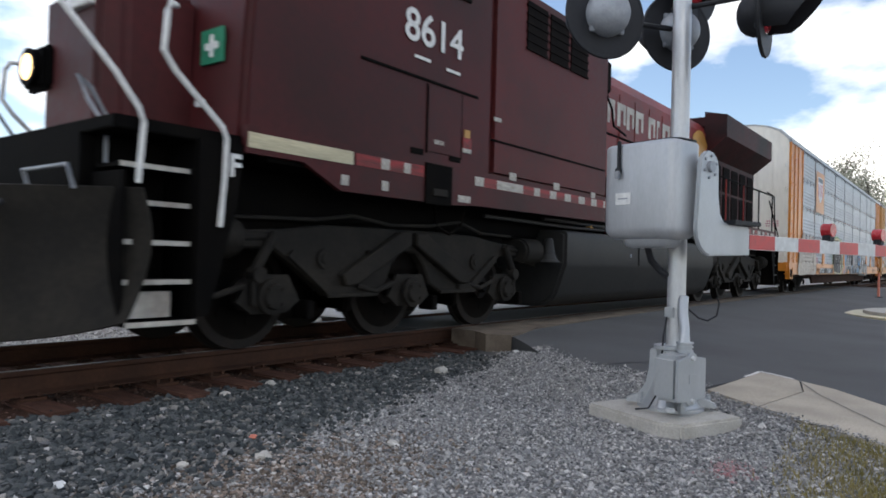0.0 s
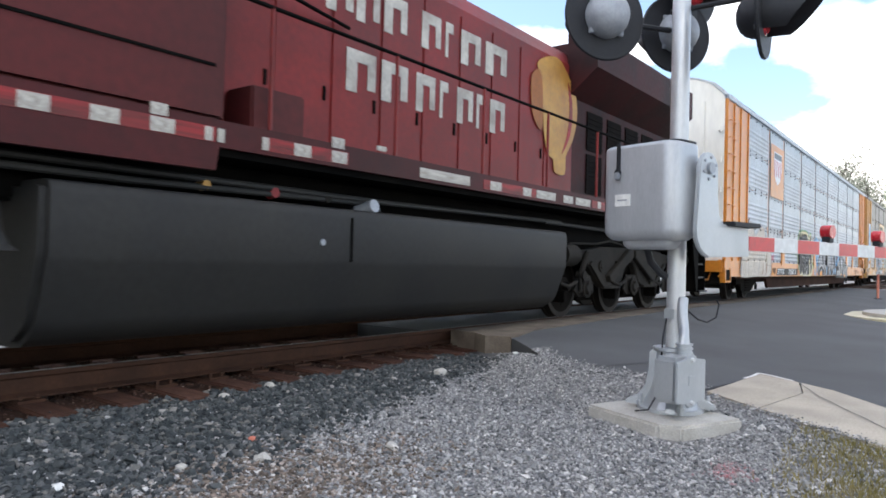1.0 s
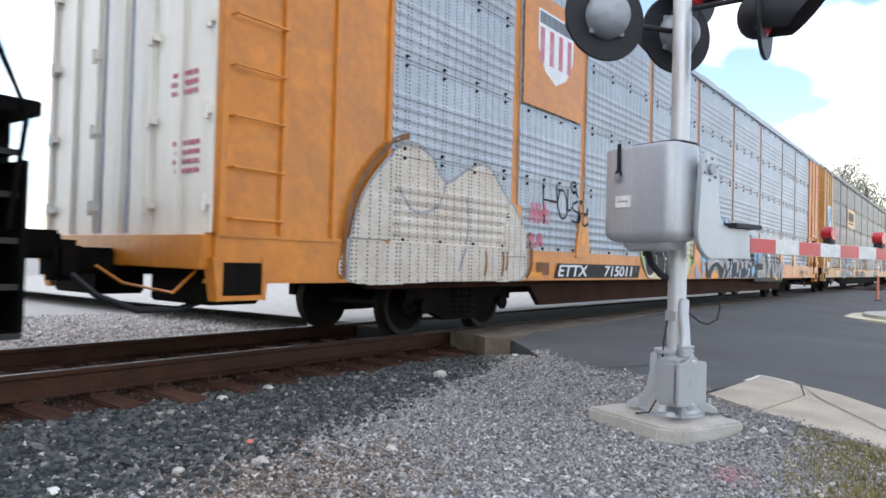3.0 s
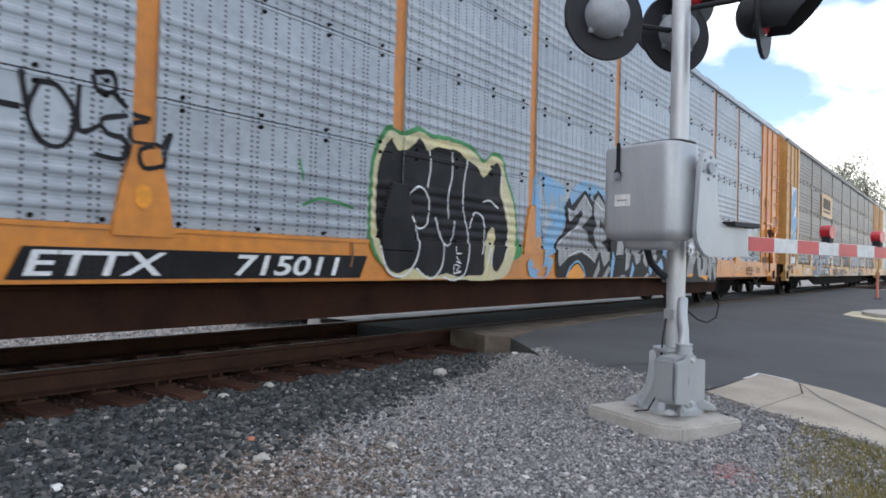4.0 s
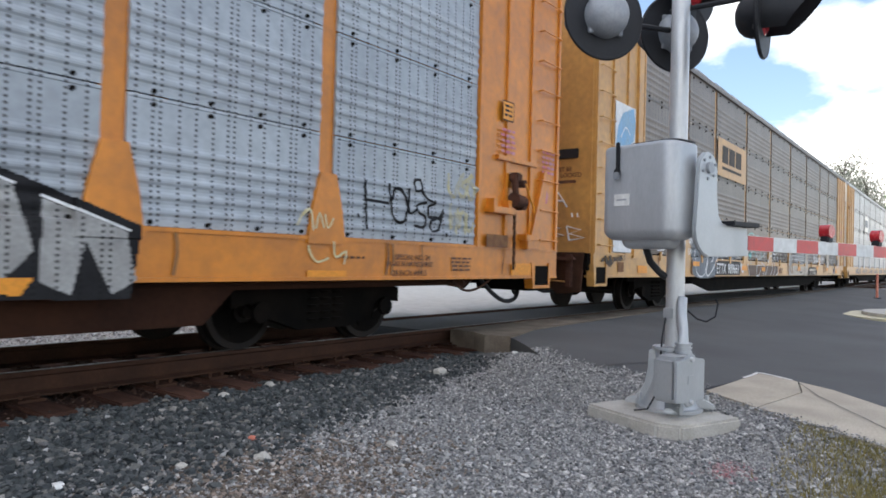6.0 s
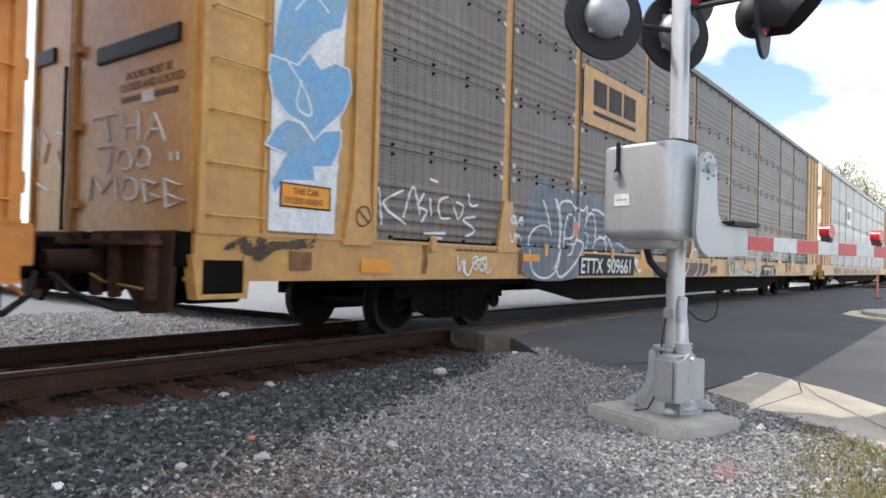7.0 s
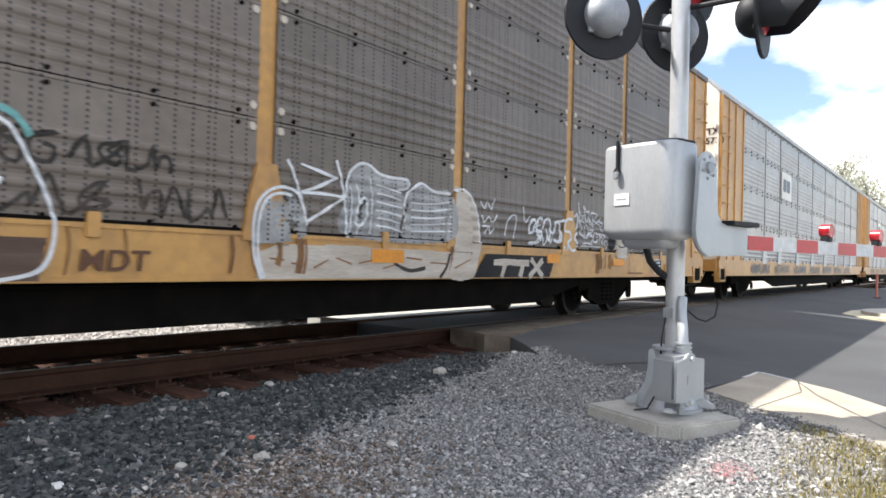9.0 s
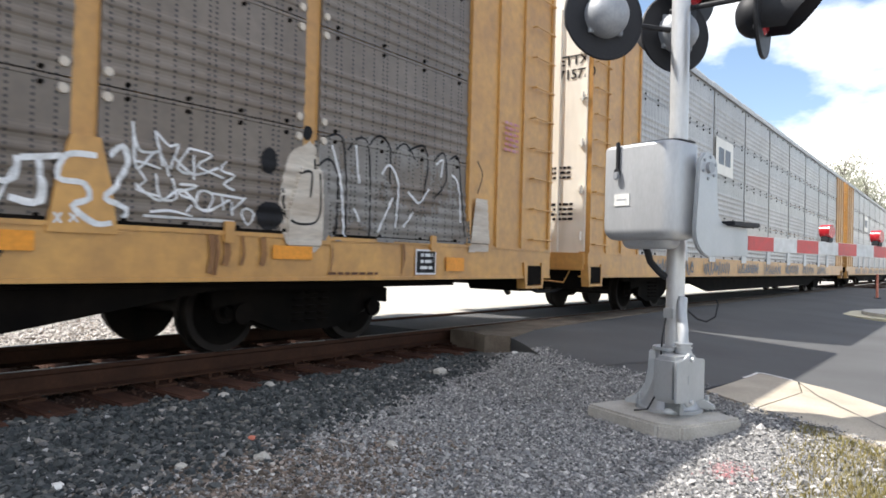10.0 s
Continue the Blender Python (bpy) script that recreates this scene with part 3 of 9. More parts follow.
        pipe(bm, [(0.5, y + s * 0.02, 1.5), (0.52, y + s * 0.06, 1.2), (0.75, y + s * 0.08, 1.12), (1.0, y + s * 0.06, 1.22), (1.12, y + s * 0.04, 1.45)], 0.022)
        part("air_hose", bm, "undercar", tr, smooth=True)
    for k in AXLES:
        bm = B()
        box(bm, k + f * 0.12, k + f * 1.0, -0.62, 0.62, 0.12, 0.78, bevel=0.08)
        part("traction_motor", bm, "undercar", tr, "grimy traction motor")
        for s in (-1, 1):
            bm = B()
            box(bm, k - f * 0.64, k - f * 0.53, s * 0.66, s * 0.84, 0.18, 0.62, bevel=0.02)
            part("brake_shoe", bm, "undercar", tr)
    bm = B()
    box(bm, -2.5, 2.5, -0.9, 0.9, 1.0, 1.25, bevel=0.04)
    box(bm, -2.3, 2.3, -0.5, 0.5, 0.7, 1.1, bevel=0.05)
    box(bm, -0.6, 0.6, -1.05, 1.05, 0.62, 1.05, bevel=0.05)
    part("bolster", bm, "undercar", tr)
    return tr


def thing_part(name, parent, at):
    """A part whose mesh is a small pivot block, carrying sub-parts."""
    bm = B()
    rod(bm, (0, 0, 0.78), (0, 0, 1.3), 0.3, seg=16)
    return part(name, bm, "undercar", parent, at=at)


FRONT = ("cab_shell", "cab_window", "windshield", "nose_block", "first_aid_sign", "nose_labels", "roof_headlight", "nose_headlight", "number_plate_box", "end_platform", "step_well", "step_tread",
         "step_handrail", "step_board", "snow_plough", "coupler", "air_hose", "grab_iron", "front_mark")


def locomotive():
    lo = thing("diesel_locomotive", "weathered dark red six-axle diesel locomotive with black running gear", "locomotive", at=(0, TRACK_Y, 0))
    S = 1.55
    # underframe
    bm = B()
    box(bm, 3.1, 22.9, -1.0, 1.0, 1.15, 1.62, bevel=0.03)
    box(bm, 3.6, 22.95, -1.48, 1.48, 1.62, 1.88)
    part("underframe", bm, "black", lo)
    for s in (-1, 1):
        y0, y1 = (-S, -S + 0.06) if s < 0 else (S - 0.06, S)
        bm = B()
        prism(bm, [(3.32, 1.66), (3.32, 1.9), (22.95, 1.9), (22.95, 1.68), (10.5, 1.68), (10.47, 1.49), (6.7, 1.47), (6.2, 1.44), (4.42, 1.44), (3.95, 1.66)], y0, y1)
        part("side_sill", bm, "grimy", lo, "red side sill with reflective patches")
    # patches along the sill on both sides
    bm = B()
    box(bm, 0, 1, -0.5, 0.5, 0, 1)
    plate = part("reflective_patch", bm, "dirtywhite", lo, at=pose(5.0, -S, 1.5) @ Matrix.Diagonal((0.1, 0.012, 0.1, 1)))
    bm = B()
    box(bm, 0, 1, -0.5, 0.5, 0, 1)
    band = part("red_band", bm, "dirtyred", lo, "red reflective band", at=pose(4.62, -S, 1.715) @ Matrix.Diagonal((1.06, 0.007, 0.12, 1)))
    bm = B()
    box(bm, 0, 1, -0.5, 0.5, 0, 1)
    cream = part("cream_stripe", bm, "cream", lo, "faded cream stripe", at=pose(3.34, -S, 1.71) @ Matrix.Diagonal((1.24, 0.008, 0.13, 1)))

    def patch(kind, x0, x1, y, z0, z1, thick):
        share(kind, lo, pose(x0, y, z0) @ Matrix.Diagonal((x1 - x0, thick, z1 - z0, 1)))

    whites = [(4.98, 0.13), (5.34, 0.11), (6.67, 0.19), (7.16, 0.64), (8.10, 0.16), (8.55, 0.19), (9.0, 0.2), (9.46, 0.21), (9.9, 0.2), (10.36, 0.07), (10.48, 0.06), (10.92, 0.07), (11.27, 0.2), (11.73, 0.2), (13.05, 0.95),
              (14.45, 0.26), (15.25, 0.22), (15.62, 0.55), (16.42, 0.3), (16.82, 0.5), (17.6, 0.12), (18.1, 0.12), (18.55, 0.14), (19.05, 0.12), (19.4, 0.3), (20.1, 0.14), (20.64, 0.3), (21.2, 0.22), (21.75, 0.2), (22.2, 0.4)]
    reds = [(4.62, 5.68), (6.87, 10.46), (10.98, 11.95), (14.3, 15.6), (17.4, 19.9), (20.3, 20.62), (21.5, 21.9)]
    for s in (-1, 1):
        y = s * S
        if s > 0:
            patch(cream, 3.34, 4.58, y, 1.71, 1.84, 0.008)
        for a, b in reds[0 if s > 0 else 1:]:
            patch(band, a, b, y, 1.715, 1.835, 0.007)
        for x, w in whites:
            patch(plate, x, x + w, y, 1.72, 1.83, 0.013)
        for x, w, z, h in ((7.46, 0.16, 1.87, 0.10), (8.66, 0.17, 1.86, 0.10), (9.9, 0.14, 1.845, 0.09), (11.73, 0.16, 1.86, 0.10), (6.33, 0.25, 1.49, 0.08), (4.42, 0.1, 1.5, 0.1)):
            patch(plate, x, x + w, y, z, z + h, 0.013)
        for x, w, z, h, k in ((6.46, 0.17, 2.10, 0.05, plate), (6.46, 0.17, 2.152, 0.13, band), (7.13, 0.16, 2.60, 0.05, plate), (5.9, 0.18, 2.12, 0.05, plate), (12.4, 0.14, 1.93, 0.05, plate)):
            patch(k, x, x + w, s * 1.505, z, z + h, 0.014)
        bm = B()
        box(bm, 6.49, 6.6, s * 1.5 - 0.01, s * 1.5 + 0.01, 2.285, 2.38)
        part("yellow_sticker", bm, "gold", lo)
    # cab with its nose
    bm = B()
    out = [(3.53, 1.78), (3.56, 2.6), (3.62, 3.45), (4.2, 3.6), (4.65, 4.45), (4.9, 4.62), (7.33, 4.62), (7.33, 1.78)]
    vs = prism(bm, out, -1.5, 1.5)
    bmesh.ops.bevel(bm, geom=[e for e in bm.edges if abs(e.verts[0].co.y - e.verts[1].co.y) < 0.01], offset=0.07, segments=3, affect="EDGES")
    part("cab_shell", bm, "grimy", lo, "dark red cab shell", smooth=True)
    for s in (-1, 1):
        for a, b in ((4.95, 5.75), (5.9, 6.75)):
            bm = B()
            box(bm, a, b, s * 1.5 - 0.012, s * 1.5 + 0.012, 3.97, 4.42, bevel=0.01)
            w = part("cab_window", bm, "glass", lo, "dark cab side window")
            bm = B()
            for q in ((a - 0.04, a, 3.93, 4.46), (b, b + 0.04, 3.93, 4.46), (a - 0.04, b + 0.04, 3.93, 3.97), (a - 0.04, b + 0.04, 4.42, 4.46)):
                box(bm, q[0], q[1], s * 1.5 - 0.02, s * 1.5 + 0.02, q[2], q[3])
            part("window_frame", bm, "black", w)
    # windshield and nose details
    for y in (-0.72, 0.72):
        bm = B()
        box(bm, -0.012, 0.012, -0.55, 0.55, -0.42, 0.42, bevel=0.01)
        part("windshield", bm, "glass", lo, "dark windshield pane", at=Matrix.Translation((4.40, y, 4.02)) @ Matrix.Rotation(radians(28), 4, "Y"))
    bm = B()
    prism(bm, [(3.6, -0.72), (2.95, -0.66), (2.78, -0.5), (2.78, 0.5), (2.95, 0.66), (3.6, 0.72)], 1.78, 3.12, axis="z")
    bmesh.ops.bevel(bm, geom=list(bm.edges), offset=0.05, segments=2, affect="EDGES")
    part("nose_block", bm, "grimy", lo, "dark red nose block", smooth=True)
    bm = B()
    box(bm, 3.525, 3.545, -1.22, -0.88, 2.48, 2.79, bevel=0.003)
    sg = part("first_aid_sign", bm, "green", lo, "green sign with a white cross")
    bm = B()
    box(bm, 3.519, 3.526, -1.15, -0.95, 2.605, 2.665)
    box(bm, 3.5185, 3.526, -1.08, -1.02, 2.535, 2.735)
    part("cross", bm, "white", sg)
    bm = B()
    for x0, x1, y0, y1, z0, z1 in ((3.52, 3.55, -1.02, -0.9, 2.10, 2.16), (3.6, 3.64, -0.1, 0.15, 2.86, 2.98)):
        box(bm, x0 - 0.05, x1 - 0.05, y0, y1, z0, z1)
    part("nose_labels", bm, "white", lo, "small white notices")
    # headlights
    for y in (-0.16, 0.16):
        bm = B()
        rod(bm, (4.62, y, 4.42), (4.5, y, 4.42), 0.11, seg=18)
        part("roof_headlight", bm, "alu", lo)
    bm = B()
    box(bm, 2.70, 2.84, 0.30, 0.78, 2.28, 2.68, bevel=0.04)
    rod(bm, (2.82, 0.54, 2.48), (2.64, 0.54, 2.48), 0.16, 0.175, seg=24)
    d = part("nose_headlight", bm, "black", lo, "round nose headlight housing")
    bm = B()
    lathe(bm, [(0.135, 0.0), (0.12, -0.012), (0.07, -0.02), (0.02, -0.022)], 24, "y", at=(0, 0, 0))
    bmesh.ops.transform(bm, verts=list(bm.verts), matrix=Matrix.Translation((2.65, 0.54, 2.48)) @ Matrix.Rotation(radians(-90), 4, "Z"))
    part("lens", bm, "lamp", d, "lit warm headlight lens", smooth=True)
    bm = B()
    box(bm, 2.72, 2.80, -0.45, -0.05, 2.9, 3.06, bevel=0.01)
    part("number_plate_box", bm, "white", lo, "pale plate on the nose")
    # front platform, pilot, steps
    for end, (xa, dirn) in enumerate(((3.55, -1), (22.5, 1))):
        px = lambda d: xa + dirn * d
        bm = B()
        box(bm, px(0), px(1.1), -1.5, 1.5, 1.70, 1.80, bevel=0.01)
        box(bm, px(0.95), px(1.1), -1.0, 1.0, 0.55, 1.72, bevel=0.01)
        part("end_platform", bm, "black", lo, "black end platform")
        for s in (-1, 1):
            bm = B()
            y0, y1 = s * 1.52, s * 1.05
            # side plates of the step well
            prism(bm, [(px(0.0), 1.72), (px(0.42), 1.72), (px(0.42), 0.3), (px(0.30), 0.3), (px(0.06), 1.2)], s * 1.5, s * 1.53)
            part("step_well", bm, "black", lo, "black step well side plate")
            for xa_, xb_, ya_, yb_, z0, z1 in ((px(0.40), px(0.43), y1, s * 1.498, 0.28, 1.70), (px(0.43), px(1.0), y1 - s * 0.02, y1, 0.3, 1.70), (px(1.0), px(1.03), y1, s * 1.5, 0.28, 1.4)):
                bm = B()
                box(bm, xa_, xb_, ya_, yb_, z0, z1)
                part("step_well", bm, "black", lo, "black step well plate")
            for z in (0.28, 0.59, 0.89, 1.19, 1.47):
                bm = B()
                box(bm, px(0.43), px(1.0), y1, s * (1.55 if z < 0.3 else 1.5 - z * 0.06), z - 0.03, z, slot=0)
                box(bm, px(0.43), px(1.0), s * (1.55 if z < 0.3 else 1.5 - z * 0.06), s * (1.56 if z < 0.3 else 1.51 - z * 0.06), z - 0.035, z + 0.004, slot=1)
                part("step_tread", bm, ["black", "dirtywhite" if end == 0 else "tank"], lo, "black step with a worn pale nosing")
            bm = B()
            if end == 0:
                pipe(bm, [(2.02, s * 1.25, 2.72), (2.2, s * 1.36, 2.46), (2.45, s * 1.5, 2.1), (2.62, s * 1.53, 1.86), (2.66, s * 1.53, 1.76), (2.63, s * 1.53, 1.31)], 0.022)
                pipe(bm, [(2.92, s * 1.48, 2.72), (2.86, s * 1.51, 2.72), (2.82, s * 1.53, 2.64), (2.80, s * 1.53, 2.33), (2.9, s * 1.53, 2.2), (3.32, s * 1.55, 1.83), (3.36, s * 1.55, 1.74), (3.35, s * 1.55, 1.41), (3.32, s * 1.55, 1.02)], 0.024)
            else:
                pipe(bm, [(22.8, s * 1.5, 0.9), (22.82, s * 1.54, 1.9), (22.82, s * 1.5, 3.0), (21.9, s * 1.5, 3.05)], 0.02)
                pipe(bm, [(23.42, s * 1.5, 0.95), (23.5, s * 1.52, 1.7), (23.35, s * 1.45, 2.1), (23.1, s * 1.3, 2.9)], 0.02)
            part("step_handrail", bm, "white" if end == 0 else "black", lo, "worn white step handrail" if end == 0 else "dark step handrail", smooth=True)
    for s in (-1, 1):
        bm = B()
        box(bm, 2.62, 2.98, s * 1.40, s * 1.42, 0.30, 0.50)
        part("step_board", bm, "dirtywhite", lo, "pale board behind the lowest step")
        for x0, x1, z in ((9.0, 17.0, 1.46), (7.4, 12.5, 1.40), (16.5, 22.0, 1.44)):
            bm = B()
            pipe(bm, [(x0, s * 1.2, z), ((x0 + x1) / 2, s * 1.22, z - 0.03), (x1, s * 1.2, z)], 0.03)
            part("air_pipe", bm, "tank", lo)
    # plough and front coupler
    n = 10
    for s in (-1, 1):
        bm = B()
        rows = []
        for i in range(n + 1):
            u = i / n
            y = s * (0.12 + 1.42 * u)
            xf = 1.62 + 0.95 * u ** 1.3
            rows.append([bm.verts.new((xf + 0.22 * math.sin(k / 6 * math.pi * 0.75) - 0.06 * k / 6, y, 0.10 + 0.18 * u ** 3 + k / 6 * (1.18 - 0.18 * u ** 3))) for k in range(7)])
        for a, b in zip(rows, rows[1:]):
            for k in range(6):
                bm.faces.new((a[k], b[k], b[k + 1], a[k + 1]))
        bmesh.ops.recalc_face_normals(bm, faces=list(bm.faces))
        bmesh.ops.solidify(bm, geom=list(bm.faces), thickness=0.03)
        part("snow_plough", bm, "cast", lo, "scuffed black snow plough half", smooth=True)
    bm = B()
    box(bm, 1.3, 2.5, -0.13, 0.13, 0.75, 1.0, bevel=0.03)
    box(bm, 1.15, 1.5, -0.22, 0.16, 0.68, 1.06, bevel=0.06)
    part("coupler", bm, "undercar", lo)
    bm = B()
    box(bm, 23.3, 24.35, -0.13, 0.13, 0.75, 1.0, bevel=0.03)
    part("coupler", bm, "undercar", lo)
    for s in (-1, 1):
        for y in (0.35, 0.62, 0.8):
            bm = B()
            pipe(bm, [(2.0, s * y, 1.15), (1.72, s * y, 0.95), (1.6, s * (y + 0.02), 0.55), (1.66, s * (y + 0.05), 0.3)], 0.026)
            rod(bm, (1.66, s * (y + 0.05), 0.34), (1.69, s * (y + 0.06), 0.2), 0.04, seg=10)
            part("air_hose", bm, "hood", lo, "black rubber air hose", smooth=True)
        bm = B()
        pipe(bm, [(2.3, s * 0.5, 1.25), (2.25, s * 0.5, 1.42), (2.25, s * 1.25, 1.42), (2.3, s * 1.25, 1.25)], 0.016)
        pipe(bm, [(2.75, s * 0.9, 1.78), (2.55, s * 0.92, 2.08), (2.45, s * 0.93, 2.15), (2.5, s * 0.98, 1.98), (2.62, s * 1.05, 1.75), (2.62, s * 1.05, 1.45)], 0.018)
        part("grab_iron", bm, "alu", lo, "bare metal grab iron", smooth=True)
    # machinery casing behind the cab, then the long hood
    bm = B()
    box(bm, 7.1, 10.6, -1.5, 1.5, 1.88, 4.55, bevel=0.06)
    part("equipment_casing", bm, "casing", lo, "dark red equipment casing")
    bm = B()
    vs = prism(bm, [(-0.98, 1.88), (-0.98, 4.15), (-0.80, 4.42), (0.80, 4.42), (0.98, 4.15), (0.98, 1.88)], 10.6, 17.75, axis="x")
    part("long_hood", bm, "red", lo, "red engine hood")
    bm = B()
    prism(bm, [(-0.98, 1.88), (-0.98, 4.15), (-0.80, 4.42), (0.80, 4.42), (0.98, 4.15), (0.98, 1.88)], 17.75, 22.45, axis="x")
    part("radiator_section", bm, "sooty", lo, "sooty dark red radiator section")
    # doors and seams of casing and hood
    for s in (-1, 1):
        for a, b, yy, z0, z1 in ([(10.7 + i * 0.76, 10.7 + i * 0.76 + 0.72, 0.98, 2.0, 4.05) for i in range(9)]):
            bm = B()
            y = s * yy
            box(bm, a, b, y - 0.016, y + 0.016, z0, z1, bevel=0.008)
            d = part("hood_door", bm, "red" if yy < 1.2 else "grimy", lo)
            bm = B()
            box(bm, b - 0.09, b - 0.05, y - 0.03, y + 0.03, z0 + 0.45, z0 + 0.6, bevel=0.004)
            part("door_latch", bm, "black", d)
        # slanted lower lines and a cab door
        bm = B()
        box(bm, 4.7, 6.75, s * 1.5 - 0.012, s * 1.5 + 0.014, 2.80, 2.83)
        part("drip_strip", bm, "black", lo, "dark strip over the side door")
        bm = B()
        box(bm, 7.08, 10.47, s * 1.5 - 0.012, s * 1.5 + 0.016, 2.335, 2.36)
        part("casing_seam", bm, "black", lo, "dark seam along the casing")
        bm = B()
        box(bm, 5.78, 6.42, s * 1.5 - 0.012, s * 1.5 + 0.008, 2.02, 2.76, bevel=0.006)
        sd = part("side_door", bm, "grimy", lo, "small hinged side door")
        for a in (5.76, 6.41):
            bm = B()
            box(bm, a, a + 0.018, s * 1.5 - 0.012, s * 1.5 + 0.012, 2.0, 2.78)
            part("door_edge", bm, "black", sd)
        for a in (5.5, 6.2):
            bm = B()
            box(bm, a, a + 0.22, s * 1.5 - 0.01, s * 1.5 + 0.05, 1.96, 2.03, bevel=0.006)
            part("foothold", bm, "black", lo)
        # black plate on the sill; the recess's shade is put into its colour
        bm = B()
        box(bm, 5.70, 6.19, s * 1.55 - 0.02, s * 1.55 + 0.012, 1.42, 1.88, bevel=0.006)
        pk = part("step_pocket", bm, "black", lo, "flat black plate for a shaded foothold recess")
        bm = B()
        box(bm, 5.74, 6.15, s * 1.562, s * 1.562 + s * 0.006, 1.66, 1.85, bevel=0.002)
        box(bm, 5.82, 6.08, s * 1.562, s * 1.562 + s * 0.03, 1.52, 1.60, bevel=0.004)
        part("pocket_plate", bm, "cast", pk)
        bm = B()
        box(bm, 10.9, 11.5, s * 1.02, s * 1.42, 1.9, 2.3, bevel=0.02)
        part("walkway_box", bm, "casing", lo, "dark red box on the walkway")
        for a in (7.9, 8.55, 9.2):
            bm = B()
            box(bm, a, a + 0.55, s * 1.5 - 0.015, s * 1.5 + 0.015, 3.72, 4.4)
            for k in range(6):
                box(bm, a - 0.02, a + 0.57, s * 1.5 - 0.025, s * 1.5 + 0.025, 3.72 + k * 0.12, 3.75 + k * 0.12)
            part("intake_louvre", bm, "grille", lo, "black intake louvre")
        bm = B()
        box(bm, 10.6, 11.15, s * 0.9, s * 1.3, 3.8, 4.35, bevel=0.03)
        part("side_box", bm, "black", lo, "dark equipment box on the hood")
        bm = B()
        pipe(bm, [(10.9, s * 1.3, 3.8), (11.1, s * 1.34, 3.5), (11.5, s * 1.2, 3.3), (12.4, s * 1.05, 3.28)], 0.02)
        part("hose", bm, "black", lo)
        # radiator grilles
        for i in range(5):
            for z0, z1 in ((2.05, 2.75), (2.82, 3.5)):
                bm = B()
                x = 18.3 + i * 0.84
                y = s * 0.985
                box(bm, x, x + 0.62, y - 0.012, y + 0.012, z0, z1)
                for k in range(7):
                    zz = z0 + 0.06 + k * (z1 - z0 - 0.1) / 7
                    box(bm, x, x + 0.62, y - 0.022, y + 0.022, zz, zz + 0.03)
                part("radiator_grille", bm, "grille", lo, "black radiator grille")
        bm = B()
        prism(bm, [(s * 0.95, 3.6), (s * 1.5, 4.05), (s * 1.5, 4.6), (s * 0.95, 4.72)], 17.6, 22.4, axis="x")
        part("radiator_wing", bm, "sooty", lo, "dark overhanging radiator wing")
        # walkway handrail with stanchions
        bm = B()
        pipe(bm, [(10.55, s * 1.48, 3.0), (22.85, s * 1.48, 3.0)], 0.02)
        part("walkway_rail", bm, "black", lo)
        for i in range(8):
            bm = B()
            x = 11.05 + i * 1.66
            rod(bm, (x, s * 1.48, 1.88), (x, s * 1.48, 3.0), 0.02, seg=8)
            part("stanchion", bm, "red" if i < 6 else "black", lo)
    bm = B()
    box(bm, 18.0, 22.3, -0.95, 0.95, 4.4, 4.68, bevel=0.04)
    part("radiator_top", bm, "sooty", lo)
    bm = B()
    box(bm, 13.5, 14.5, -0.4, 0.4, 4.4, 4.66, bevel=0.05)
    part("exhaust_hood", bm, "red", lo)
    # fuel tank
    bm = B()
    half = [(1.38, 1.30), (1.45, 1.285), (1.48, 1.25), (1.49, 1.2), (1.49, 0.78), (1.47, 0.72), (1.33, 0.32), (1.28, 0.24), (1.1, 0.12), (0.95, 0.10)]
    tank = [(-y, z) for y, z in half[::-1]] + half
    prism(bm, tank, 9.2, 16.72, axis="x")
    bmesh.ops.bevel(bm, geom=[e for e in bm.edges if abs(e.verts[0].co.x - e.verts[1].co.x) < 0.01], offset=0.05, segments=2, affect="EDGES")
    part("fuel_tank", bm, "tank", lo, "large dull black fuel tank", smooth=True)
    for s in (-1, 1):
        bm = B()
        box(bm, 12.07, 12.10, s * 1.492 - 0.008, s * 1.492 + 0.010, 0.77, 1.21)
        part("sight_gauge", bm, "black", lo)
        bm = B()
        rod(bm, (11.7, s * 1.48, 0.95), (11.7, s * 1.505, 0.95), 0.03, seg=12)
        part("drain_plug", bm, "alu", lo)
        bm = B()
        rod(bm, (12.45, s * 1.2, 1.3), (12.45, s * 1.45, 1.36), 0.07, seg=14)
        part("filler_cap", bm, "alu", lo)
    for x in (8.92,):
        bm = B()
        lathe(bm, [(0.05, 1.16), (0.07, 1.12), (0.085, 1.0), (0.10, 0.92), (0.14, 0.84), (0.19, 0.80), (0.17, 0.80)], 20, at=(x, -1.35, 0))
        part("bell", bm, "tank", lo)
    # writing on the cab side
    up = Matrix.Rotation(radians(90), 4, "X")
    writing("cab_number", "8614", 0.50, "white", lo, Matrix.Translation((5.34, -1.512, 3.20)) @ up, bold=0.007, sx=1.08)
    writing("front_mark", "F", 0.26, "white", lo, Matrix.Translation((3.40, -1.535, 1.45)) @ up, bold=0.008)
    bm = B()
    for a, b, z in ((5.52, 5.8, 3.02), (6.1, 6.37, 3.0)):
        box(bm, a, b, -1.512, -1.506, z, z + 0.035)
    part("small_print", bm, "white", lo, "illegible small print")
    # name panels on the hood as plain blocks, and a round emblem
    def block_glyphs(spots, z0, z1):
        for a, b in spots:
            bm = B()
            w = b - a
            y0, y1 = -1.0035, -0.9985
            box(bm, a, a + w * 0.36, y0, y1, z0, z1)
            box(bm, a + w * 0.36, b, y0, y1, z1 - 0.13, z1)
            if w > 0.3:
                box(bm, b - w * 0.28, b, y0, y1, z0 + 0.06, z1 - 0.13)
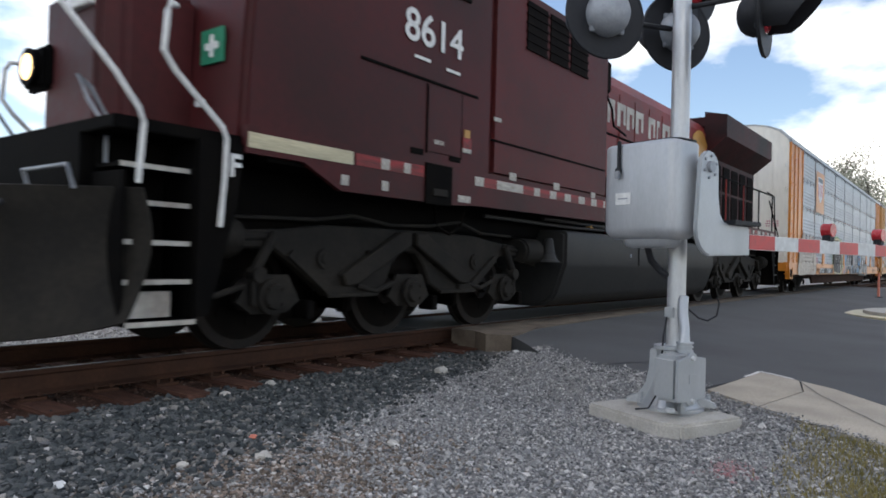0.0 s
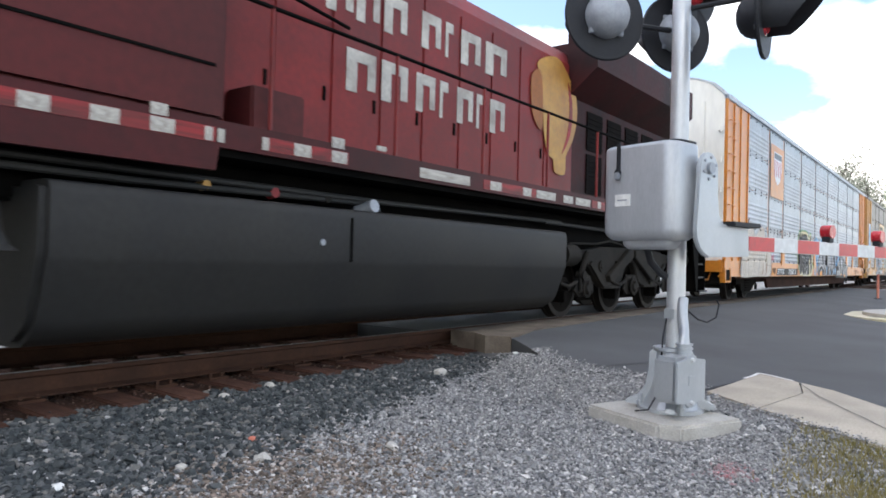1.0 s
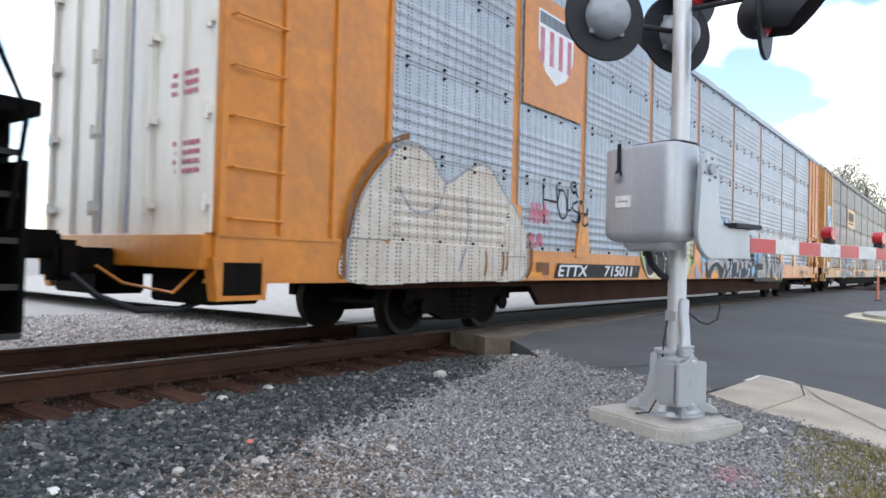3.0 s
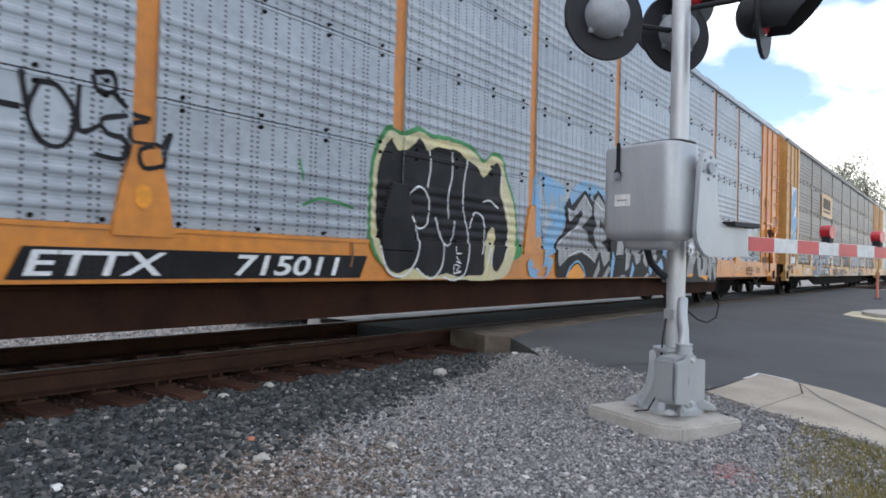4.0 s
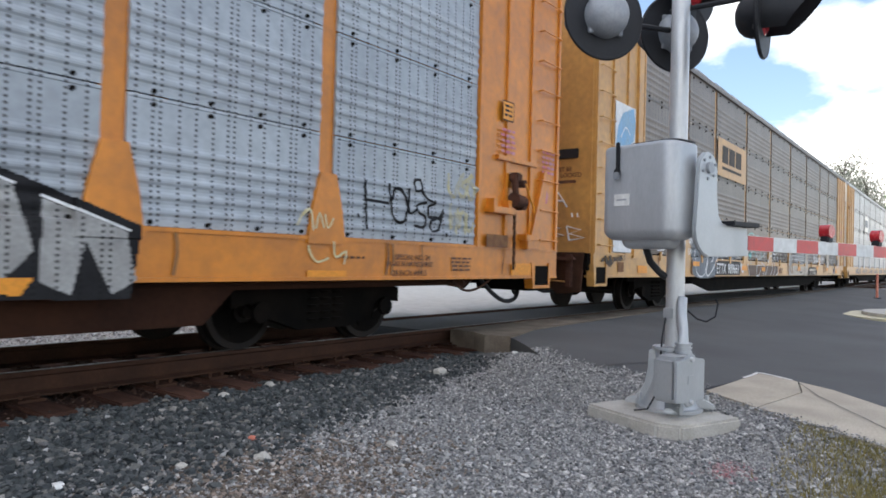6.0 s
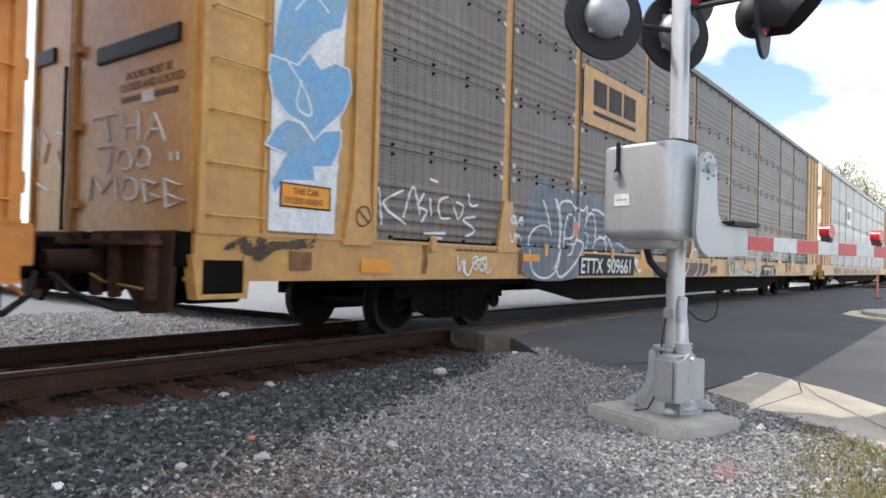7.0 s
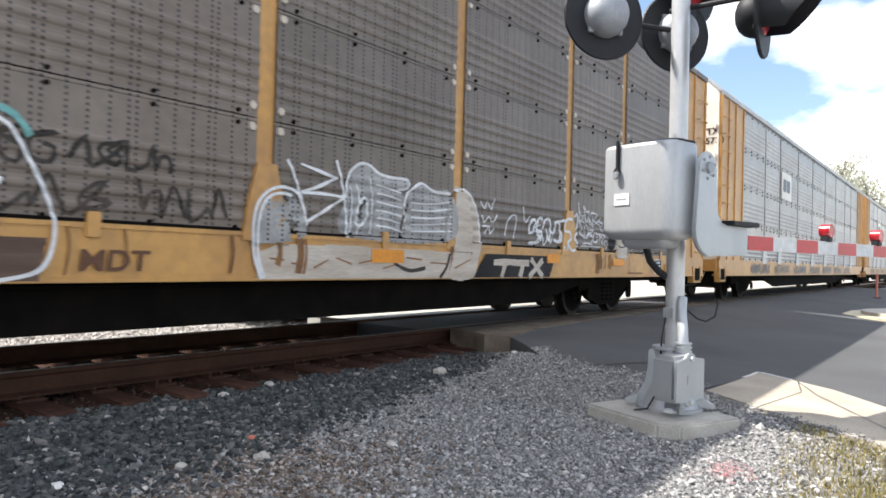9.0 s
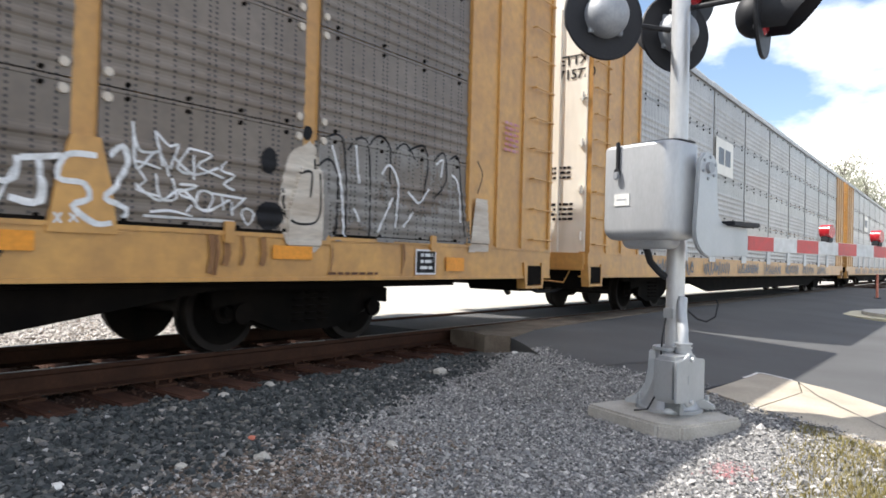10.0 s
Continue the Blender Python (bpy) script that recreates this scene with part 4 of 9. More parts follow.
            part("letter_block", bm, "dirtywhite", lo, "cream company lettering drawn as blocks")
    block_glyphs([(12.42, 12.88), (12.98, 13.44), (13.6, 13.97), (14.07, 14.24), (14.44, 14.8), (14.89, 15.06), (15.22, 15.6)], 2.63, 3.1)
    block_glyphs([(11.66, 11.98), (12.1, 12.5), (12.55, 12.92), (13.0, 13.4), (13.68, 14.06), (14.16, 14.32), (14.5, 14.95), (15.08, 15.62)], 3.43, 3.88)
    for name, k, out, dy, lab in (("emblem", "gold", [(16.48, 3.91), (16.8, 4.09), (17.17, 4.14), (17.5, 3.95), (17.8, 3.64), (17.85, 3.26), (17.71, 2.89), (17.48, 2.59), (17.45, 2.29), (17.1, 2.29), (17.05, 2.49), (16.87, 2.54), (16.74, 2.84), (16.69, 3.19), (16.63, 3.69)], 0.0, "golden yellow curved emblem"),
                                  ("emblem_shape", "dirtyred", [(17.5, 3.83), (17.66, 3.52), (17.66, 3.13), (17.55, 2.86), (17.33, 2.61), (17.5, 2.94), (17.57, 3.37)], 0.004, "dark red crescent"),
                                  ("emblem_shade", "p_brown", [(16.32, 3.69), (16.63, 3.81), (16.67, 3.38), (16.65, 2.9), (16.36, 3.12)], 0.0, "faded brown shape")):
        bm = B()
        prism(bm, [(p[0], p[1]) for p in curve_through(out, 0.08, True)], -1.0035 - 0.0155 - dy, -0.9985 - 0.0155 - dy)
        part(name, bm, k, lo, lab)
    for x, r, k in ((10.6, 0.05, "gold"), (11.33, 0.06, "dirtyred"), (12.0, 0.05, "cast")):
        bm = B()
        rod(bm, (x, -1.15, 1.40), (x, -1.24, 1.40), r, r * 0.8, seg=14)
        part("valve", bm, [k], lo, "small valve over the tank")
    for cx, fl in ((5.86, False), (19.84, True)):
        loco_truck(lo, cx, fl)
    for o in lo.children:      # the nose and cab stand a little further forward
        if o.name.split(".")[0] in FRONT and max(c[0] for c in o.bound_box) + o.matrix_basis.translation.x < 7.4:
            o.matrix_basis = Matrix.Translation((-0.23, 0, 0)) @ o.matrix_basis
    MOVING.append((lo, 0.0))
    return lo


locomotive()

# ---- autorack cars ----
LEN = 27.35
POSTS = [4.57, 6.57, 9.40, 12.23, 15.07, 17.90, 20.73, 22.78]
ROWS = [(1.0, 1.98), (1.98, 2.98), (2.98, 3.98), (3.98, 5.0)]


def perforated(m, pitch=0.21):
    """Adds columns of small dark holes to a panel material."""
    n, l = m.node_tree.nodes, m.node_tree.links
    b = n["Principled BSDF"]
    src = b.inputs["Base Color"].links[0].from_socket
    co = n.new("ShaderNodeTexCoord")
    sp = n.new("ShaderNodeSeparateXYZ")
    l.new(co.outputs["Object"], sp.inputs["Vector"])

    def op(kind, a, b_=None, c=None):
        k = n.new("ShaderNodeMath")
        k.operation = kind
        for i, v in enumerate((a, b_, c)):
            if v is None:
                continue
            if isinstance(v, (int, float)):
                k.inputs[i].default_value = v
            else:
                l.new(v, k.inputs[i])
        return k.outputs["Value"]

    def wrap(v, p):       # distance to the nearest multiple of p
        return op("PINGPONG", v, p / 2)

    group = op("FLOORED_MODULO", sp.outputs["X"], 0.66)
    d1 = op("ABSOLUTE", op("SUBTRACT", group, 0.20))
    d2 = op("ABSOLUTE", op("SUBTRACT", group, 0.26))
    d3 = op("ABSOLUTE", op("SUBTRACT", group, 0.42))
    d4 = op("ABSOLUTE", op("SUBTRACT", group, 0.565))
    d5 = op("ABSOLUTE", op("SUBTRACT", group, 0.06))
    dx = op("MINIMUM", op("MINIMUM", op("MINIMUM", d1, d2), d3), op("MINIMUM", d4, d5))
    dz = wrap(sp.outputs["Z"], 0.043)
    r = op("SQRT", op("ADD", op("MULTIPLY", dx, dx), op("MULTIPLY", dz, dz)))
    hole = op("LESS_THAN", r, 0.0115)
    mx = n.new("ShaderNodeMix")
    mx.data_type = "RGBA"
    mx.inputs["B"].default_value = (0.012, 0.012, 0.013, 1)
    l.new(hole, mx.inputs["Factor"])
    l.new(src, mx.inputs["A"])
    l.new(mx.outputs["Result"], b.inputs["Base Color"])


for k in ("silver", "brown", "pale"):
    perforated(M[k])


def panel_mesh(w, h, s):
    """A shallow corrugated sheet, w by h, with its lower edge at z = 0, facing s."""
    bm = B()
    prof = [(0.0, 0.0), (0.05, 0.0)]
    n = 5
    top = h * 0.66
    p = (top - 0.05) / n
    for i in range(n):
        z = 0.05 + i * p
        prof += [(z + p * 0.22, 0.003), (z + p * 0.38, 0.011), (z + p * 0.5, 0.013), (z + p * 0.64, 0.011), (z + p * 0.8, 0.003), (z + p, 0.0)]
    prof += [(h - 0.03, 0.0), (h - 0.025, 0.006), (h, 0.006)]
    a = [bm.verts.new((0, s * d, z)) for z, d in prof]
    b = [bm.verts.new((w, s * d, z)) for z, d in prof]
    for i in range(len(prof) - 1):
        bm.faces.new((a[i], b[i], b[i + 1], a[i + 1]))
    # returned edges
    for row in (a, b):
        back = [bm.verts.new((v.co.x, -s * 0.07, v.co.z)) for v in row]
        for i in range(len(row) - 1):
            bm.faces.new((row[i], row[i + 1], back[i + 1], back[i]))
    # rivets along the edges
    for z in (0.03, h - 0.06):
        for k in range(4):
            x = 0.2 + k * (w - 0.4) / 3
            rod(bm, (x, 0, z), (x, s * 0.022, z), 0.019, seg=6, slot=1)
    return bm


def car_truck(car, cx, r=0.38):
    tr = thing_part("truck", car, (cx, 0, -0.2 + RAIL_Z))
    for k in (-0.86, 0.86):
        wheelset(tr, k, r, z=r + 0.2)
    for s in (-1, 1):
        y = s * 1.0
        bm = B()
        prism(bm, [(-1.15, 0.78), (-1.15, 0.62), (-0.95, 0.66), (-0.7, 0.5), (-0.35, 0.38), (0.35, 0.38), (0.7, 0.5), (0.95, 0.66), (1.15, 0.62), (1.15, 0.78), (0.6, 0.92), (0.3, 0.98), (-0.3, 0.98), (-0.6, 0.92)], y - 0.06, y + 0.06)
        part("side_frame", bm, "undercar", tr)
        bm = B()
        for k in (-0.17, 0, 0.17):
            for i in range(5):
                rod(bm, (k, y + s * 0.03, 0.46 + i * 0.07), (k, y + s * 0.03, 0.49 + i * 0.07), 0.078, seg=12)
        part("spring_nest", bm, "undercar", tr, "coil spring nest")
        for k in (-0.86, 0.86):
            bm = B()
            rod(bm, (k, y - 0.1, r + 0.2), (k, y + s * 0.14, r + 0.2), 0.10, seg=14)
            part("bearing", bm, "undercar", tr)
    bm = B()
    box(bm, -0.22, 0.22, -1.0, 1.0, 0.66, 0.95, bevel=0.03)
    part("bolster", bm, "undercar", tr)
    return tr


def autorack(x0, paint, sheet, front, label, roof="roof", posts=POSTS, post_paint=None):
    car = thing("autorack_car", label, "railway car", "autorack cars of the train", at=(x0, TRACK_Y, 0))
    S = SIDE
    # centre sill and side sills
    bm = B()
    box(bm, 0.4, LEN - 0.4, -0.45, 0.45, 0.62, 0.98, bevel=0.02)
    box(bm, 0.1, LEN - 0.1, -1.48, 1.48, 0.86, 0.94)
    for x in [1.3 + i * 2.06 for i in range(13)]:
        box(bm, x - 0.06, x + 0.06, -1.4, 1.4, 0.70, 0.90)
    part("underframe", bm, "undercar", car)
    rib = rung = None
    for s in (-1, 1):
        bm = B()
        y0, y1 = sorted((s * S, s * (S - 0.09)))
        prism(bm, [(0.0, 0.62), (0.0, 0.98), (LEN, 0.98), (LEN, 0.62)], y0, y1)
        part("side_sill", bm, paint, car)
        for z in (0.585, 0.968):
            bm = B()
            box(bm, 0.0, LEN, s * (S - 0.16), s * (S + 0.012), z, z + 0.034)
            part("sill_flange", bm, paint, car)
        bm = B()
        a = 5.7 if paint == "yellow" else 7.2
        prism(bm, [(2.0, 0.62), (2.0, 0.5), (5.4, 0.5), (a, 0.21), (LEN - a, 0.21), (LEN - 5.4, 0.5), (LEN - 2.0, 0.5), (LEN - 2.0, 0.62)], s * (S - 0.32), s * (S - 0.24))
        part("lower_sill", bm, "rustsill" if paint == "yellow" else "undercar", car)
        bm = B()
        pipe(bm, [(2.2, s * (S - 0.2), 0.56), (9.0, s * (S - 0.2), 0.545), (16.0, s * (S - 0.2), 0.55), (LEN - 2.2, s * (S - 0.2), 0.56)], 0.018, seg=6)
        part("brake_pipe", bm, "rustsill" if paint == "yellow" else "undercar", car)
        # posts
        for x in posts:
            bm = B()
            w = 0.10
            box(bm, x - w, x + w, s * (S - 0.14), s * (S - 0.045), 1.55, 5.02)
            sp = part("side_post", bm, post_paint or paint, car)
            bm = B()
            prism(bm, [(x - 0.24, 0.93), (x + 0.24, 0.93), (x + 0.19, 1.25), (x + w, 1.6), (x - w, 1.6), (x - 0.19, 1.25)], s * (S - 0.05), s * (S + 0.022))
            part("post_foot", bm, post_paint or paint, sp)
        # end bays of plain sheet
        for xa, xb in ((0.0, 2.09), (LEN - 2.09, LEN)):
            bm = B()
            box(bm, xa, xb, s * (S - 0.06), s * (S - 0.01), 0.98, 5.02)
            part("end_bay", bm, paint, car)
            for x in (xa + 0.04, xa + 0.66, xa + 1.28, xb - 0.06):
                if rib is None:
                    bm = B()
                    box(bm, -0.035, 0.035, -0.02, 0.03, 0.0, 4.04, bevel=0.006)
                    rib = part("bay_rib", bm, paint, car, at=(x, s * S, 0.98))
                else:
                    share(rib, car, (x, s * S, 0.98))
            lx = xa + 0.10 if xa == 0 else xb - 0.62
            for i in range(9):
                at = Matrix.Translation((lx, s * S, 1.12 + i * 0.42)) @ Matrix.Diagonal((1, s, 1, 1))
                if rung is None:
                    bm = B()
                    pipe(bm, [(0, 0, 0), (0, 0.07, 0), (0.52, 0.07, 0), (0.52, 0, 0)], 0.011, seg=6)
                    rung = part("ladder_rung", bm, paint, car, at=at)
                else:
                    share(rung, car, at)
            bm = B()
            k = xa if xa == 0 else xb - 0.72
            # solid dark plate; its colour stands in for the shade inside the open step
            box(bm, k + 0.05, k + 0.46, s * (S - 0.12), s * (S + 0.014), 0.50, 0.76)
            st = part("stirrup_step", bm, "undercar", car, "stirrup step with a dark plate for its shaded opening")
            bm = B()
            prism(bm, [(k - 0.04, 0.80), (k + 0.06, 0.80), (k + 0.06, 0.46), (k + 0.02, 0.44)], s * (S - 0.11), s * (S + 0.024))
            prism(bm, [(k + 0.45, 0.80), (k + 0.53, 0.80), (k + 0.49, 0.44), (k + 0.45, 0.46)], s * (S - 0.11), s * (S + 0.024))
            box(bm, k + 0.02, k + 0.49, s * (S - 0.11), s * (S + 0.024), 0.445, 0.485)
            part("step_frame", bm, paint, st)
        # panels, one for each bay and row
        edges = [2.09] + list(posts) + [LEN - 2.09]
        cache = {}
        for xa, xb in zip(edges, edges[1:]):
            for z0, z1 in ROWS:
                a, b = xa + (0.095 if xa in posts else 0.01), xb - (0.095 if xb in posts else 0.01)
                key = (round(b - a, 3), round(z1 - z0, 3))
                at = (a, s * (S - 0.02), z0 + 0.006)
                if key not in cache:
                    cache[key] = part("side_panel", panel_mesh(b - a, z1 - z0 - 0.012, s), [sheet, "undercar"], car, at=at)
                else:
                    share(cache[key], car, at)
        bm = B()
        box(bm, 0.0, LEN, s * (S - 0.07), s * (S + 0.03), 5.0, 5.12, bevel=0.01)
        part("top_chord", bm, sheet if roof == "roof" else paint, car)
    # roof, arched, with ribs
    arc = [(-S, 5.06), (-1.45, 5.22), (-1.2, 5.46), (-0.8, 5.62), (-0.4, 5.7), (0, 5.72), (0.4, 5.7), (0.8, 5.62), (1.2, 5.46), (1.45, 5.22), (S, 5.06)]
    bm = B()
    prism(bm, arc + [(y * 0.97, z - 0.04) for y, z in arc[::-1]], 0.0, LEN, axis="x")
    part("roof", bm, roof, car, "arched galvanised roof", smooth=True)
    for i in range(19):
        bm = B()
        x = 0.2 + i * (LEN - 0.4) / 18
        prism(bm, [(y * 1.004, z + 0.022) for y, z in arc] + [(y, z - 0.005) for y, z in arc[::-1]], x - 0.03, x + 0.03, axis="x")
        part("roof_rib", bm, roof, car)
    # ends: doors with ribs and hinges
    for xe, d, colour in ((0.0, -1, front), (LEN, 1, paint)):
        bm = B()
        prism(bm, [(-1.5, 0.98)] + [(-1.5, 5.04)] + [(y * 0.96, z - 0.04) for y, z in arc[1:-1]] + [(1.5, 5.04), (1.5, 0.98)], xe + (0.02 if d < 0 else -0.08), xe + (0.08 if d < 0 else -0.02), axis="x")
        part("end_door", bm, colour, car, "tall folding end door")
        plain = d < 0 and front == "tan"
        for y in (-1.47, 0.6, 0.68, 1.47) if plain else (-1.47, -0.98, -0.5, 0, 0.5, 0.98, 1.47):
            bm = B()
            box(bm, xe - 0.02 if d < 0 else xe - 0.05, xe + 0.05 if d < 0 else xe + 0.02, y - 0.025, y + 0.025, 1.0, 5.0, bevel=0.008)
            part("door_post", bm, colour, car)
        for y in (0.52,) if plain else (-1.42, -0.52, 0.52, 1.42):
            for z in (1.25, 2.0, 2.75, 3.5, 4.25):
                bm = B()
                rod(bm, (xe + d * 0.04, y, z - 0.07), (xe + d * 0.04, y, z + 0.07), 0.025, seg=8)
                box(bm, xe - 0.04, xe + 0.04, y - 0.07, y + 0.07, z - 0.03, z + 0.03)
                part("hinge", bm, colour, car)
        for y in (0.64,) if plain else (-0.25, 0.25):
            bm = B()
            pipe(bm, [(xe + d * 0.06, y, 1.0), (xe + d * 0.06, y, 2.6 if plain else 4.9)], 0.018, seg=6)
            part("lock_rod", bm, "undercar" if plain else "alu", car)
        bm = B()
        box(bm, xe - 0.1, xe + 0.1, -1.5, 1.5, 0.70, 0.98, bevel=0.01)
        part("end_sill", bm, "undercar" if d < 0 and front == "tan" else paint, car)
        bm = B()
        box(bm, xe - d * 0.05, xe - d * 0.55, -1.42, -0.5, 0.40, 0.72, bevel=0.02)
        part("draft_plate", bm, "undercar", car)
        bm = B()
        box(bm, xe - d * 0.05, xe - d * 0.55, 0.5, 1.42, 0.40, 0.72, bevel=0.02)
        part("draft_plate", bm, "undercar", car)
        bm = B()
        box(bm, xe - 0.4 if d > 0 else xe - 0.62, xe + 0.62 if d > 0 else xe + 0.4, -0.12, 0.12, 0.62, 0.86, bevel=0.03)
        box(bm, xe + d * 0.4, xe + d * 0.64, -0.2, 0.16, 0.56, 0.92, bevel=0.05)
        part("coupler", bm, "undercar", car)
        bm = B()
        pipe(bm, [(xe - d * 0.5, -1.1, 0.6), (xe - d * 0.35, -1.0, 0.44), (xe - d * 0.1, -0.9, 0.34), (xe + d * 0.2, -0.75, 0.33), (xe + d * 0.45, -0.55, 0.45), (xe + d * 0.57, -0.35, 0.62)], 0.028)
        part("brake_hose", bm, "hood", car, smooth=True)
        bm = B()
        pipe(bm, [(xe - d * 0.1, -1.2, 0.72), (xe + d * 0.15, -1.2, 0.5), (xe + d * 0.15, -0.4, 0.55), (xe + d * 0.3, -0.2, 0.7)], 0.014, seg=6)
        part("uncoupling_lever", bm, paint, car)
    for cx in (4.1, LEN - 4.1):
        car_truck(car, cx)
    MOVING.append((car, x0))
    return car


CAR_X = [24.91 + 28.6 * i for i in range(5)]
cars = [
    autorack(CAR_X[0], "yellow", "silver", "white_end", "orange-yellow autorack car with silver-blue perforated side panels and graffiti"),
    autorack(CAR_X[1], "tan", "brown", "tan", "faded yellow autorack car with dull brown-grey perforated panels and graffiti"),
    autorack(CAR_X[2], "tan", "pale", "white_end", "tan autorack car with pale galvanised side panels and a white end", post_paint="galv"),
    autorack(CAR_X[3], "tan", "pale", "tan", "tan autorack car with pale galvanised side panels", post_paint="galv"),
    autorack(CAR_X[4], "tan", "pale", "tan", "tan autorack car with pale galvanised side panels", post_paint="galv"),
]
# ---- the crossing signal with its gate ----
ARM = -15.0
MX, MY, MZ = 5.40, 1.84, -0.30


def lamp_unit(sg, at, rz, shell="alu"):
    """Flasher: round black background, visor, lens in front (+y), domed silver housing behind (-y)."""
    m = Matrix.Translation(at) @ Matrix.Rotation(radians(rz), 4, "Z")
    bm = B()
    rod(bm, (0, -0.012, 0), (0, 0.012, 0), 0.305, seg=48)
    for k in range(48):
        a = 2 * math.pi * k / 48
        b = 2 * math.pi * (k + 1) / 48
        rod(bm, (0.305 * math.cos(a), 0, 0.305 * math.sin(a)), (0.305 * math.cos(b), 0, 0.305 * math.sin(b)), 0.016, seg=6, caps=False)
    u = part("flasher_background", bm, "hood", sg, "round black background disc", smooth=True, at=m)
    bm = B()
    prof = [(0.165, -0.012), (0.165, -0.05), (0.158, -0.085), (0.14, -0.125), (0.105, -0.16), (0.06, -0.18), (0.02, -0.187)]
    lathe(bm, prof, 32, "y")
    for k in range(4):
        a = radians(45 + 90 * k)
        box(bm, 0.165 * math.cos(a) - 0.02, 0.165 * math.cos(a) + 0.02, -0.045, -0.012, 0.165 * math.sin(a) - 0.02, 0.165 * math.sin(a) + 0.02, bevel=0.005)
    part("lamp_housing", bm, shell, u, "dull silver domed housing" if shell == "alu" else "black domed housing", smooth=True)
    bm = B()
    rod(bm, (0, 0.012, 0), (0, 0.03, 0), 0.15, 0.13, seg=32)
    part("lens", bm, "redlamp", u, "unlit red lens", smooth=True)
    bm = B()
    n = 20
    ring = []
    for k in range(n + 1):
        a = radians(-50 + 280 * k / n)
        top = 0.5 + 0.5 * math.sin(a)
        ring.append((0.172 * math.cos(a), 0.172 * math.sin(a), 0.12 + 0.30 * top))
    for off in (0.0, 0.006):
        lo = [bm.verts.new((x * (1 + off), 0.012, z * (1 + off))) for x, z, d in ring]
        hi = [bm.verts.new((x * (1 + off), 0.012 + d, z * (1 + off) - 0.05 * d)) for x, z, d in ring]
        for k in range(n):
            bm.faces.new((lo[k], lo[k + 1], hi[k + 1], hi[k]))
    part("visor", bm, "hood", u, "black tubular visor", smooth=True)
    return u


def rounded_case(bm, x0, x1, y0, y1, z0, z1, r, rt, rb):
    """Cast box with round upright corners, a small top radius rt and a larger bottom radius rb."""
    lev = [(rb * (1 - math.sin(a)), z0 + rb * (1 - math.cos(a))) for a in (radians(15 * k) for k in range(7))]
    lev += [(rt * (1 - math.cos(a)), z1 - rt + rt * math.sin(a)) for a in (radians(18 * k) for k in range(6))]
    rings = []
    for d, z in lev:
        q = max(r - d * 0.6, 0.01)
        ring = []
        for cx, cy, a0 in ((x1 - d - q, y1 - d - q, 0), (x0 + d + q, y1 - d - q, 90), (x0 + d + q, y0 + d + q, 180), (x1 - d - q, y0 + d + q, 270)):
            for k in range(7):
                a = radians(a0 + 15 * k)
                ring.append(bm.verts.new((cx + q * math.cos(a), cy + q * math.sin(a), z)))
        rings.append(ring)
    n = len(rings[0])
    for lo, hi in zip(rings, rings[1:]):
        for k in range(n):
            bm.faces.new((lo[k], lo[(k + 1) % n], hi[(k + 1) % n], hi[k]))
    bm.faces.new(rings[0][::-1])
    bm.faces.new(rings[-1])


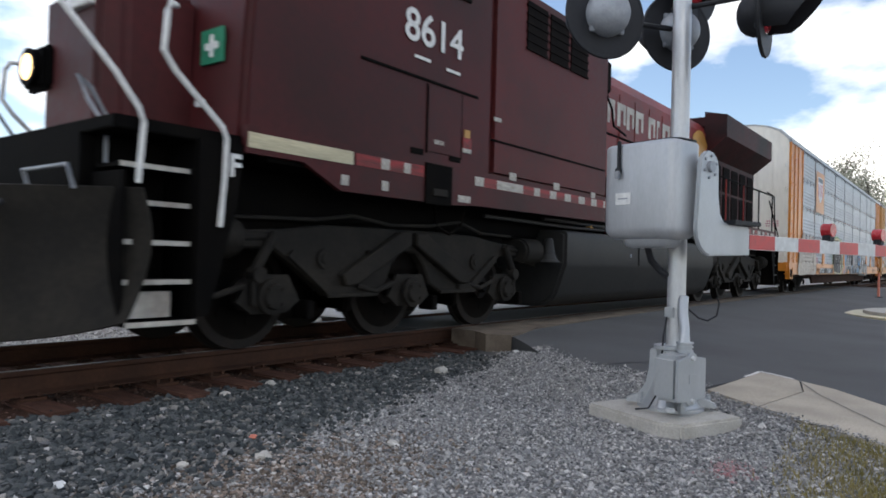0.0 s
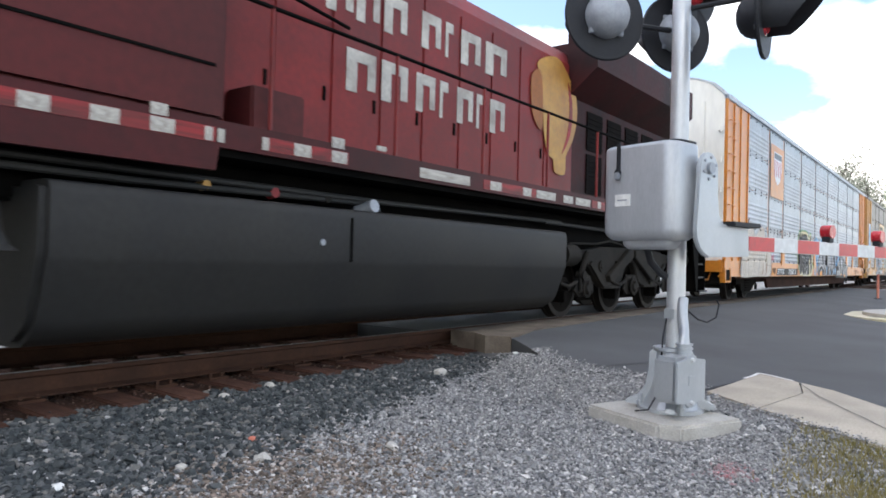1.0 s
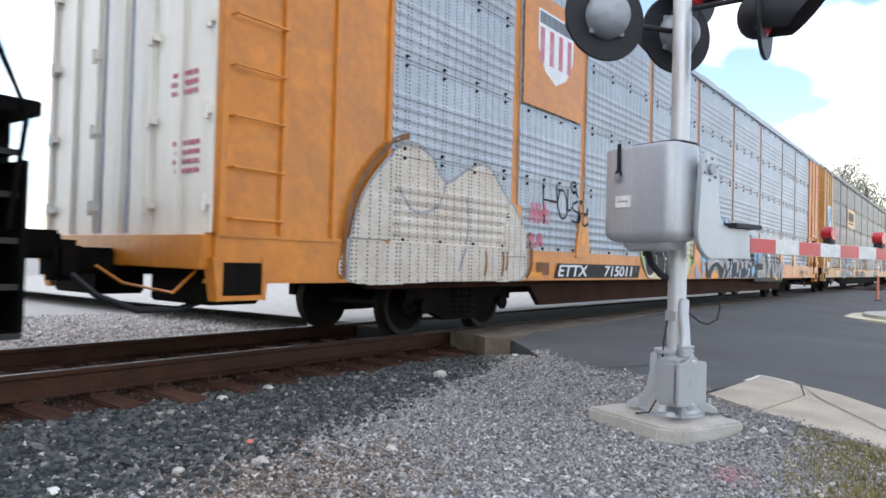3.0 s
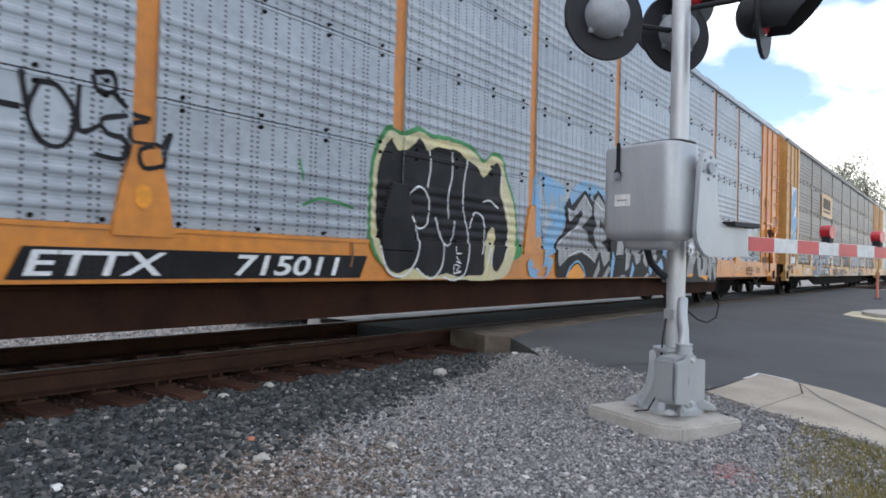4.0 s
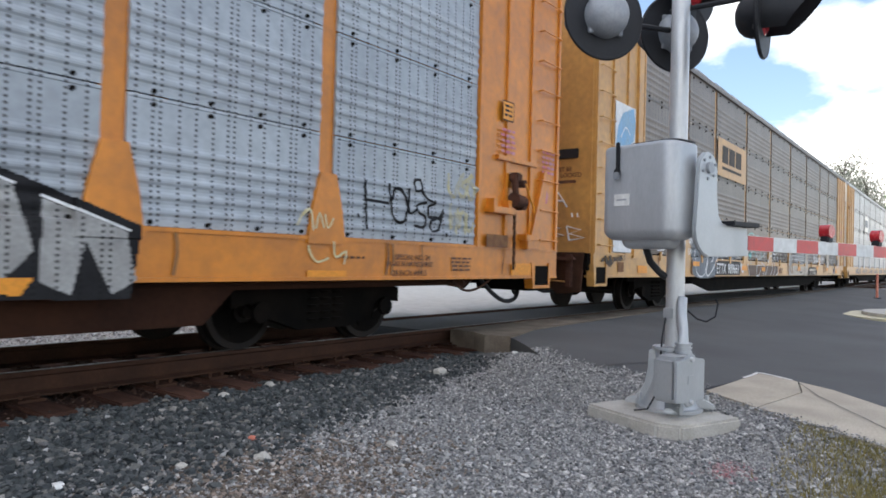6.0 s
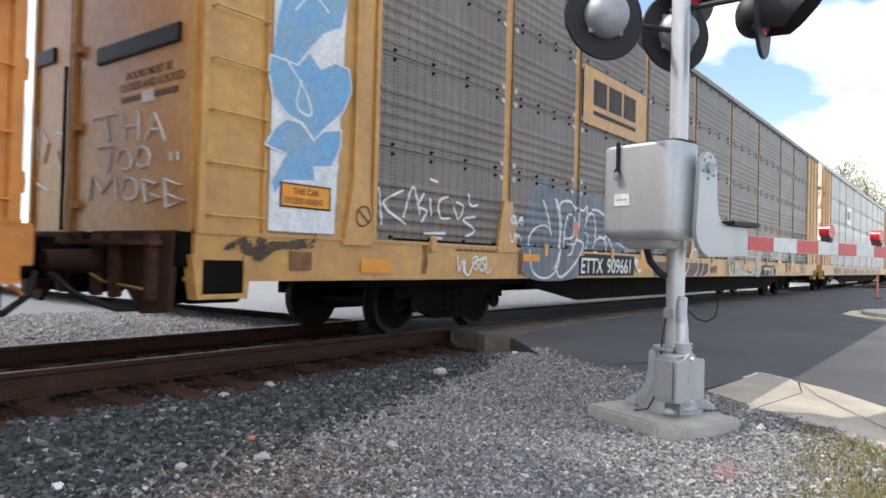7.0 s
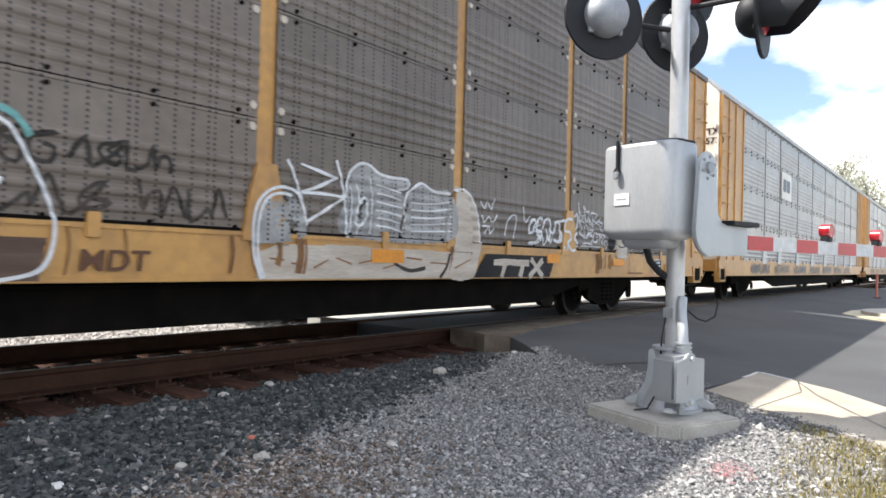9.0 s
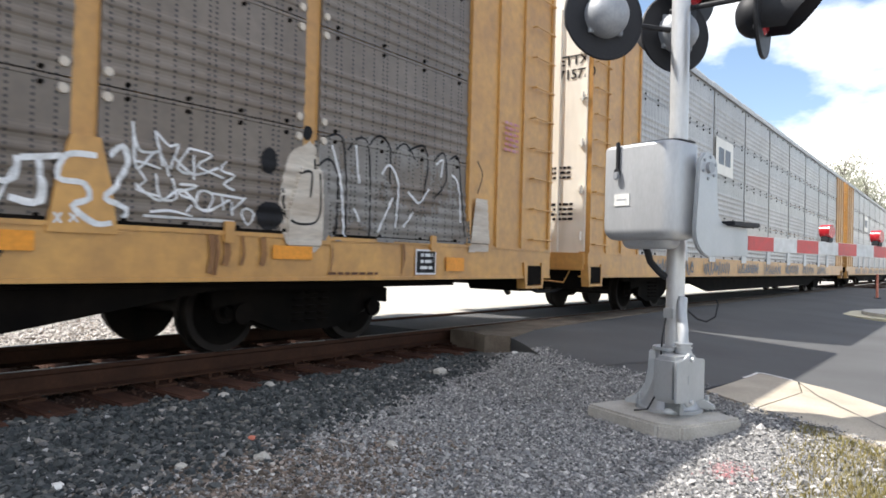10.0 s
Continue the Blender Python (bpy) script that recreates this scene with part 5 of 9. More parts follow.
def crossing_signal():
    """Local x runs along the lowered gate arm."""
    sg = thing("crossing_signal", "silver crossing signal mast with flasher lamps and gate mechanism", "crossing signal", at=(MX, MY, MZ), rz=ARM)
    bm = B()
    rod(bm, (0, 0, 0.30), (0, 0, 3.7), 0.070, seg=32)
    part("mast", bm, "mast", sg, "bright galvanised steel mast", smooth=True)
    bm = B()
    n = 10
    ring = [(0.25, -0.004), (0.25, 0.02)] + [(0.115 + 0.11 * (1 - i / n) ** 3, 0.025 + i / n * 0.42) for i in range(n + 1)]
    lathe(bm, ring + [(0.135, 0.455), (0.135, 0.48), (0.08, 0.482)], 28, at=(-0.02, 0.02, 0))
    part("base_casting", bm, "galv", sg, "flared cast base", smooth=True)
    for k in range(4):
        bm = B()
        prism(bm, [(0.08, 0.02), (0.34, 0.02), (0.33, 0.05), (0.24, 0.09), (0.19, 0.17), (0.165, 0.30), (0.16, 0.44), (0.08, 0.47)], -0.035, 0.035)
        bmesh.ops.bevel(bm, geom=list(bm.edges), offset=0.008, segments=2, affect="EDGES")
        part("base_leg", bm, "galv", sg, "flared leg of the cast base", smooth=True, at=Matrix.Translation((-0.02, 0.02, 0)) @ Matrix.Rotation(radians(124 + 90 * k), 4, "Z"))
    for sx in (-1, 1):
        for sy in (-1, 1):
            bm = B()
            rod(bm, (sx * 0.18, sy * 0.18, 0.0), (sx * 0.18, sy * 0.18, 0.11), 0.016, seg=8)
            rod(bm, (sx * 0.18, sy * 0.18, 0.025), (sx * 0.18, sy * 0.18, 0.055), 0.032, seg=6)
            part("anchor_bolt", bm, "galv", sg)
    # junction box with its wavy cover
    bm = B()
    box(bm, -0.40, -0.08, -0.285, -0.08, 0.115, 0.45, bevel=0.03)
    jb = part("junction_box", bm, "galv", sg, "cast junction box", smooth=True)
    bm = B()
    out = []
    for x, z in ((-0.42, 0.13), (-0.31, 0.12), (-0.27, 0.085), (-0.21, 0.085), (-0.17, 0.12), (-0.06, 0.13), (-0.06, 0.425), (-0.17, 0.44), (-0.21, 0.475), (-0.27, 0.475), (-0.31, 0.44), (-0.42, 0.425)):
        out.append((x, z))
    prism(bm, out, -0.305, -0.283)
    bmesh.ops.bevel(bm, geom=list(bm.edges), offset=0.006, segments=2, affect="EDGES")
    cv = part("box_cover", bm, "galv", jb, "bolted cover plate")
    for z in (0.125, 0.435):
        bm = B()
        rod(bm, (-0.24, -0.30, z), (-0.24, -0.325, z), 0.02, 0.016, seg=10)
        part("cover_bolt", bm, "mast", jb)
    bm = B()
    box(bm, -0.28, -0.20, -0.31, -0.30, 0.25, 0.32, bevel=0.003)
    part("cover_badge", bm, "galv", jb)
    # conduit from the box up to the case
    bm = B()
    rod(bm, (-0.12, -0.16, 0.45), (-0.12, -0.16, 0.53), 0.055, seg=18)
    for z in (0.46, 0.49, 0.52):
        rod(bm, (-0.12, -0.16, z), (-0.12, -0.16, z + 0.012), 0.065, seg=18)
    pipe(bm, [(-0.12, -0.16, 0.52), (-0.10, -0.14, 0.62), (-0.06, -0.1, 0.72), (-0.03, -0.08, 0.82), (-0.01, -0.07, 0.86)], 0.04, seg=12)
    part("conduit", bm, "galv", sg, "bent conduit with ribbed fitting", smooth=True)
    bm = B()
    pipe(bm, [(-0.22, 0.10, 1.36), (-0.2, 0.13, 1.24), (-0.15, 0.13, 1.14), (-0.09, 0.09, 1.06), (-0.05, 0.05, 1.02)], 0.028, seg=10)
    part("flexible_hose", bm, "hood", sg, "black flexible cable hose", smooth=True)
    bm = B()
    pipe(bm, [(0.03, -0.07, 0.78), (0.12, -0.12, 0.70), (0.18, -0.16, 0.68), (0.24, -0.2, 0.72), (0.26, -0.21, 0.82), (0.24, -0.2, 0.86)], 0.007, seg=6)
    pipe(bm, [(-0.07, 0.03, 0.72), (-0.13, 0.02, 0.55), (-0.15, 0.02, 0.35), (-0.20, 0.0, 0.15), (-0.30, 0.02, 0.02), (-0.38, 0.08, 0.01)], 0.007, seg=6)
    part("loose_wire", bm, "hood", sg, "thin black loose wire", smooth=True)
    bm = B()
    box(bm, -0.085, -0.06, -0.03, 0.05, 0.70, 0.78, bevel=0.005)
    part("wire_clamp", bm, "galv", sg)
    # mechanism case
    bm = B()
    rounded_case(bm, -0.45, -0.075, -0.26, 0.40, 1.30, 2.03, 0.10, 0.035, 0.085)
    case = part("gate_mechanism", bm, "case", sg, "grey aluminium gate mechanism case", smooth=True)
    bm = B()
    rounded_case(bm, -0.40, -0.09, -0.25, 0.20, 2.026, 2.040, 0.09, 0.003, 0.003)
    part("lid_seal", bm, "hood", case, "dark seal along the lid")
    bm = B()
    rounded_case(bm, -0.37, -0.13, -0.16, 0.28, 1.235, 1.32, 0.09, 0.01, 0.06)
    part("case_sump", bm, "case", case, "rounded sump under the case", smooth=True)
    bm = B()
    box(bm, -0.472, -0.448, 0.205, 0.235, 1.82, 2.05, bevel=0.006)
    rod(bm, (-0.475, 0.22, 1.82), (-0.46, 0.22, 1.82), 0.028, seg=12)
    part("hasp", bm, "hood", case, "dark hasp strap")
    bm = B()
    box(bm, -0.49, -0.465, 0.195, 0.245, 1.76, 1.82, bevel=0.008)
    part("padlock", bm, "alu", case, "small padlock")
    bm = B()
    box(bm, -0.457, -0.448, 0.11, 0.25, 1.56, 1.65)
    pl = part("maker_plate", bm, "white", case, "white maker's plate")
    bm = B()
    box(bm, -0.4585, -0.456, 0.135, 0.225, 1.60, 1.611)
    part("plate_print", bm, "alu", pl)
    for z in (1.48, 1.88):
        bm = B()
        box(bm, -0.13, 0.13, -0.12, 0.12, z, z + 0.08, bevel=0.01)
        part("mast_bracket", bm, "galv", sg, "clamp bracket round the mast")
    # crank plate that carries the arm
    bm = B()
    out = [(-0.06, 1.82)]
    for k in range(9):
        a = radians(180 - 22.5 * k)
        out.append((0.06 + 0.12 * math.cos(a), 1.84 + 0.12 * math.sin(a)))
    out += [(0.185, 1.64), (0.21, 1.50), (0.27, 1.44), (0.62, 1.42), (0.64, 1.20), (0.30, 1.19)]
    for k in range(6):
        a = radians(-75 - 21 * k)
        out.append((0.10 + 0.20 * math.cos(a), 1.38 + 0.20 * math.sin(a)))
    prism(bm, [(x - 0.17, z) for x, z in out], -0.335, -0.30)
    bmesh.ops.bevel(bm, geom=[e for e in bm.edges if abs(e.verts[0].co.y - e.verts[1].co.y) < 0.001], offset=0.008, segments=2, affect="EDGES")
    plate = part("crank_plate", bm, "galv", sg, "curved cast crank plate", smooth=True)
    bm = B()
    rod(bm, (-0.11, -0.335, 1.84), (-0.11, -0.36, 1.84), 0.042, seg=20)
    part("hub", bm, "alu", plate)
    for k in range(6):
        bm = B()
        a = radians(60 * k + 20)
        rod(bm, (-0.11 + 0.082 * math.cos(a), -0.33, 1.84 + 0.082 * math.sin(a)), (-0.11 + 0.082 * math.cos(a), -0.346, 1.84 + 0.082 * math.sin(a)), 0.012, seg=6)
        part("hub_bolt", bm, "alu", plate)
    bm = B()
    rod(bm, (-0.11, -0.3, 1.84), (-0.11, 0.0, 1.84), 0.055, seg=16)
    part("drive_shaft", bm, "galv", sg)
    bm = B()
    box(bm, 0.14, 0.52, -0.40, -0.25, 1.425, 1.46, bevel=0.006)
    part("arm_saddle", bm, "hood", sg, "dark arm saddle")
    # arm in sixteen-inch stripes with its lights
    bm = B()
    box(bm, 0.44, 7.4, -0.325, -0.295, 1.245, 1.365)
    arm = part("gate_arm", bm, "white", sg, "lowered gate arm with red and white stripes")
    x = 0.475
    k = 0
    while x < 7.2:
        w = 0.40
        bm = B()
        box(bm, x, x + w, -0.3285, -0.2915, 1.248, 1.362)
        part("stripe", bm, "signred" if k % 2 == 0 else "stripe", arm)
        x += w
        k += 1
    for x in (1.88, 3.0, 6.9):
        bm = B()
        box(bm, x - 0.05, x + 0.05, -0.345, -0.275, 1.36, 1.42, bevel=0.008)
        al = part("arm_light", bm, "hood", arm, "small red lamp on the gate arm")
        bm = B()
        rod(bm, (x, -0.355, 1.462), (x, -0.265, 1.462), 0.062, seg=20)
        part("arm_lens", bm, "redlamp", al, "bright red lens", smooth=True)
    # flashers, in the mast's space
    inv = (Matrix.Translation((MX, MY, MZ)) @ Matrix.Rotation(radians(ARM), 4, "Z")).inverted()
    for p, az in (((4.70, 2.17, 2.63), 53), ((5.617, 1.961, 2.72), 53), ((5.36, 1.23, 2.66), -86), ((5.72, 1.86, 3.12), -105)):
        lamp_unit(sg, inv @ Vector(p), az - 90 - ARM, "alu" if az > 0 else "hood")
    bm = B()
    a, b, c, d = (inv @ Vector(p) for p in ((4.80, 2.30, 2.63), (5.45, 1.94, 2.70), (5.62, 2.02, 2.72), (5.36, 1.33, 2.66)))
    pipe(bm, [a, (a + b) / 2 + Vector((0, 0, 0.02)), b], 0.022, seg=8)
    pipe(bm, [b, c], 0.022, seg=8)
    pipe(bm, [b + Vector((0, 0, 0.15)), d + Vector((0, 0, 0.15)), d], 0.022, seg=8)
    part("lamp_arm", bm, "hood", sg, "dark bracket arm of the lamps", smooth=True)
    return sg


crossing_signal()


def pad():
    bm = B()
    prism(bm, [(-0.38, -0.30), (-0.28, -0.44), (0.36, -0.44), (0.38, 0.44), (-0.36, 0.44), (-0.38, 0.40)], -0.22, -0.005, axis="z")
    bmesh.ops.bevel(bm, geom=list(bm.edges), offset=0.018, segments=2, affect="EDGES")
    ob = part("foundation_pad", bm, "pad", at=pose(5.27, 1.88, MZ, 0, 0, -23))
    tagged(ob, "pale worn concrete foundation pad set in gravel", "concrete pad")


pad()
# ---- paint, writing and stickers on the cars ----
M["p_white"] = mat("spray_white", (0.74, 0.75, 0.76), 0.6, other=(0.58, 0.60, 0.62), scale=5, amount=0.7, fine=30, bump=0.02)
M["p_black"] = mat("spray_black", (0.012, 0.012, 0.014), 0.5, other=(0.03, 0.03, 0.032), scale=3, amount=0.6, fine=30, bump=0.02, spec=0.12)
M["p_silver"] = mat("spray_silver", (0.30, 0.30, 0.31), 0.45, 0.2, other=(0.22, 0.22, 0.23), scale=3, amount=0.7, fine=30, bump=0.02)
M["p_blue"] = mat("spray_sky_blue", (0.17, 0.38, 0.62), 0.55, other=(0.24, 0.37, 0.48), scale=4, amount=0.9, fine=30, bump=0.02)
M["p_slate"] = mat("spray_slate_blue", (0.16, 0.19, 0.23), 0.55, other=(0.10, 0.115, 0.13), scale=3, amount=0.8, fine=30, bump=0.02)
M["p_cream"] = mat("spray_cream", (0.62, 0.55, 0.30), 0.6, other=(0.50, 0.47, 0.33), scale=4, amount=0.8, fine=30, bump=0.02)
M["p_green"] = mat("spray_green", (0.05, 0.26, 0.08), 0.6, scale=4, amount=0.6, fine=30, bump=0.02)
M["p_orange"] = mat("bright_orange_patch", (0.78, 0.30, 0.02), 0.5, scale=4, amount=0.3, fine=30, bump=0.02)
M["p_pink"] = mat("spray_pink_red", (0.48, 0.12, 0.17), 0.6, other=(0.45, 0.30, 0.32), scale=5, amount=0.8, fine=30, bump=0.02)
M["p_teal"] = mat("spray_teal", (0.18, 0.45, 0.44), 0.6, scale=4, amount=0.6, fine=30, bump=0.02)
M["p_bone"] = mat("spray_bone_white", (0.58, 0.53, 0.46), 0.6, other=(0.47, 0.40, 0.32), scale=2.5, amount=0.8, fine=20, bump=0.02)
M["p_brown"] = mat("dull_brown_print", (0.13, 0.055, 0.025), 0.6, scale=4, amount=0.5, fine=30, bump=0.02)
M["p_smear"] = mat("worn_yellow_smear", (0.42, 0.38, 0.22), 0.6, other=(0.34, 0.36, 0.36), scale=9, amount=1.0, fine=30, bump=0.02)
M["p_dark"] = mat("thin_dark_overspray", (0.045, 0.042, 0.040), 0.6, other=(0.085, 0.07, 0.058), scale=3, amount=0.9, fine=30, bump=0.02, spec=0.12)
M["p_stain"] = mat("brown_stain", (0.27, 0.135, 0.05), 0.8, other=(0.20, 0.10, 0.045), scale=6, amount=0.9, fine=30, bump=0.05)
M["p_rust"] = mat("rust_stain", (0.16, 0.07, 0.03), 0.8, other=(0.24, 0.12, 0.05), scale=7, amount=0.9, fine=30, bump=0.1)
M["p_chalk"] = mat("chalky_grey_spray", (0.36, 0.365, 0.36), 0.6, other=(0.24, 0.235, 0.23), scale=4, amount=0.9, fine=30, bump=0.02)
M["p_haze"] = mat("thin_grey_spray", (0.23, 0.22, 0.205), 0.6, other=(0.17, 0.15, 0.13), scale=3, amount=0.9, fine=30, bump=0.02)
M["p_sillbrown"] = mat("brown_streaked_paint", (0.085, 0.045, 0.030), 0.6, other=(0.15, 0.10, 0.07), scale=2, amount=0.9, fine=20, bump=0.03, stretch=(0.4, 1, 5))
M["p_dirt"] = mat("oily_dirt", (0.035, 0.028, 0.022), 0.7, other=(0.12, 0.07, 0.035), scale=5, amount=0.9, fine=30, bump=0.05)
M["p_bonewash"] = mat("bone_white_wash", (0.56, 0.51, 0.44), 0.6, other=(0.40, 0.33, 0.26), scale=2.5, amount=0.9, fine=20, bump=0.02, stretch=(0.5, 1, 3))
for k in ("p_black", "p_silver", "p_slate", "p_bone", "p_dark", "p_chalk", "p_haze"):
    perforated(M[k])


def skin(x, z):
    """How far the car's side stands out at this place, with a film of paint on it."""
    for p in POSTS if z > 0.90 else ():
        w = 0.10 if z > 1.62 else 0.10 + 0.14 * min((1.62 - z) / 0.4, 1)
        if z <= 1.62 and abs(x - p) < w + 0.025:
            return SIDE + 0.0265
        if z > 1.62 and abs(x - p) < 0.093:
            return SIDE - 0.0405
    if z < 1.025:
        return SIDE + 0.016
    if x < 2.09 or x > LEN - 2.09:
        return SIDE + 0.034
    for z0, z1 in ROWS:
        if z0 <= z < z1:
            h = z1 - z0 - 0.012
            q = z - z0 - 0.006
            top = h * 0.66
            p = (top - 0.05) / 5
            if q > h - 0.04:
                return SIDE - 0.009
            if 0.05 < q < top:
                u = ((q - 0.05) % p) / p
                return SIDE - 0.016 + 0.0135 * math.sin(math.pi * u) ** 1.6
    return SIDE - 0.016


def fill_cells(vs, fs, outline, lift, cell=0.013, ragged=False):
    o = np.array([(q[0], q[1]) for q in outline])

    def inside(px, pz, poly):
        c = np.zeros(px.shape, bool)
        j = len(poly) - 1
        for i in range(len(poly)):
            xi, zi, xj, zj = poly[i][0], poly[i][1], poly[j][0], poly[j][1]
            hit = ((zi > pz) != (zj > pz)) & (px < (xj - xi) * (pz - zi) / ((zj - zi) or 1e-9) + xi)
            c ^= hit
            j = i
        return c

    x0, z0, x1, z1 = o[:, 0].min(), o[:, 1].min(), o[:, 0].max(), o[:, 1].max()
    x0, z0 = math.floor(x0 / cell) * cell, math.floor(z0 / cell) * cell
    nx, nz = int((x1 - x0) / cell) + 2, int((z1 - z0) / cell) + 2
    gx, gz = np.meshgrid(x0 + (np.arange(nx) + 0.5) * cell, z0 + (np.arange(nz) + 0.5) * cell, indexing="ij")
    ok = inside(gx, gz, o)
    ids = {}

    def vert(i, j):
        if (i, j) not in ids:
            x, z = x0 + i * cell, z0 + j * cell
            ids[i, j] = len(vs)
            vs.append((x, -(skin(x, z) + lift), z))
        return ids[i, j]

    for i, j in zip(*np.nonzero(ok)):
        if ragged:
            x, z = x0 + i * cell, z0 + j * cell
            if noise.noise((x * 2.6, z * 1.6, 3.0)) + 0.5 * noise.noise((x * 9, z * 7, 1.0)) + 0.35 * noise.noise((x * 40, z * 40, 2.0)) < -0.28:
                continue
        fs.append((vert(i, j), vert(i + 1, j), vert(i + 1, j + 1), vert(i, j + 1)))


def flat_part(name, vs, fs, material, car, label):
    me = bpy.data.meshes.new(name)
    me.from_pydata(vs, [], fs)
    me.materials.append(M[material])
    o = new(name, me)
    o.parent = car
    if label:
        o["label"] = label
    return o


def fills(car, name, material, outlines, lift, label="", smooth_it=True, ragged=False):
    for o in outlines:
        vs, fs = [], []
        fill_cells(vs, fs, curve_through(o, 0.06, True) if smooth_it else o, lift, ragged=ragged)
        flat_part(name, vs, fs, material, car, label)


def strokes(car, name, material, lines, width, lift, label="", rounded=True):
    for ln in lines:
        vs, fs = [], []
        closed = ln[0] == ln[-1] and len(ln) > 3
        pts = curve_through(ln[:-1], 0.04, True) if closed and rounded else curve_through(ln, 0.04) if rounded else [Vector(a).lerp(Vector(b), k / 8) for a, b in zip(ln, ln[1:]) for k in range(9)]
        if closed and rounded:
            pts.append(pts[0])
        start = len(vs)
        for i, p in enumerate(pts):
            d = pts[min(i + 1, len(pts) - 1)] - pts[max(i - 1, 0)]
            if d.length < 1e-6:
                d = Vector((1, 0))
            d.normalize()
            w = width * 0.5 * (0.85 + 0.3 * noise.noise((p[0] * 5, p[1] * 5, 2.0)))
            for s in (-1, 1):
                x, z = p[0] - s * d[1] * w, p[1] + s * d[0] * w
                vs.append((x, -(skin(x, z) + lift), z))
        for i in range(len(pts) - 1):
            k = start + 2 * i
            fs.append((k, k + 2, k + 3, k + 1))
        flat_part(name, vs, fs, material, car, label)


UP = Matrix.Rotation(radians(90), 4, "X")


def side_text(car, name, text, x, z, size, material, off=0.016, bold=0.0, sx=1.0, slant=0.0):
    m = Matrix.Translation((x, -(SIDE + off), z)) @ UP
    if slant:
        m = m @ Matrix(((1, slant, 0, 0), (0, 1, 0, 0), (0, 0, 1, 0), (0, 0, 0, 1)))
    o = writing(name, text, size, material, car, Matrix(), depth=0.001, bold=bold)
    o.data.transform(m @ Matrix.Diagonal((sx, 1, 1, 1)))
    return o


def side_plate(car, name, x0, x1, z0, z1, material, off=0.014, label="", slant=0.0):
    bm = B()
    prism(bm, [(x0, z0), (x1, z0), (x1 + slant, z1), (x0 + slant, z1)], -(SIDE + off), -(SIDE + off - 0.003))
    return part(name, bm, material, car, label)


def print_lines(car, x, z, w, n, step, material, off, seed=1, name="small_print"):
    """Illegible lines of lettering as broken bars."""
    bm = B()
    rng = random.Random(seed)
    for i in range(n):
        a = x + rng.uniform(0, 0.1 * w)
        while a < x + w:
            b = min(a + rng.uniform(0.05, 0.12), x + w)
            box(bm, a, b, -(SIDE + off), -(SIDE + off - 0.002), z - i * step, z - i * step + step * 0.5)
            a = b + 0.025
    return part(name, bm, material, car, "illegible stencilled print")


def squiggle(x0, x1, z0, z1, n, seed):
    """A loose hand-drawn run of hooks and loops between two places."""
    rng = random.Random(seed)
    out = []
    h = z1 - z0
    w = (x1 - x0) / n
    for i in range(n):
        a = x0 + i * w
        kind = rng.choice("abcd")
        shape = {"a": ((0.1, 0.9), (0.2, 0.1), (0.6, 0.0), (0.9, 0.4)), "b": ((0.2, 0.1), (0.5, 1.0), (0.7, 0.5), (0.9, 0.1)),
                 "c": ((0.8, 0.9), (0.3, 0.8), (0.2, 0.3), (0.7, 0.1), (0.9, 0.5), (0.5, 0.6)), "d": ((0.2, 1.0), (0.3, 0.1), (0.5, 0.6), (0.8, 0.7), (0.85, 0.0))}[kind]
        out += [(a + u * w * 1.15 + rng.uniform(-0.1, 0.1) * w, z0 + (v + rng.uniform(-0.12, 0.12)) * h) for u, v in shape]
    return out


def rust_runs(c, n, seed):
    """Rusty streaks down the sill and below the posts."""
    rng = random.Random(seed)
    for i in range(n):
        x = rng.uniform(2.2, LEN - 1.0)
        z1 = rng.choice((0.72, 0.65, 0.64))
        strokes(c, "rust_run", rng.choice(("p_rust", "p_stain")), [[(x, 0.965), (x + 0.02, 0.82), (x - 0.01, z1)]], rng.choice((0.02, 0.035, 0.07)), 0.0008)


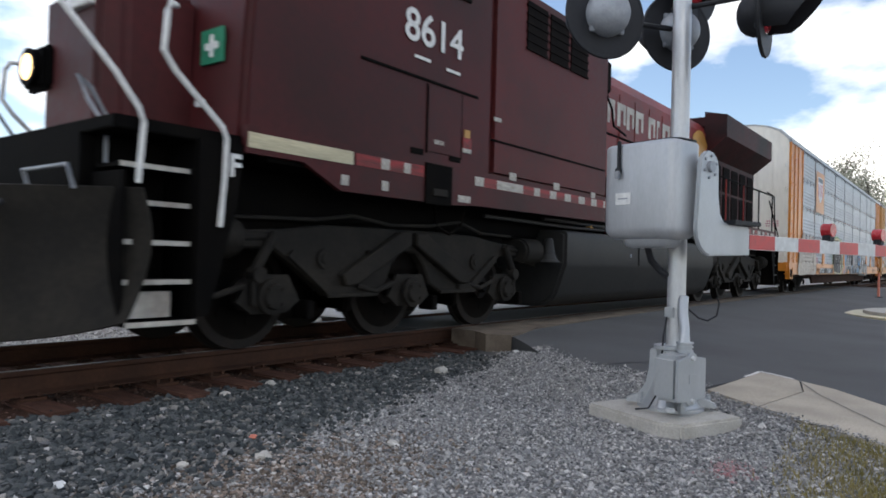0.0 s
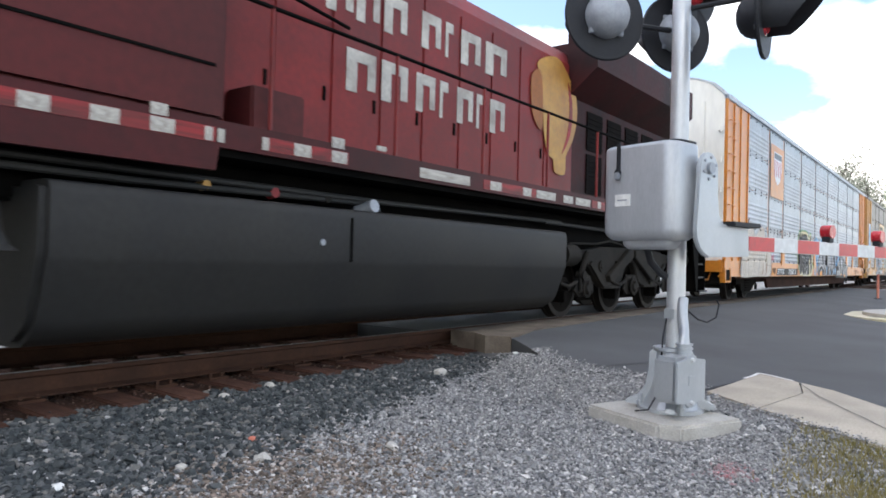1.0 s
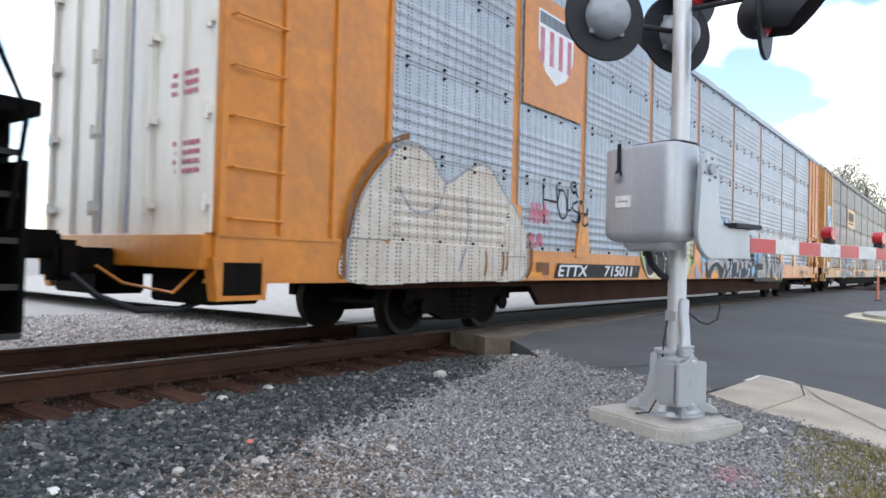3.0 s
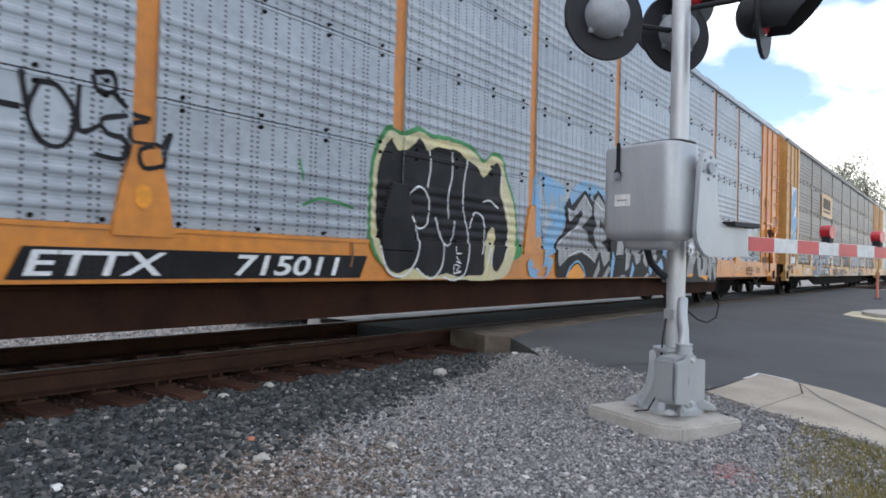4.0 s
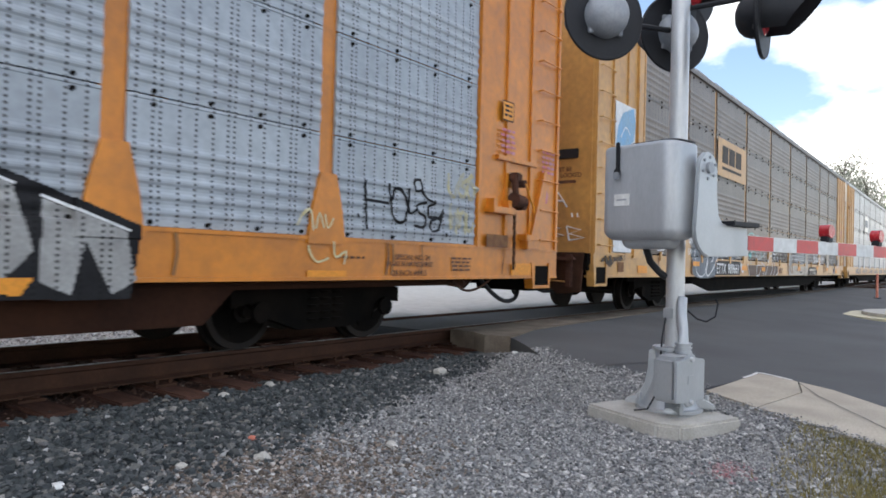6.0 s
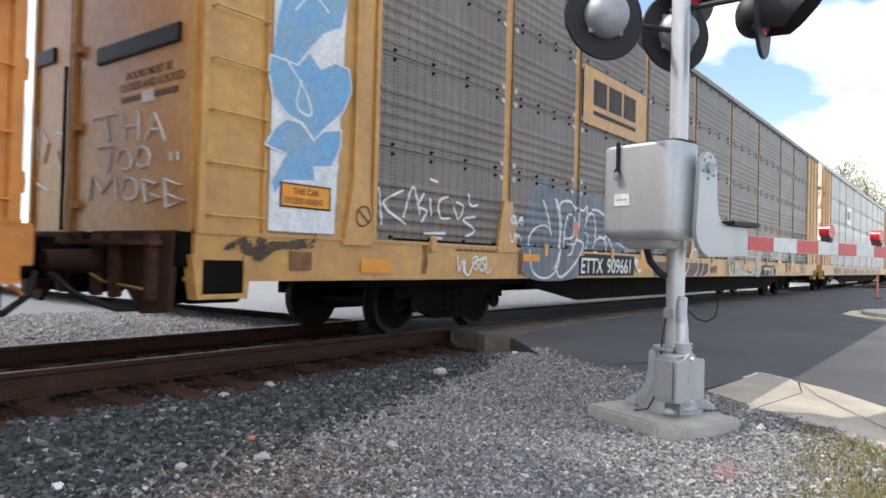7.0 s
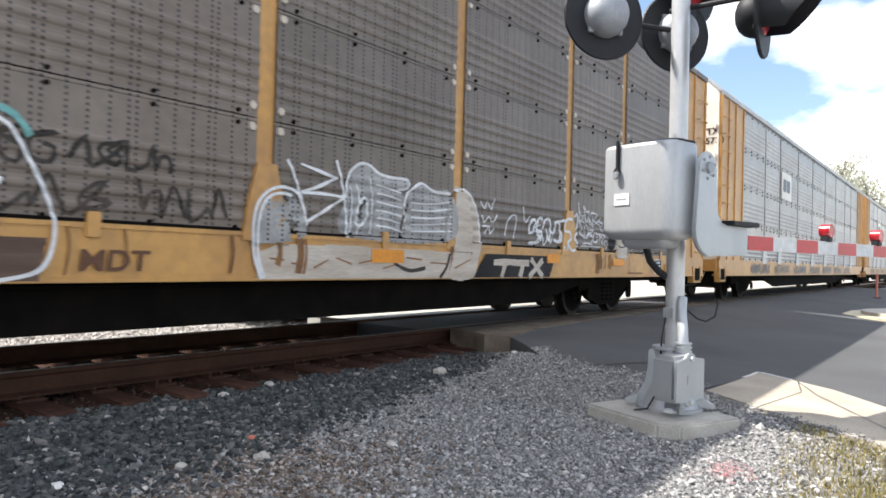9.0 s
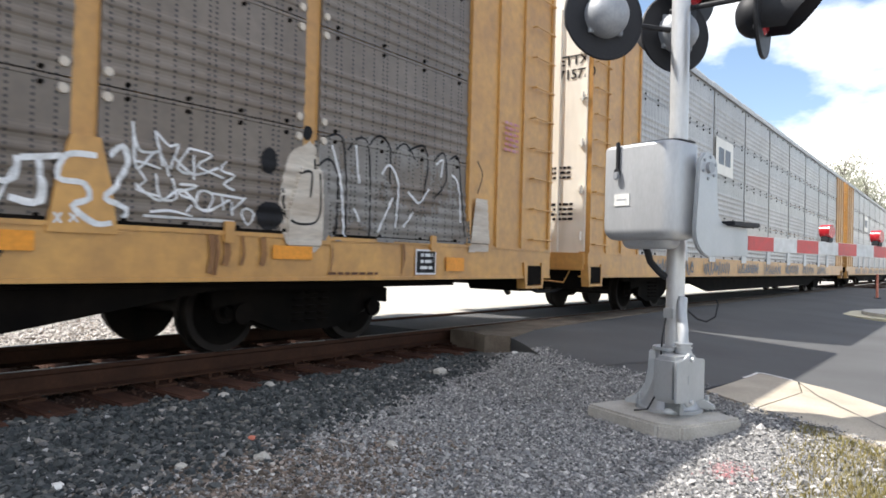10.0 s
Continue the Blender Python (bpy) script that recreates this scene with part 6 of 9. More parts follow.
def piece_round(c):
    """Outlined round letters with teal edges."""
    fills(c, "graffiti_fill", "p_sillbrown", [[(9.66, 0.89), (10.56, 0.89), (13.3, 0.88), (13.26, 0.6), (11.15, 0.6), (9.81, 0.6)]], 0.0, "brown streaked painted sill", False, False)
    strokes(c, "graffiti_outline", "p_teal", [[(9.52, 1.46), (9.64, 1.63), (9.91, 1.75), (10.22, 1.77), (10.33, 1.75)]], 0.05, 0.003, "teal spray edge")
    strokes(c, "graffiti_outline", "p_teal", [[(10.48, 1.62), (10.69, 1.73), (11.11, 1.69), (11.43, 1.66), (11.64, 1.62)]], 0.05, 0.003, "teal spray edge")
    strokes(c, "graffiti_outline", "p_teal", [[(12.43, 1.63), (12.69, 1.71), (13.05, 1.69), (13.19, 1.54)]], 0.05, 0.003, "teal spray edge")
    strokes(c, "graffiti_outline", "p_teal", [[(10.29, 1.25), (10.44, 1.28), (10.58, 1.13)]], 0.05, 0.003, "teal spray edge")
    strokes(c, "graffiti_outline", "p_teal", [[(11.85, 1.71), (12.01, 1.37)]], 0.05, 0.003, "teal spray edge")
    strokes(c, "graffiti_outline", "p_teal", [[(11.25, 1.33), (11.31, 1.11)]], 0.05, 0.003, "teal spray edge")
    fills(c, "graffiti_accent", "p_teal", [[(9.82, 1.21), (10.1, 1.24), (10.05, 1.1), (9.96, 1.02), (9.98, 0.89), (9.92, 0.9), (9.93, 1.04), (9.84, 1.13)]], 0.004, "teal drip", True, False)
    strokes(c, "graffiti_outline", "p_white", [[(9.91, 1.76), (9.96, 1.59), (10.06, 1.43), (10.15, 1.19)]], 0.034, 0.005, "white outline stroke")
    strokes(c, "graffiti_outline", "p_white", [[(9.55, 1.23), (9.68, 1.34), (9.9, 1.39), (10.06, 1.33), (10.13, 1.22)]], 0.034, 0.005, "white outline stroke")
    strokes(c, "graffiti_outline", "p_white", [[(9.53, 1.43), (9.55, 1.14), (9.63, 0.86), (9.81, 0.6)]], 0.034, 0.005, "white outline stroke")
    strokes(c, "graffiti_outline", "p_white", [[(10.32, 1.76), (10.48, 1.54), (10.59, 1.26), (10.64, 0.93), (10.57, 0.64)]], 0.034, 0.005, "white outline stroke")
    strokes(c, "graffiti_outline", "p_white", [[(10.53, 1.56), (10.7, 1.69), (10.96, 1.7), (11.14, 1.57), (11.2, 1.3), (11.19, 0.99), (11.05, 0.73), (10.85, 0.6), (10.52, 0.6)]], 0.034, 0.005, "white outline stroke")
    strokes(c, "graffiti_outline", "p_white", [[(10.8, 1.06), (10.78, 1.23), (10.83, 1.38), (11, 1.43), (11.09, 1.3), (11.01, 1.12), (10.81, 1.04)]], 0.034, 0.005, "white outline stroke")
    strokes(c, "graffiti_outline", "p_white", [[(10.8, 1.06), (11.13, 1.08), (11.36, 1.04)]], 0.034, 0.005, "white outline stroke")
    strokes(c, "graffiti_outline", "p_white", [[(10.96, 0.88), (10.78, 0.91), (10.79, 1.02)]], 0.034, 0.005, "white outline stroke")
    strokes(c, "graffiti_outline", "p_white", [[(11.14, 1.63), (11.37, 1.63), (11.64, 1.59)]], 0.034, 0.005, "white outline stroke")
    strokes(c, "graffiti_outline", "p_white", [[(11.6, 0.92), (11.57, 1.29), (11.64, 1.52), (11.89, 1.62), (12.07, 1.52), (12.02, 1.22), (11.95, 0.97)]], 0.034, 0.005, "white outline stroke")
    strokes(c, "graffiti_outline", "p_white", [[(11.45, 1.16), (11.65, 1.24)]], 0.034, 0.005, "white outline stroke")
    strokes(c, "graffiti_outline", "p_white", [[(12.02, 1.07), (12.17, 1.18), (12.41, 1.17), (12.54, 1.05), (12.51, 0.74), (12.28, 0.6)]], 0.034, 0.005, "white outline stroke")
    strokes(c, "graffiti_outline", "p_white", [[(12.07, 1.66), (12.27, 1.59), (12.44, 1.58)]], 0.034, 0.005, "white outline stroke")
    strokes(c, "graffiti_outline", "p_white", [[(12.44, 1.47), (12.65, 1.59), (13, 1.63), (13.18, 1.4), (13.34, 1.02), (13.28, 0.69), (13, 0.6)]], 0.034, 0.005, "white outline stroke")
    strokes(c, "graffiti_outline", "p_white", [[(12.66, 1.36), (12.83, 1.31), (12.66, 1.23), (13.02, 1.25), (12.84, 1.11), (12.98, 1.09)]], 0.034, 0.005, "white outline stroke")
    strokes(c, "graffiti_outline", "p_white", [[(12.78, 1), (12.9, 0.79), (12.69, 0.6)]], 0.034, 0.005, "white outline stroke")
    strokes(c, "graffiti_outline", "p_white", [[(11.95, 0.97), (11.82, 0.73), (11.61, 0.6)]], 0.034, 0.005, "white outline stroke")
    strokes(c, "graffiti_outline", "p_white", [[(11.2, 0.97), (11.57, 0.82), (11.34, 0.6)]], 0.034, 0.005, "white outline stroke")


def piece_striped(c):
    """White-grey striped letters over post, panels and sill."""
    fills(c, "graffiti_fill", "p_bonewash", [[(15, 0.6), (14.96, 0.82), (15.22, 0.91), (16.07, 0.92), (17.72, 0.9), (18.33, 0.88), (18.2, 0.6)]], 0.0, "whitish painted sill", False, False)
    fills(c, "graffiti_fill", "p_chalk", [[(14.96, 0.91), (14.95, 1.07), (15.02, 1.27), (15.17, 1.37), (15.36, 1.36), (15.48, 1.24), (15.52, 0.99)]], 0.001, "chalky grey rounded shape", True, True)
    fills(c, "graffiti_fill", "p_chalk", [[(16.06, 1.02), (16.04, 1.39), (16.06, 1.6), (16.21, 1.74), (16.36, 1.75), (16.51, 1.68), (16.7, 1.66), (16.97, 1.66), (16.96, 1.57), (16.81, 1.54), (16.91, 1.47), (17.1, 1.61), (17.23, 1.65), (17.41, 1.58), (17.73, 1.58), (17.73, 1.04)]], 0.001, "chalky grey letters", True, False)
    fills(c, "graffiti_fill", "p_bonewash", [[(17.82, 1.62), (18.01, 1.66), (18.19, 1.55), (18.31, 1.35), (18.37, 1.02), (18.33, 0.87), (18.2, 0.6), (17.73, 0.6), (17.8, 0.91)]], 0.001, "whitish rounded shape", True, False)
    strokes(c, "graffiti_outline", "p_white", [[(15.04, 0.6), (14.96, 0.79), (14.93, 1.06), (14.99, 1.28), (15.16, 1.4), (15.39, 1.4), (15.5, 1.27), (15.55, 1.09)]], 0.034, 0.004, "white outline stroke")
    strokes(c, "graffiti_outline", "p_white", [[(15.07, 0.61), (15, 0.79), (14.98, 1.04), (15.04, 1.26), (15.17, 1.35), (15.36, 1.35)]], 0.034, 0.004, "white outline stroke")
    strokes(c, "graffiti_outline", "p_white", [[(15.31, 1.67), (15.38, 1.55), (15.46, 1.37), (15.52, 1.19)]], 0.034, 0.004, "white outline stroke")
    strokes(c, "graffiti_outline", "p_white", [[(15.47, 1.65), (15.67, 1.61), (15.9, 1.56)]], 0.034, 0.004, "white outline stroke")
    strokes(c, "graffiti_outline", "p_white", [[(15.48, 1.39), (15.67, 1.46), (15.92, 1.57)]], 0.034, 0.004, "white outline stroke")
    strokes(c, "graffiti_outline", "p_white", [[(15.49, 1.39), (15.75, 1.4), (16.03, 1.39)]], 0.034, 0.004, "white outline stroke")
    strokes(c, "graffiti_outline", "p_white", [[(15.56, 1.13), (15.76, 1.24), (16.02, 1.39)]], 0.034, 0.004, "white outline stroke")
    strokes(c, "graffiti_outline", "p_white", [[(15.91, 1.74), (15.98, 1.53), (16.04, 1.25), (16.06, 1)]], 0.034, 0.004, "white outline stroke")
    strokes(c, "graffiti_outline", "p_white", [[(16.04, 1.39), (16.06, 1.6), (16.21, 1.74), (16.36, 1.75), (16.51, 1.68), (16.7, 1.66), (16.97, 1.66), (16.96, 1.57), (16.81, 1.54)]], 0.034, 0.004, "white outline stroke")
    strokes(c, "graffiti_outline", "p_white", [[(16.92, 1.2), (16.93, 1.47), (17.1, 1.61), (17.23, 1.65), (17.41, 1.58), (17.73, 1.58)]], 0.034, 0.004, "white outline stroke")
    strokes(c, "graffiti_outline", "p_white", [[(17.82, 1.62), (18.01, 1.66), (18.19, 1.55), (18.31, 1.35), (18.37, 1.02)]], 0.034, 0.004, "white outline stroke")
    strokes(c, "graffiti_outline", "p_white", [[(16.19, 1.13), (16.2, 1.3), (16.31, 1.41), (16.34, 1.24), (16.27, 1.14), (16.19, 1.13)]], 0.034, 0.004, "white outline stroke")
    strokes(c, "graffiti_hatching", "p_white", [[(17.02, 1.42), (17.36, 1.43), (17.71, 1.48)]], 0.02, 0.0045, "white hatching line")
    strokes(c, "graffiti_hatching", "p_white", [[(17.02, 1.34), (17.36, 1.35), (17.71, 1.4)]], 0.02, 0.0045, "white hatching line")
    strokes(c, "graffiti_hatching", "p_white", [[(17.03, 1.26), (17.37, 1.27), (17.72, 1.31)]], 0.02, 0.0045, "white hatching line")
    strokes(c, "graffiti_hatching", "p_white", [[(17.03, 1.18), (17.37, 1.2), (17.72, 1.23)]], 0.02, 0.0045, "white hatching line")
    strokes(c, "graffiti_hatching", "p_white", [[(17.03, 1.11), (17.37, 1.12), (17.72, 1.14)]], 0.02, 0.0045, "white hatching line")
    strokes(c, "graffiti_hatching", "p_white", [[(16.46, 1.56), (16.66, 1.54), (16.86, 1.51)]], 0.02, 0.0045, "white hatching line")
    strokes(c, "graffiti_hatching", "p_white", [[(16.47, 1.47), (16.66, 1.46), (16.86, 1.43)]], 0.02, 0.0045, "white hatching line")
    strokes(c, "graffiti_hatching", "p_white", [[(16.47, 1.39), (16.66, 1.37), (16.87, 1.35)]], 0.02, 0.0045, "white hatching line")
    strokes(c, "graffiti_hatching", "p_white", [[(16.47, 1.3), (16.67, 1.29), (16.87, 1.26)]], 0.02, 0.0045, "white hatching line")
    strokes(c, "graffiti_hatching", "p_white", [[(16.48, 1.22), (16.67, 1.21), (16.87, 1.18)]], 0.02, 0.0045, "white hatching line")
    strokes(c, "graffiti_hatching", "p_white", [[(16.48, 1.14), (16.67, 1.13), (16.88, 1.09)]], 0.02, 0.0045, "white hatching line")
    strokes(c, "graffiti_hatching", "p_white", [[(16.09, 1.51), (16.12, 1.37), (16.1, 1.04)]], 0.02, 0.0045, "white hatching line")
    strokes(c, "graffiti_hatching", "p_white", [[(16.18, 1.54), (16.22, 1.38), (16.2, 1.04)]], 0.02, 0.0045, "white hatching line")
    strokes(c, "graffiti_hatching", "p_white", [[(16.37, 1.61), (16.41, 1.4), (16.39, 1.05)]], 0.02, 0.0045, "white hatching line")
    strokes(c, "graffiti_hatching", "p_dark", [[(16.21, 1.15), (16.25, 1.32), (16.32, 1.39)]], 0.045, 0.0048, "dark inner stroke")
    strokes(c, "graffiti_hatching", "p_dark", [[(16.85, 1.04), (16.88, 1.2), (16.97, 1.41)]], 0.045, 0.0048, "dark inner stroke")
    strokes(c, "graffiti_hatching", "p_dark", [[(17.54, 0.6), (17.66, 0.72), (17.72, 0.88)]], 0.045, 0.0048, "dark inner stroke")
    strokes(c, "graffiti_hatching", "p_dark", [[(16.74, 0.76), (17, 0.68), (17.27, 0.71)]], 0.045, 0.0048, "dark inner stroke")
    strokes(c, "graffiti_hatching", "p_stain", [[(15.12, 0.78), (15.28, 0.77)]], 0.02, 0.002, "brown streak")
    strokes(c, "graffiti_hatching", "p_stain", [[(15.36, 0.74), (15.53, 0.73)]], 0.02, 0.002, "brown streak")
    strokes(c, "graffiti_hatching", "p_stain", [[(15.63, 0.7), (15.81, 0.78)]], 0.02, 0.002, "brown streak")
    strokes(c, "graffiti_hatching", "p_stain", [[(15.91, 0.8), (16.12, 0.74)]], 0.02, 0.002, "brown streak")
    strokes(c, "graffiti_hatching", "p_stain", [[(16.22, 0.75), (16.45, 0.79)]], 0.02, 0.002, "brown streak")
    strokes(c, "graffiti_hatching", "p_stain", [[(16.57, 0.7), (16.81, 0.75)]], 0.02, 0.002, "brown streak")
    strokes(c, "graffiti_hatching", "p_stain", [[(16.94, 0.82), (17.21, 0.8)]], 0.02, 0.002, "brown streak")
    strokes(c, "graffiti_hatching", "p_stain", [[(17.36, 0.77), (17.66, 0.76)]], 0.02, 0.002, "brown streak")
    strokes(c, "graffiti_hatching", "p_stain", [[(17.82, 0.71), (18.15, 0.82)]], 0.02, 0.002, "brown streak")
    fills(c, "graffiti_fill", "p_black", [[(18.22, 0.6), (18.48, 0.9), (20.29, 0.89), (20.14, 0.6)]], 0.001, "black painted block", False, False)
    strokes(c, "tag", "p_bonewash", [[(18.66, 0.79), (19.18, 0.8)]], 0.1, 0.004, "broad bone-white stroke")
    strokes(c, "tag", "p_bonewash", [[(18.94, 0.8), (18.85, 0.6)]], 0.1, 0.004, "broad bone-white stroke")
    strokes(c, "tag", "p_bonewash", [[(19.08, 0.79), (19.54, 0.79)]], 0.1, 0.004, "broad bone-white stroke")
    strokes(c, "tag", "p_bonewash", [[(19.39, 0.79), (19.31, 0.6)]], 0.1, 0.004, "broad bone-white stroke")
    strokes(c, "tag", "p_bonewash", [[(19.59, 0.85), (19.93, 0.6)]], 0.1, 0.004, "broad bone-white stroke")
    strokes(c, "tag", "p_bonewash", [[(19.92, 0.84), (19.55, 0.6)]], 0.1, 0.004, "broad bone-white stroke")
    strokes(c, "tag", "p_white", [[(18.37, 1.55), (18.45, 1.46), (18.52, 1.56), (18.6, 1.46), (18.68, 1.6)]], 0.024, 0.001, "small white scrawl")
    strokes(c, "tag", "p_white", [[(18.4, 1.38), (18.46, 1.29), (18.55, 1.37), (18.65, 1.3), (18.76, 1.41)]], 0.024, 0.001, "small white scrawl")
    strokes(c, "tag", "p_white", [[(18.41, 1.24), (18.54, 1.24), (18.46, 1.14)]], 0.024, 0.001, "small white scrawl")
    strokes(c, "tag", "p_white", [[(18.57, 1.26), (18.59, 1.15), (18.69, 1.23)]], 0.024, 0.001, "small white scrawl")
    strokes(c, "tag", "p_white", [[(18.94, 1.14), (19.01, 1.35), (19.22, 1.42), (19.15, 1.1)]], 0.024, 0.001, "small white scrawl")
    strokes(c, "tag", "p_white", [[(19.4, 1.56), (19.45, 1.35), (19.59, 1.45)]], 0.024, 0.001, "small white scrawl")
    strokes(c, "tag", "p_white", [[(19.88, 1.34), (19.67, 1.26), (19.87, 1.19), (19.65, 1.04)]], 0.024, 0.001, "small white scrawl")
    strokes(c, "tag", "p_white", [[(19.94, 1.19), (19.99, 1.05), (20.11, 1.2)]], 0.024, 0.001, "small white scrawl")
    strokes(c, "tag", "p_white", [[(20.14, 1.32), (20.18, 1.08), (20.29, 1.33)]], 0.024, 0.001, "small white scrawl")
    strokes(c, "tag", "p_white", [[(21.08, 1.65), (21.11, 1.42), (21.27, 1.57), (21.37, 1.39)]], 0.024, 0.001, "small white scrawl")
    strokes(c, "tag", "p_white", [[(21.4, 1.55), (21.57, 1.43), (21.8, 1.51)]], 0.024, 0.001, "small white scrawl")
    strokes(c, "tag", "p_white", [[(21.1, 1.31), (21.29, 1.2), (21.48, 1.3), (21.68, 1.15), (21.91, 1.26)]], 0.024, 0.001, "small white scrawl")
    strokes(c, "tag", "p_white", [[(21.17, 1.08), (21.96, 1.08)]], 0.024, 0.001, "small white scrawl")


def piece_last(c):
    """Broad white tag, grey arched letters and black blots near the rear."""
    strokes(c, "tag", "p_white", [[(19.74, 1.4), (19.65, 1.39), (19.57, 1.31), (19.56, 1.21), (19.68, 1.23)]], 0.05, 0.001, "broad white stroke")
    strokes(c, "tag", "p_white", [[(19.68, 1.25), (19.75, 1.37), (19.79, 1.2), (19.9, 1.17), (19.9, 1.24), (19.78, 1.26), (19.81, 1.4), (19.89, 1.44), (19.94, 1.4)]], 0.05, 0.001, "broad white stroke")
    strokes(c, "tag", "p_white", [[(19.55, 1.07), (19.82, 1.09), (19.9, 1.17)]], 0.05, 0.001, "broad white stroke")
    strokes(c, "tag", "p_white", [[(19.94, 1.28), (20.01, 1.41), (20.15, 1.42), (20.17, 1.24), (20.13, 1.12), (20.04, 1.29)]], 0.05, 0.001, "broad white stroke")
    strokes(c, "tag", "p_white", [[(20.16, 1.39), (20.19, 1.24), (20.3, 1.27), (20.31, 1.41)]], 0.05, 0.001, "broad white stroke")
    strokes(c, "tag", "p_white", [[(20.33, 1.4), (20.57, 1.44)]], 0.05, 0.001, "broad white stroke")
    strokes(c, "tag", "p_white", [[(20.44, 1.41), (20.45, 1.13), (20.27, 1.14)]], 0.05, 0.001, "broad white stroke")
    strokes(c, "tag", "p_white", [[(20.8, 1.47), (20.6, 1.45), (20.55, 1.29), (20.72, 1.27), (20.76, 1.17), (20.65, 1.11), (20.8, 1), (20.92, 1.01)]], 0.05, 0.001, "broad white stroke")
    strokes(c, "tag", "p_white", [[(20.9, 1.48), (21, 1.57), (21.04, 1.45), (20.95, 1.28), (20.87, 1.18), (21.04, 1.12), (21.02, 1.05)]], 0.05, 0.001, "broad white stroke")
    strokes(c, "tag", "p_white", [[(20.53, 1.06), (20.58, 0.99)]], 0.018, 0.001, "small white cross stroke")
    strokes(c, "tag", "p_white", [[(20.58, 1.06), (20.53, 0.99)]], 0.018, 0.001, "small white cross stroke")
    strokes(c, "tag", "p_white", [[(20.63, 1.06), (20.69, 1)]], 0.018, 0.001, "small white cross stroke")
    strokes(c, "tag", "p_white", [[(20.69, 1.07), (20.63, 1)]], 0.018, 0.001, "small white cross stroke")
    fills(c, "graffiti_fill", "p_haze", [[(22.89, 0.96), (22.84, 1.89), (23.07, 1.98), (23.32, 1.99), (23.58, 2.05), (23.81, 2.03), (24.06, 2.07), (24.32, 2.03), (24.51, 1.98), (24.84, 2.05), (25.09, 1.99), (25.24, 1.44), (25.31, 1.01)]], 0.0, "thin grey graffiti letters", False, True)
    fills(c, "graffiti_fill", "p_bonewash", [[(22.53, 1.72), (22.7, 1.82), (22.86, 1.82), (22.9, 0.92), (22.51, 0.91), (22.43, 1.33)]], 0.001, "bone-white patch over the post", True, False)
    fills(c, "graffiti_fill", "p_bonewash", [[(25.4, 1.57), (25.65, 1.57), (25.73, 0.93), (25.29, 0.91)]], 0.001, "bone-white patch", False, False)
    strokes(c, "graffiti_outline", "p_black", [[(22.88, 1.88), (23.04, 1.98), (23.18, 1.95), (23.23, 1.63), (23.24, 1.01)]], 0.026, 0.003, "black outline stroke")
    strokes(c, "graffiti_outline", "p_black", [[(23.25, 1.86), (23.39, 2), (23.55, 1.9), (23.58, 1.03)]], 0.026, 0.003, "black outline stroke")
    strokes(c, "graffiti_outline", "p_black", [[(23.54, 1.95), (23.69, 2.07), (23.86, 1.97), (23.87, 1.59)]], 0.026, 0.003, "black outline stroke")
    strokes(c, "graffiti_outline", "p_black", [[(23.9, 1.92), (24.1, 2.05), (24.28, 1.9)]], 0.026, 0.003, "black outline stroke")
    strokes(c, "graffiti_outline", "p_black", [[(24.15, 1.98), (24.41, 2.07), (24.51, 1.87), (24.43, 1.54)]], 0.026, 0.003, "black outline stroke")
    strokes(c, "graffiti_outline", "p_black", [[(24.6, 1.93), (24.79, 2.04), (24.85, 1.74), (24.62, 1.5)]], 0.026, 0.003, "black outline stroke")
    strokes(c, "graffiti_outline", "p_black", [[(24.89, 1.97), (25.07, 2.02), (25.16, 1.55), (25.23, 1.09)]], 0.026, 0.003, "black outline stroke")
    strokes(c, "graffiti_outline", "p_black", [[(22.87, 1.66), (23.01, 1.74), (23.12, 1.57), (23.11, 1.01)]], 0.026, 0.003, "black outline stroke")
    strokes(c, "graffiti_outline", "p_black", [[(22.46, 1.41), (22.5, 1.16), (22.68, 1.1), (22.87, 1.2), (22.85, 1.72)]], 0.026, 0.003, "black outline stroke")
    strokes(c, "graffiti_outline", "p_black", [[(22.63, 1.56), (22.76, 1.58), (22.75, 1.35)]], 0.026, 0.003, "black outline stroke")
    strokes(c, "graffiti_outline", "p_black", [[(25.4, 2.03), (25.52, 1.87), (25.42, 1.63)]], 0.026, 0.003, "black outline stroke")
    strokes(c, "graffiti_highlight", "p_white", [[(23.04, 1.88), (23.16, 1.53), (23.22, 1.01)]], 0.03, 0.0045, "white highlight")
    strokes(c, "graffiti_highlight", "p_white", [[(23.35, 1.3), (23.43, 1.17)]], 0.03, 0.0045, "white highlight")
    strokes(c, "graffiti_highlight", "p_white", [[(23.7, 1.08), (23.92, 1.45)]], 0.03, 0.0045, "white highlight")
    strokes(c, "graffiti_highlight", "p_white", [[(23.75, 1.68), (23.86, 1.79), (24, 1.61), (23.97, 1.14)]], 0.03, 0.0045, "white highlight")
    strokes(c, "graffiti_highlight", "p_white", [[(24.17, 1.54), (24.35, 1.43), (24.52, 1.6)]], 0.03, 0.0045, "white highlight")
    strokes(c, "graffiti_highlight", "p_white", [[(24.1, 1.15), (24.26, 1.32)]], 0.03, 0.0045, "white highlight")
    strokes(c, "graffiti_highlight", "p_white", [[(24.65, 1.89), (24.77, 1.96), (24.75, 1.76)]], 0.03, 0.0045, "white highlight")
    strokes(c, "graffiti_highlight", "p_white", [[(24.95, 1.81), (25.08, 1.71), (25.14, 1.26)]], 0.03, 0.0045, "white highlight")
    strokes(c, "graffiti_highlight", "p_white", [[(23.36, 1.93), (23.41, 1.55)]], 0.03, 0.0045, "white highlight")
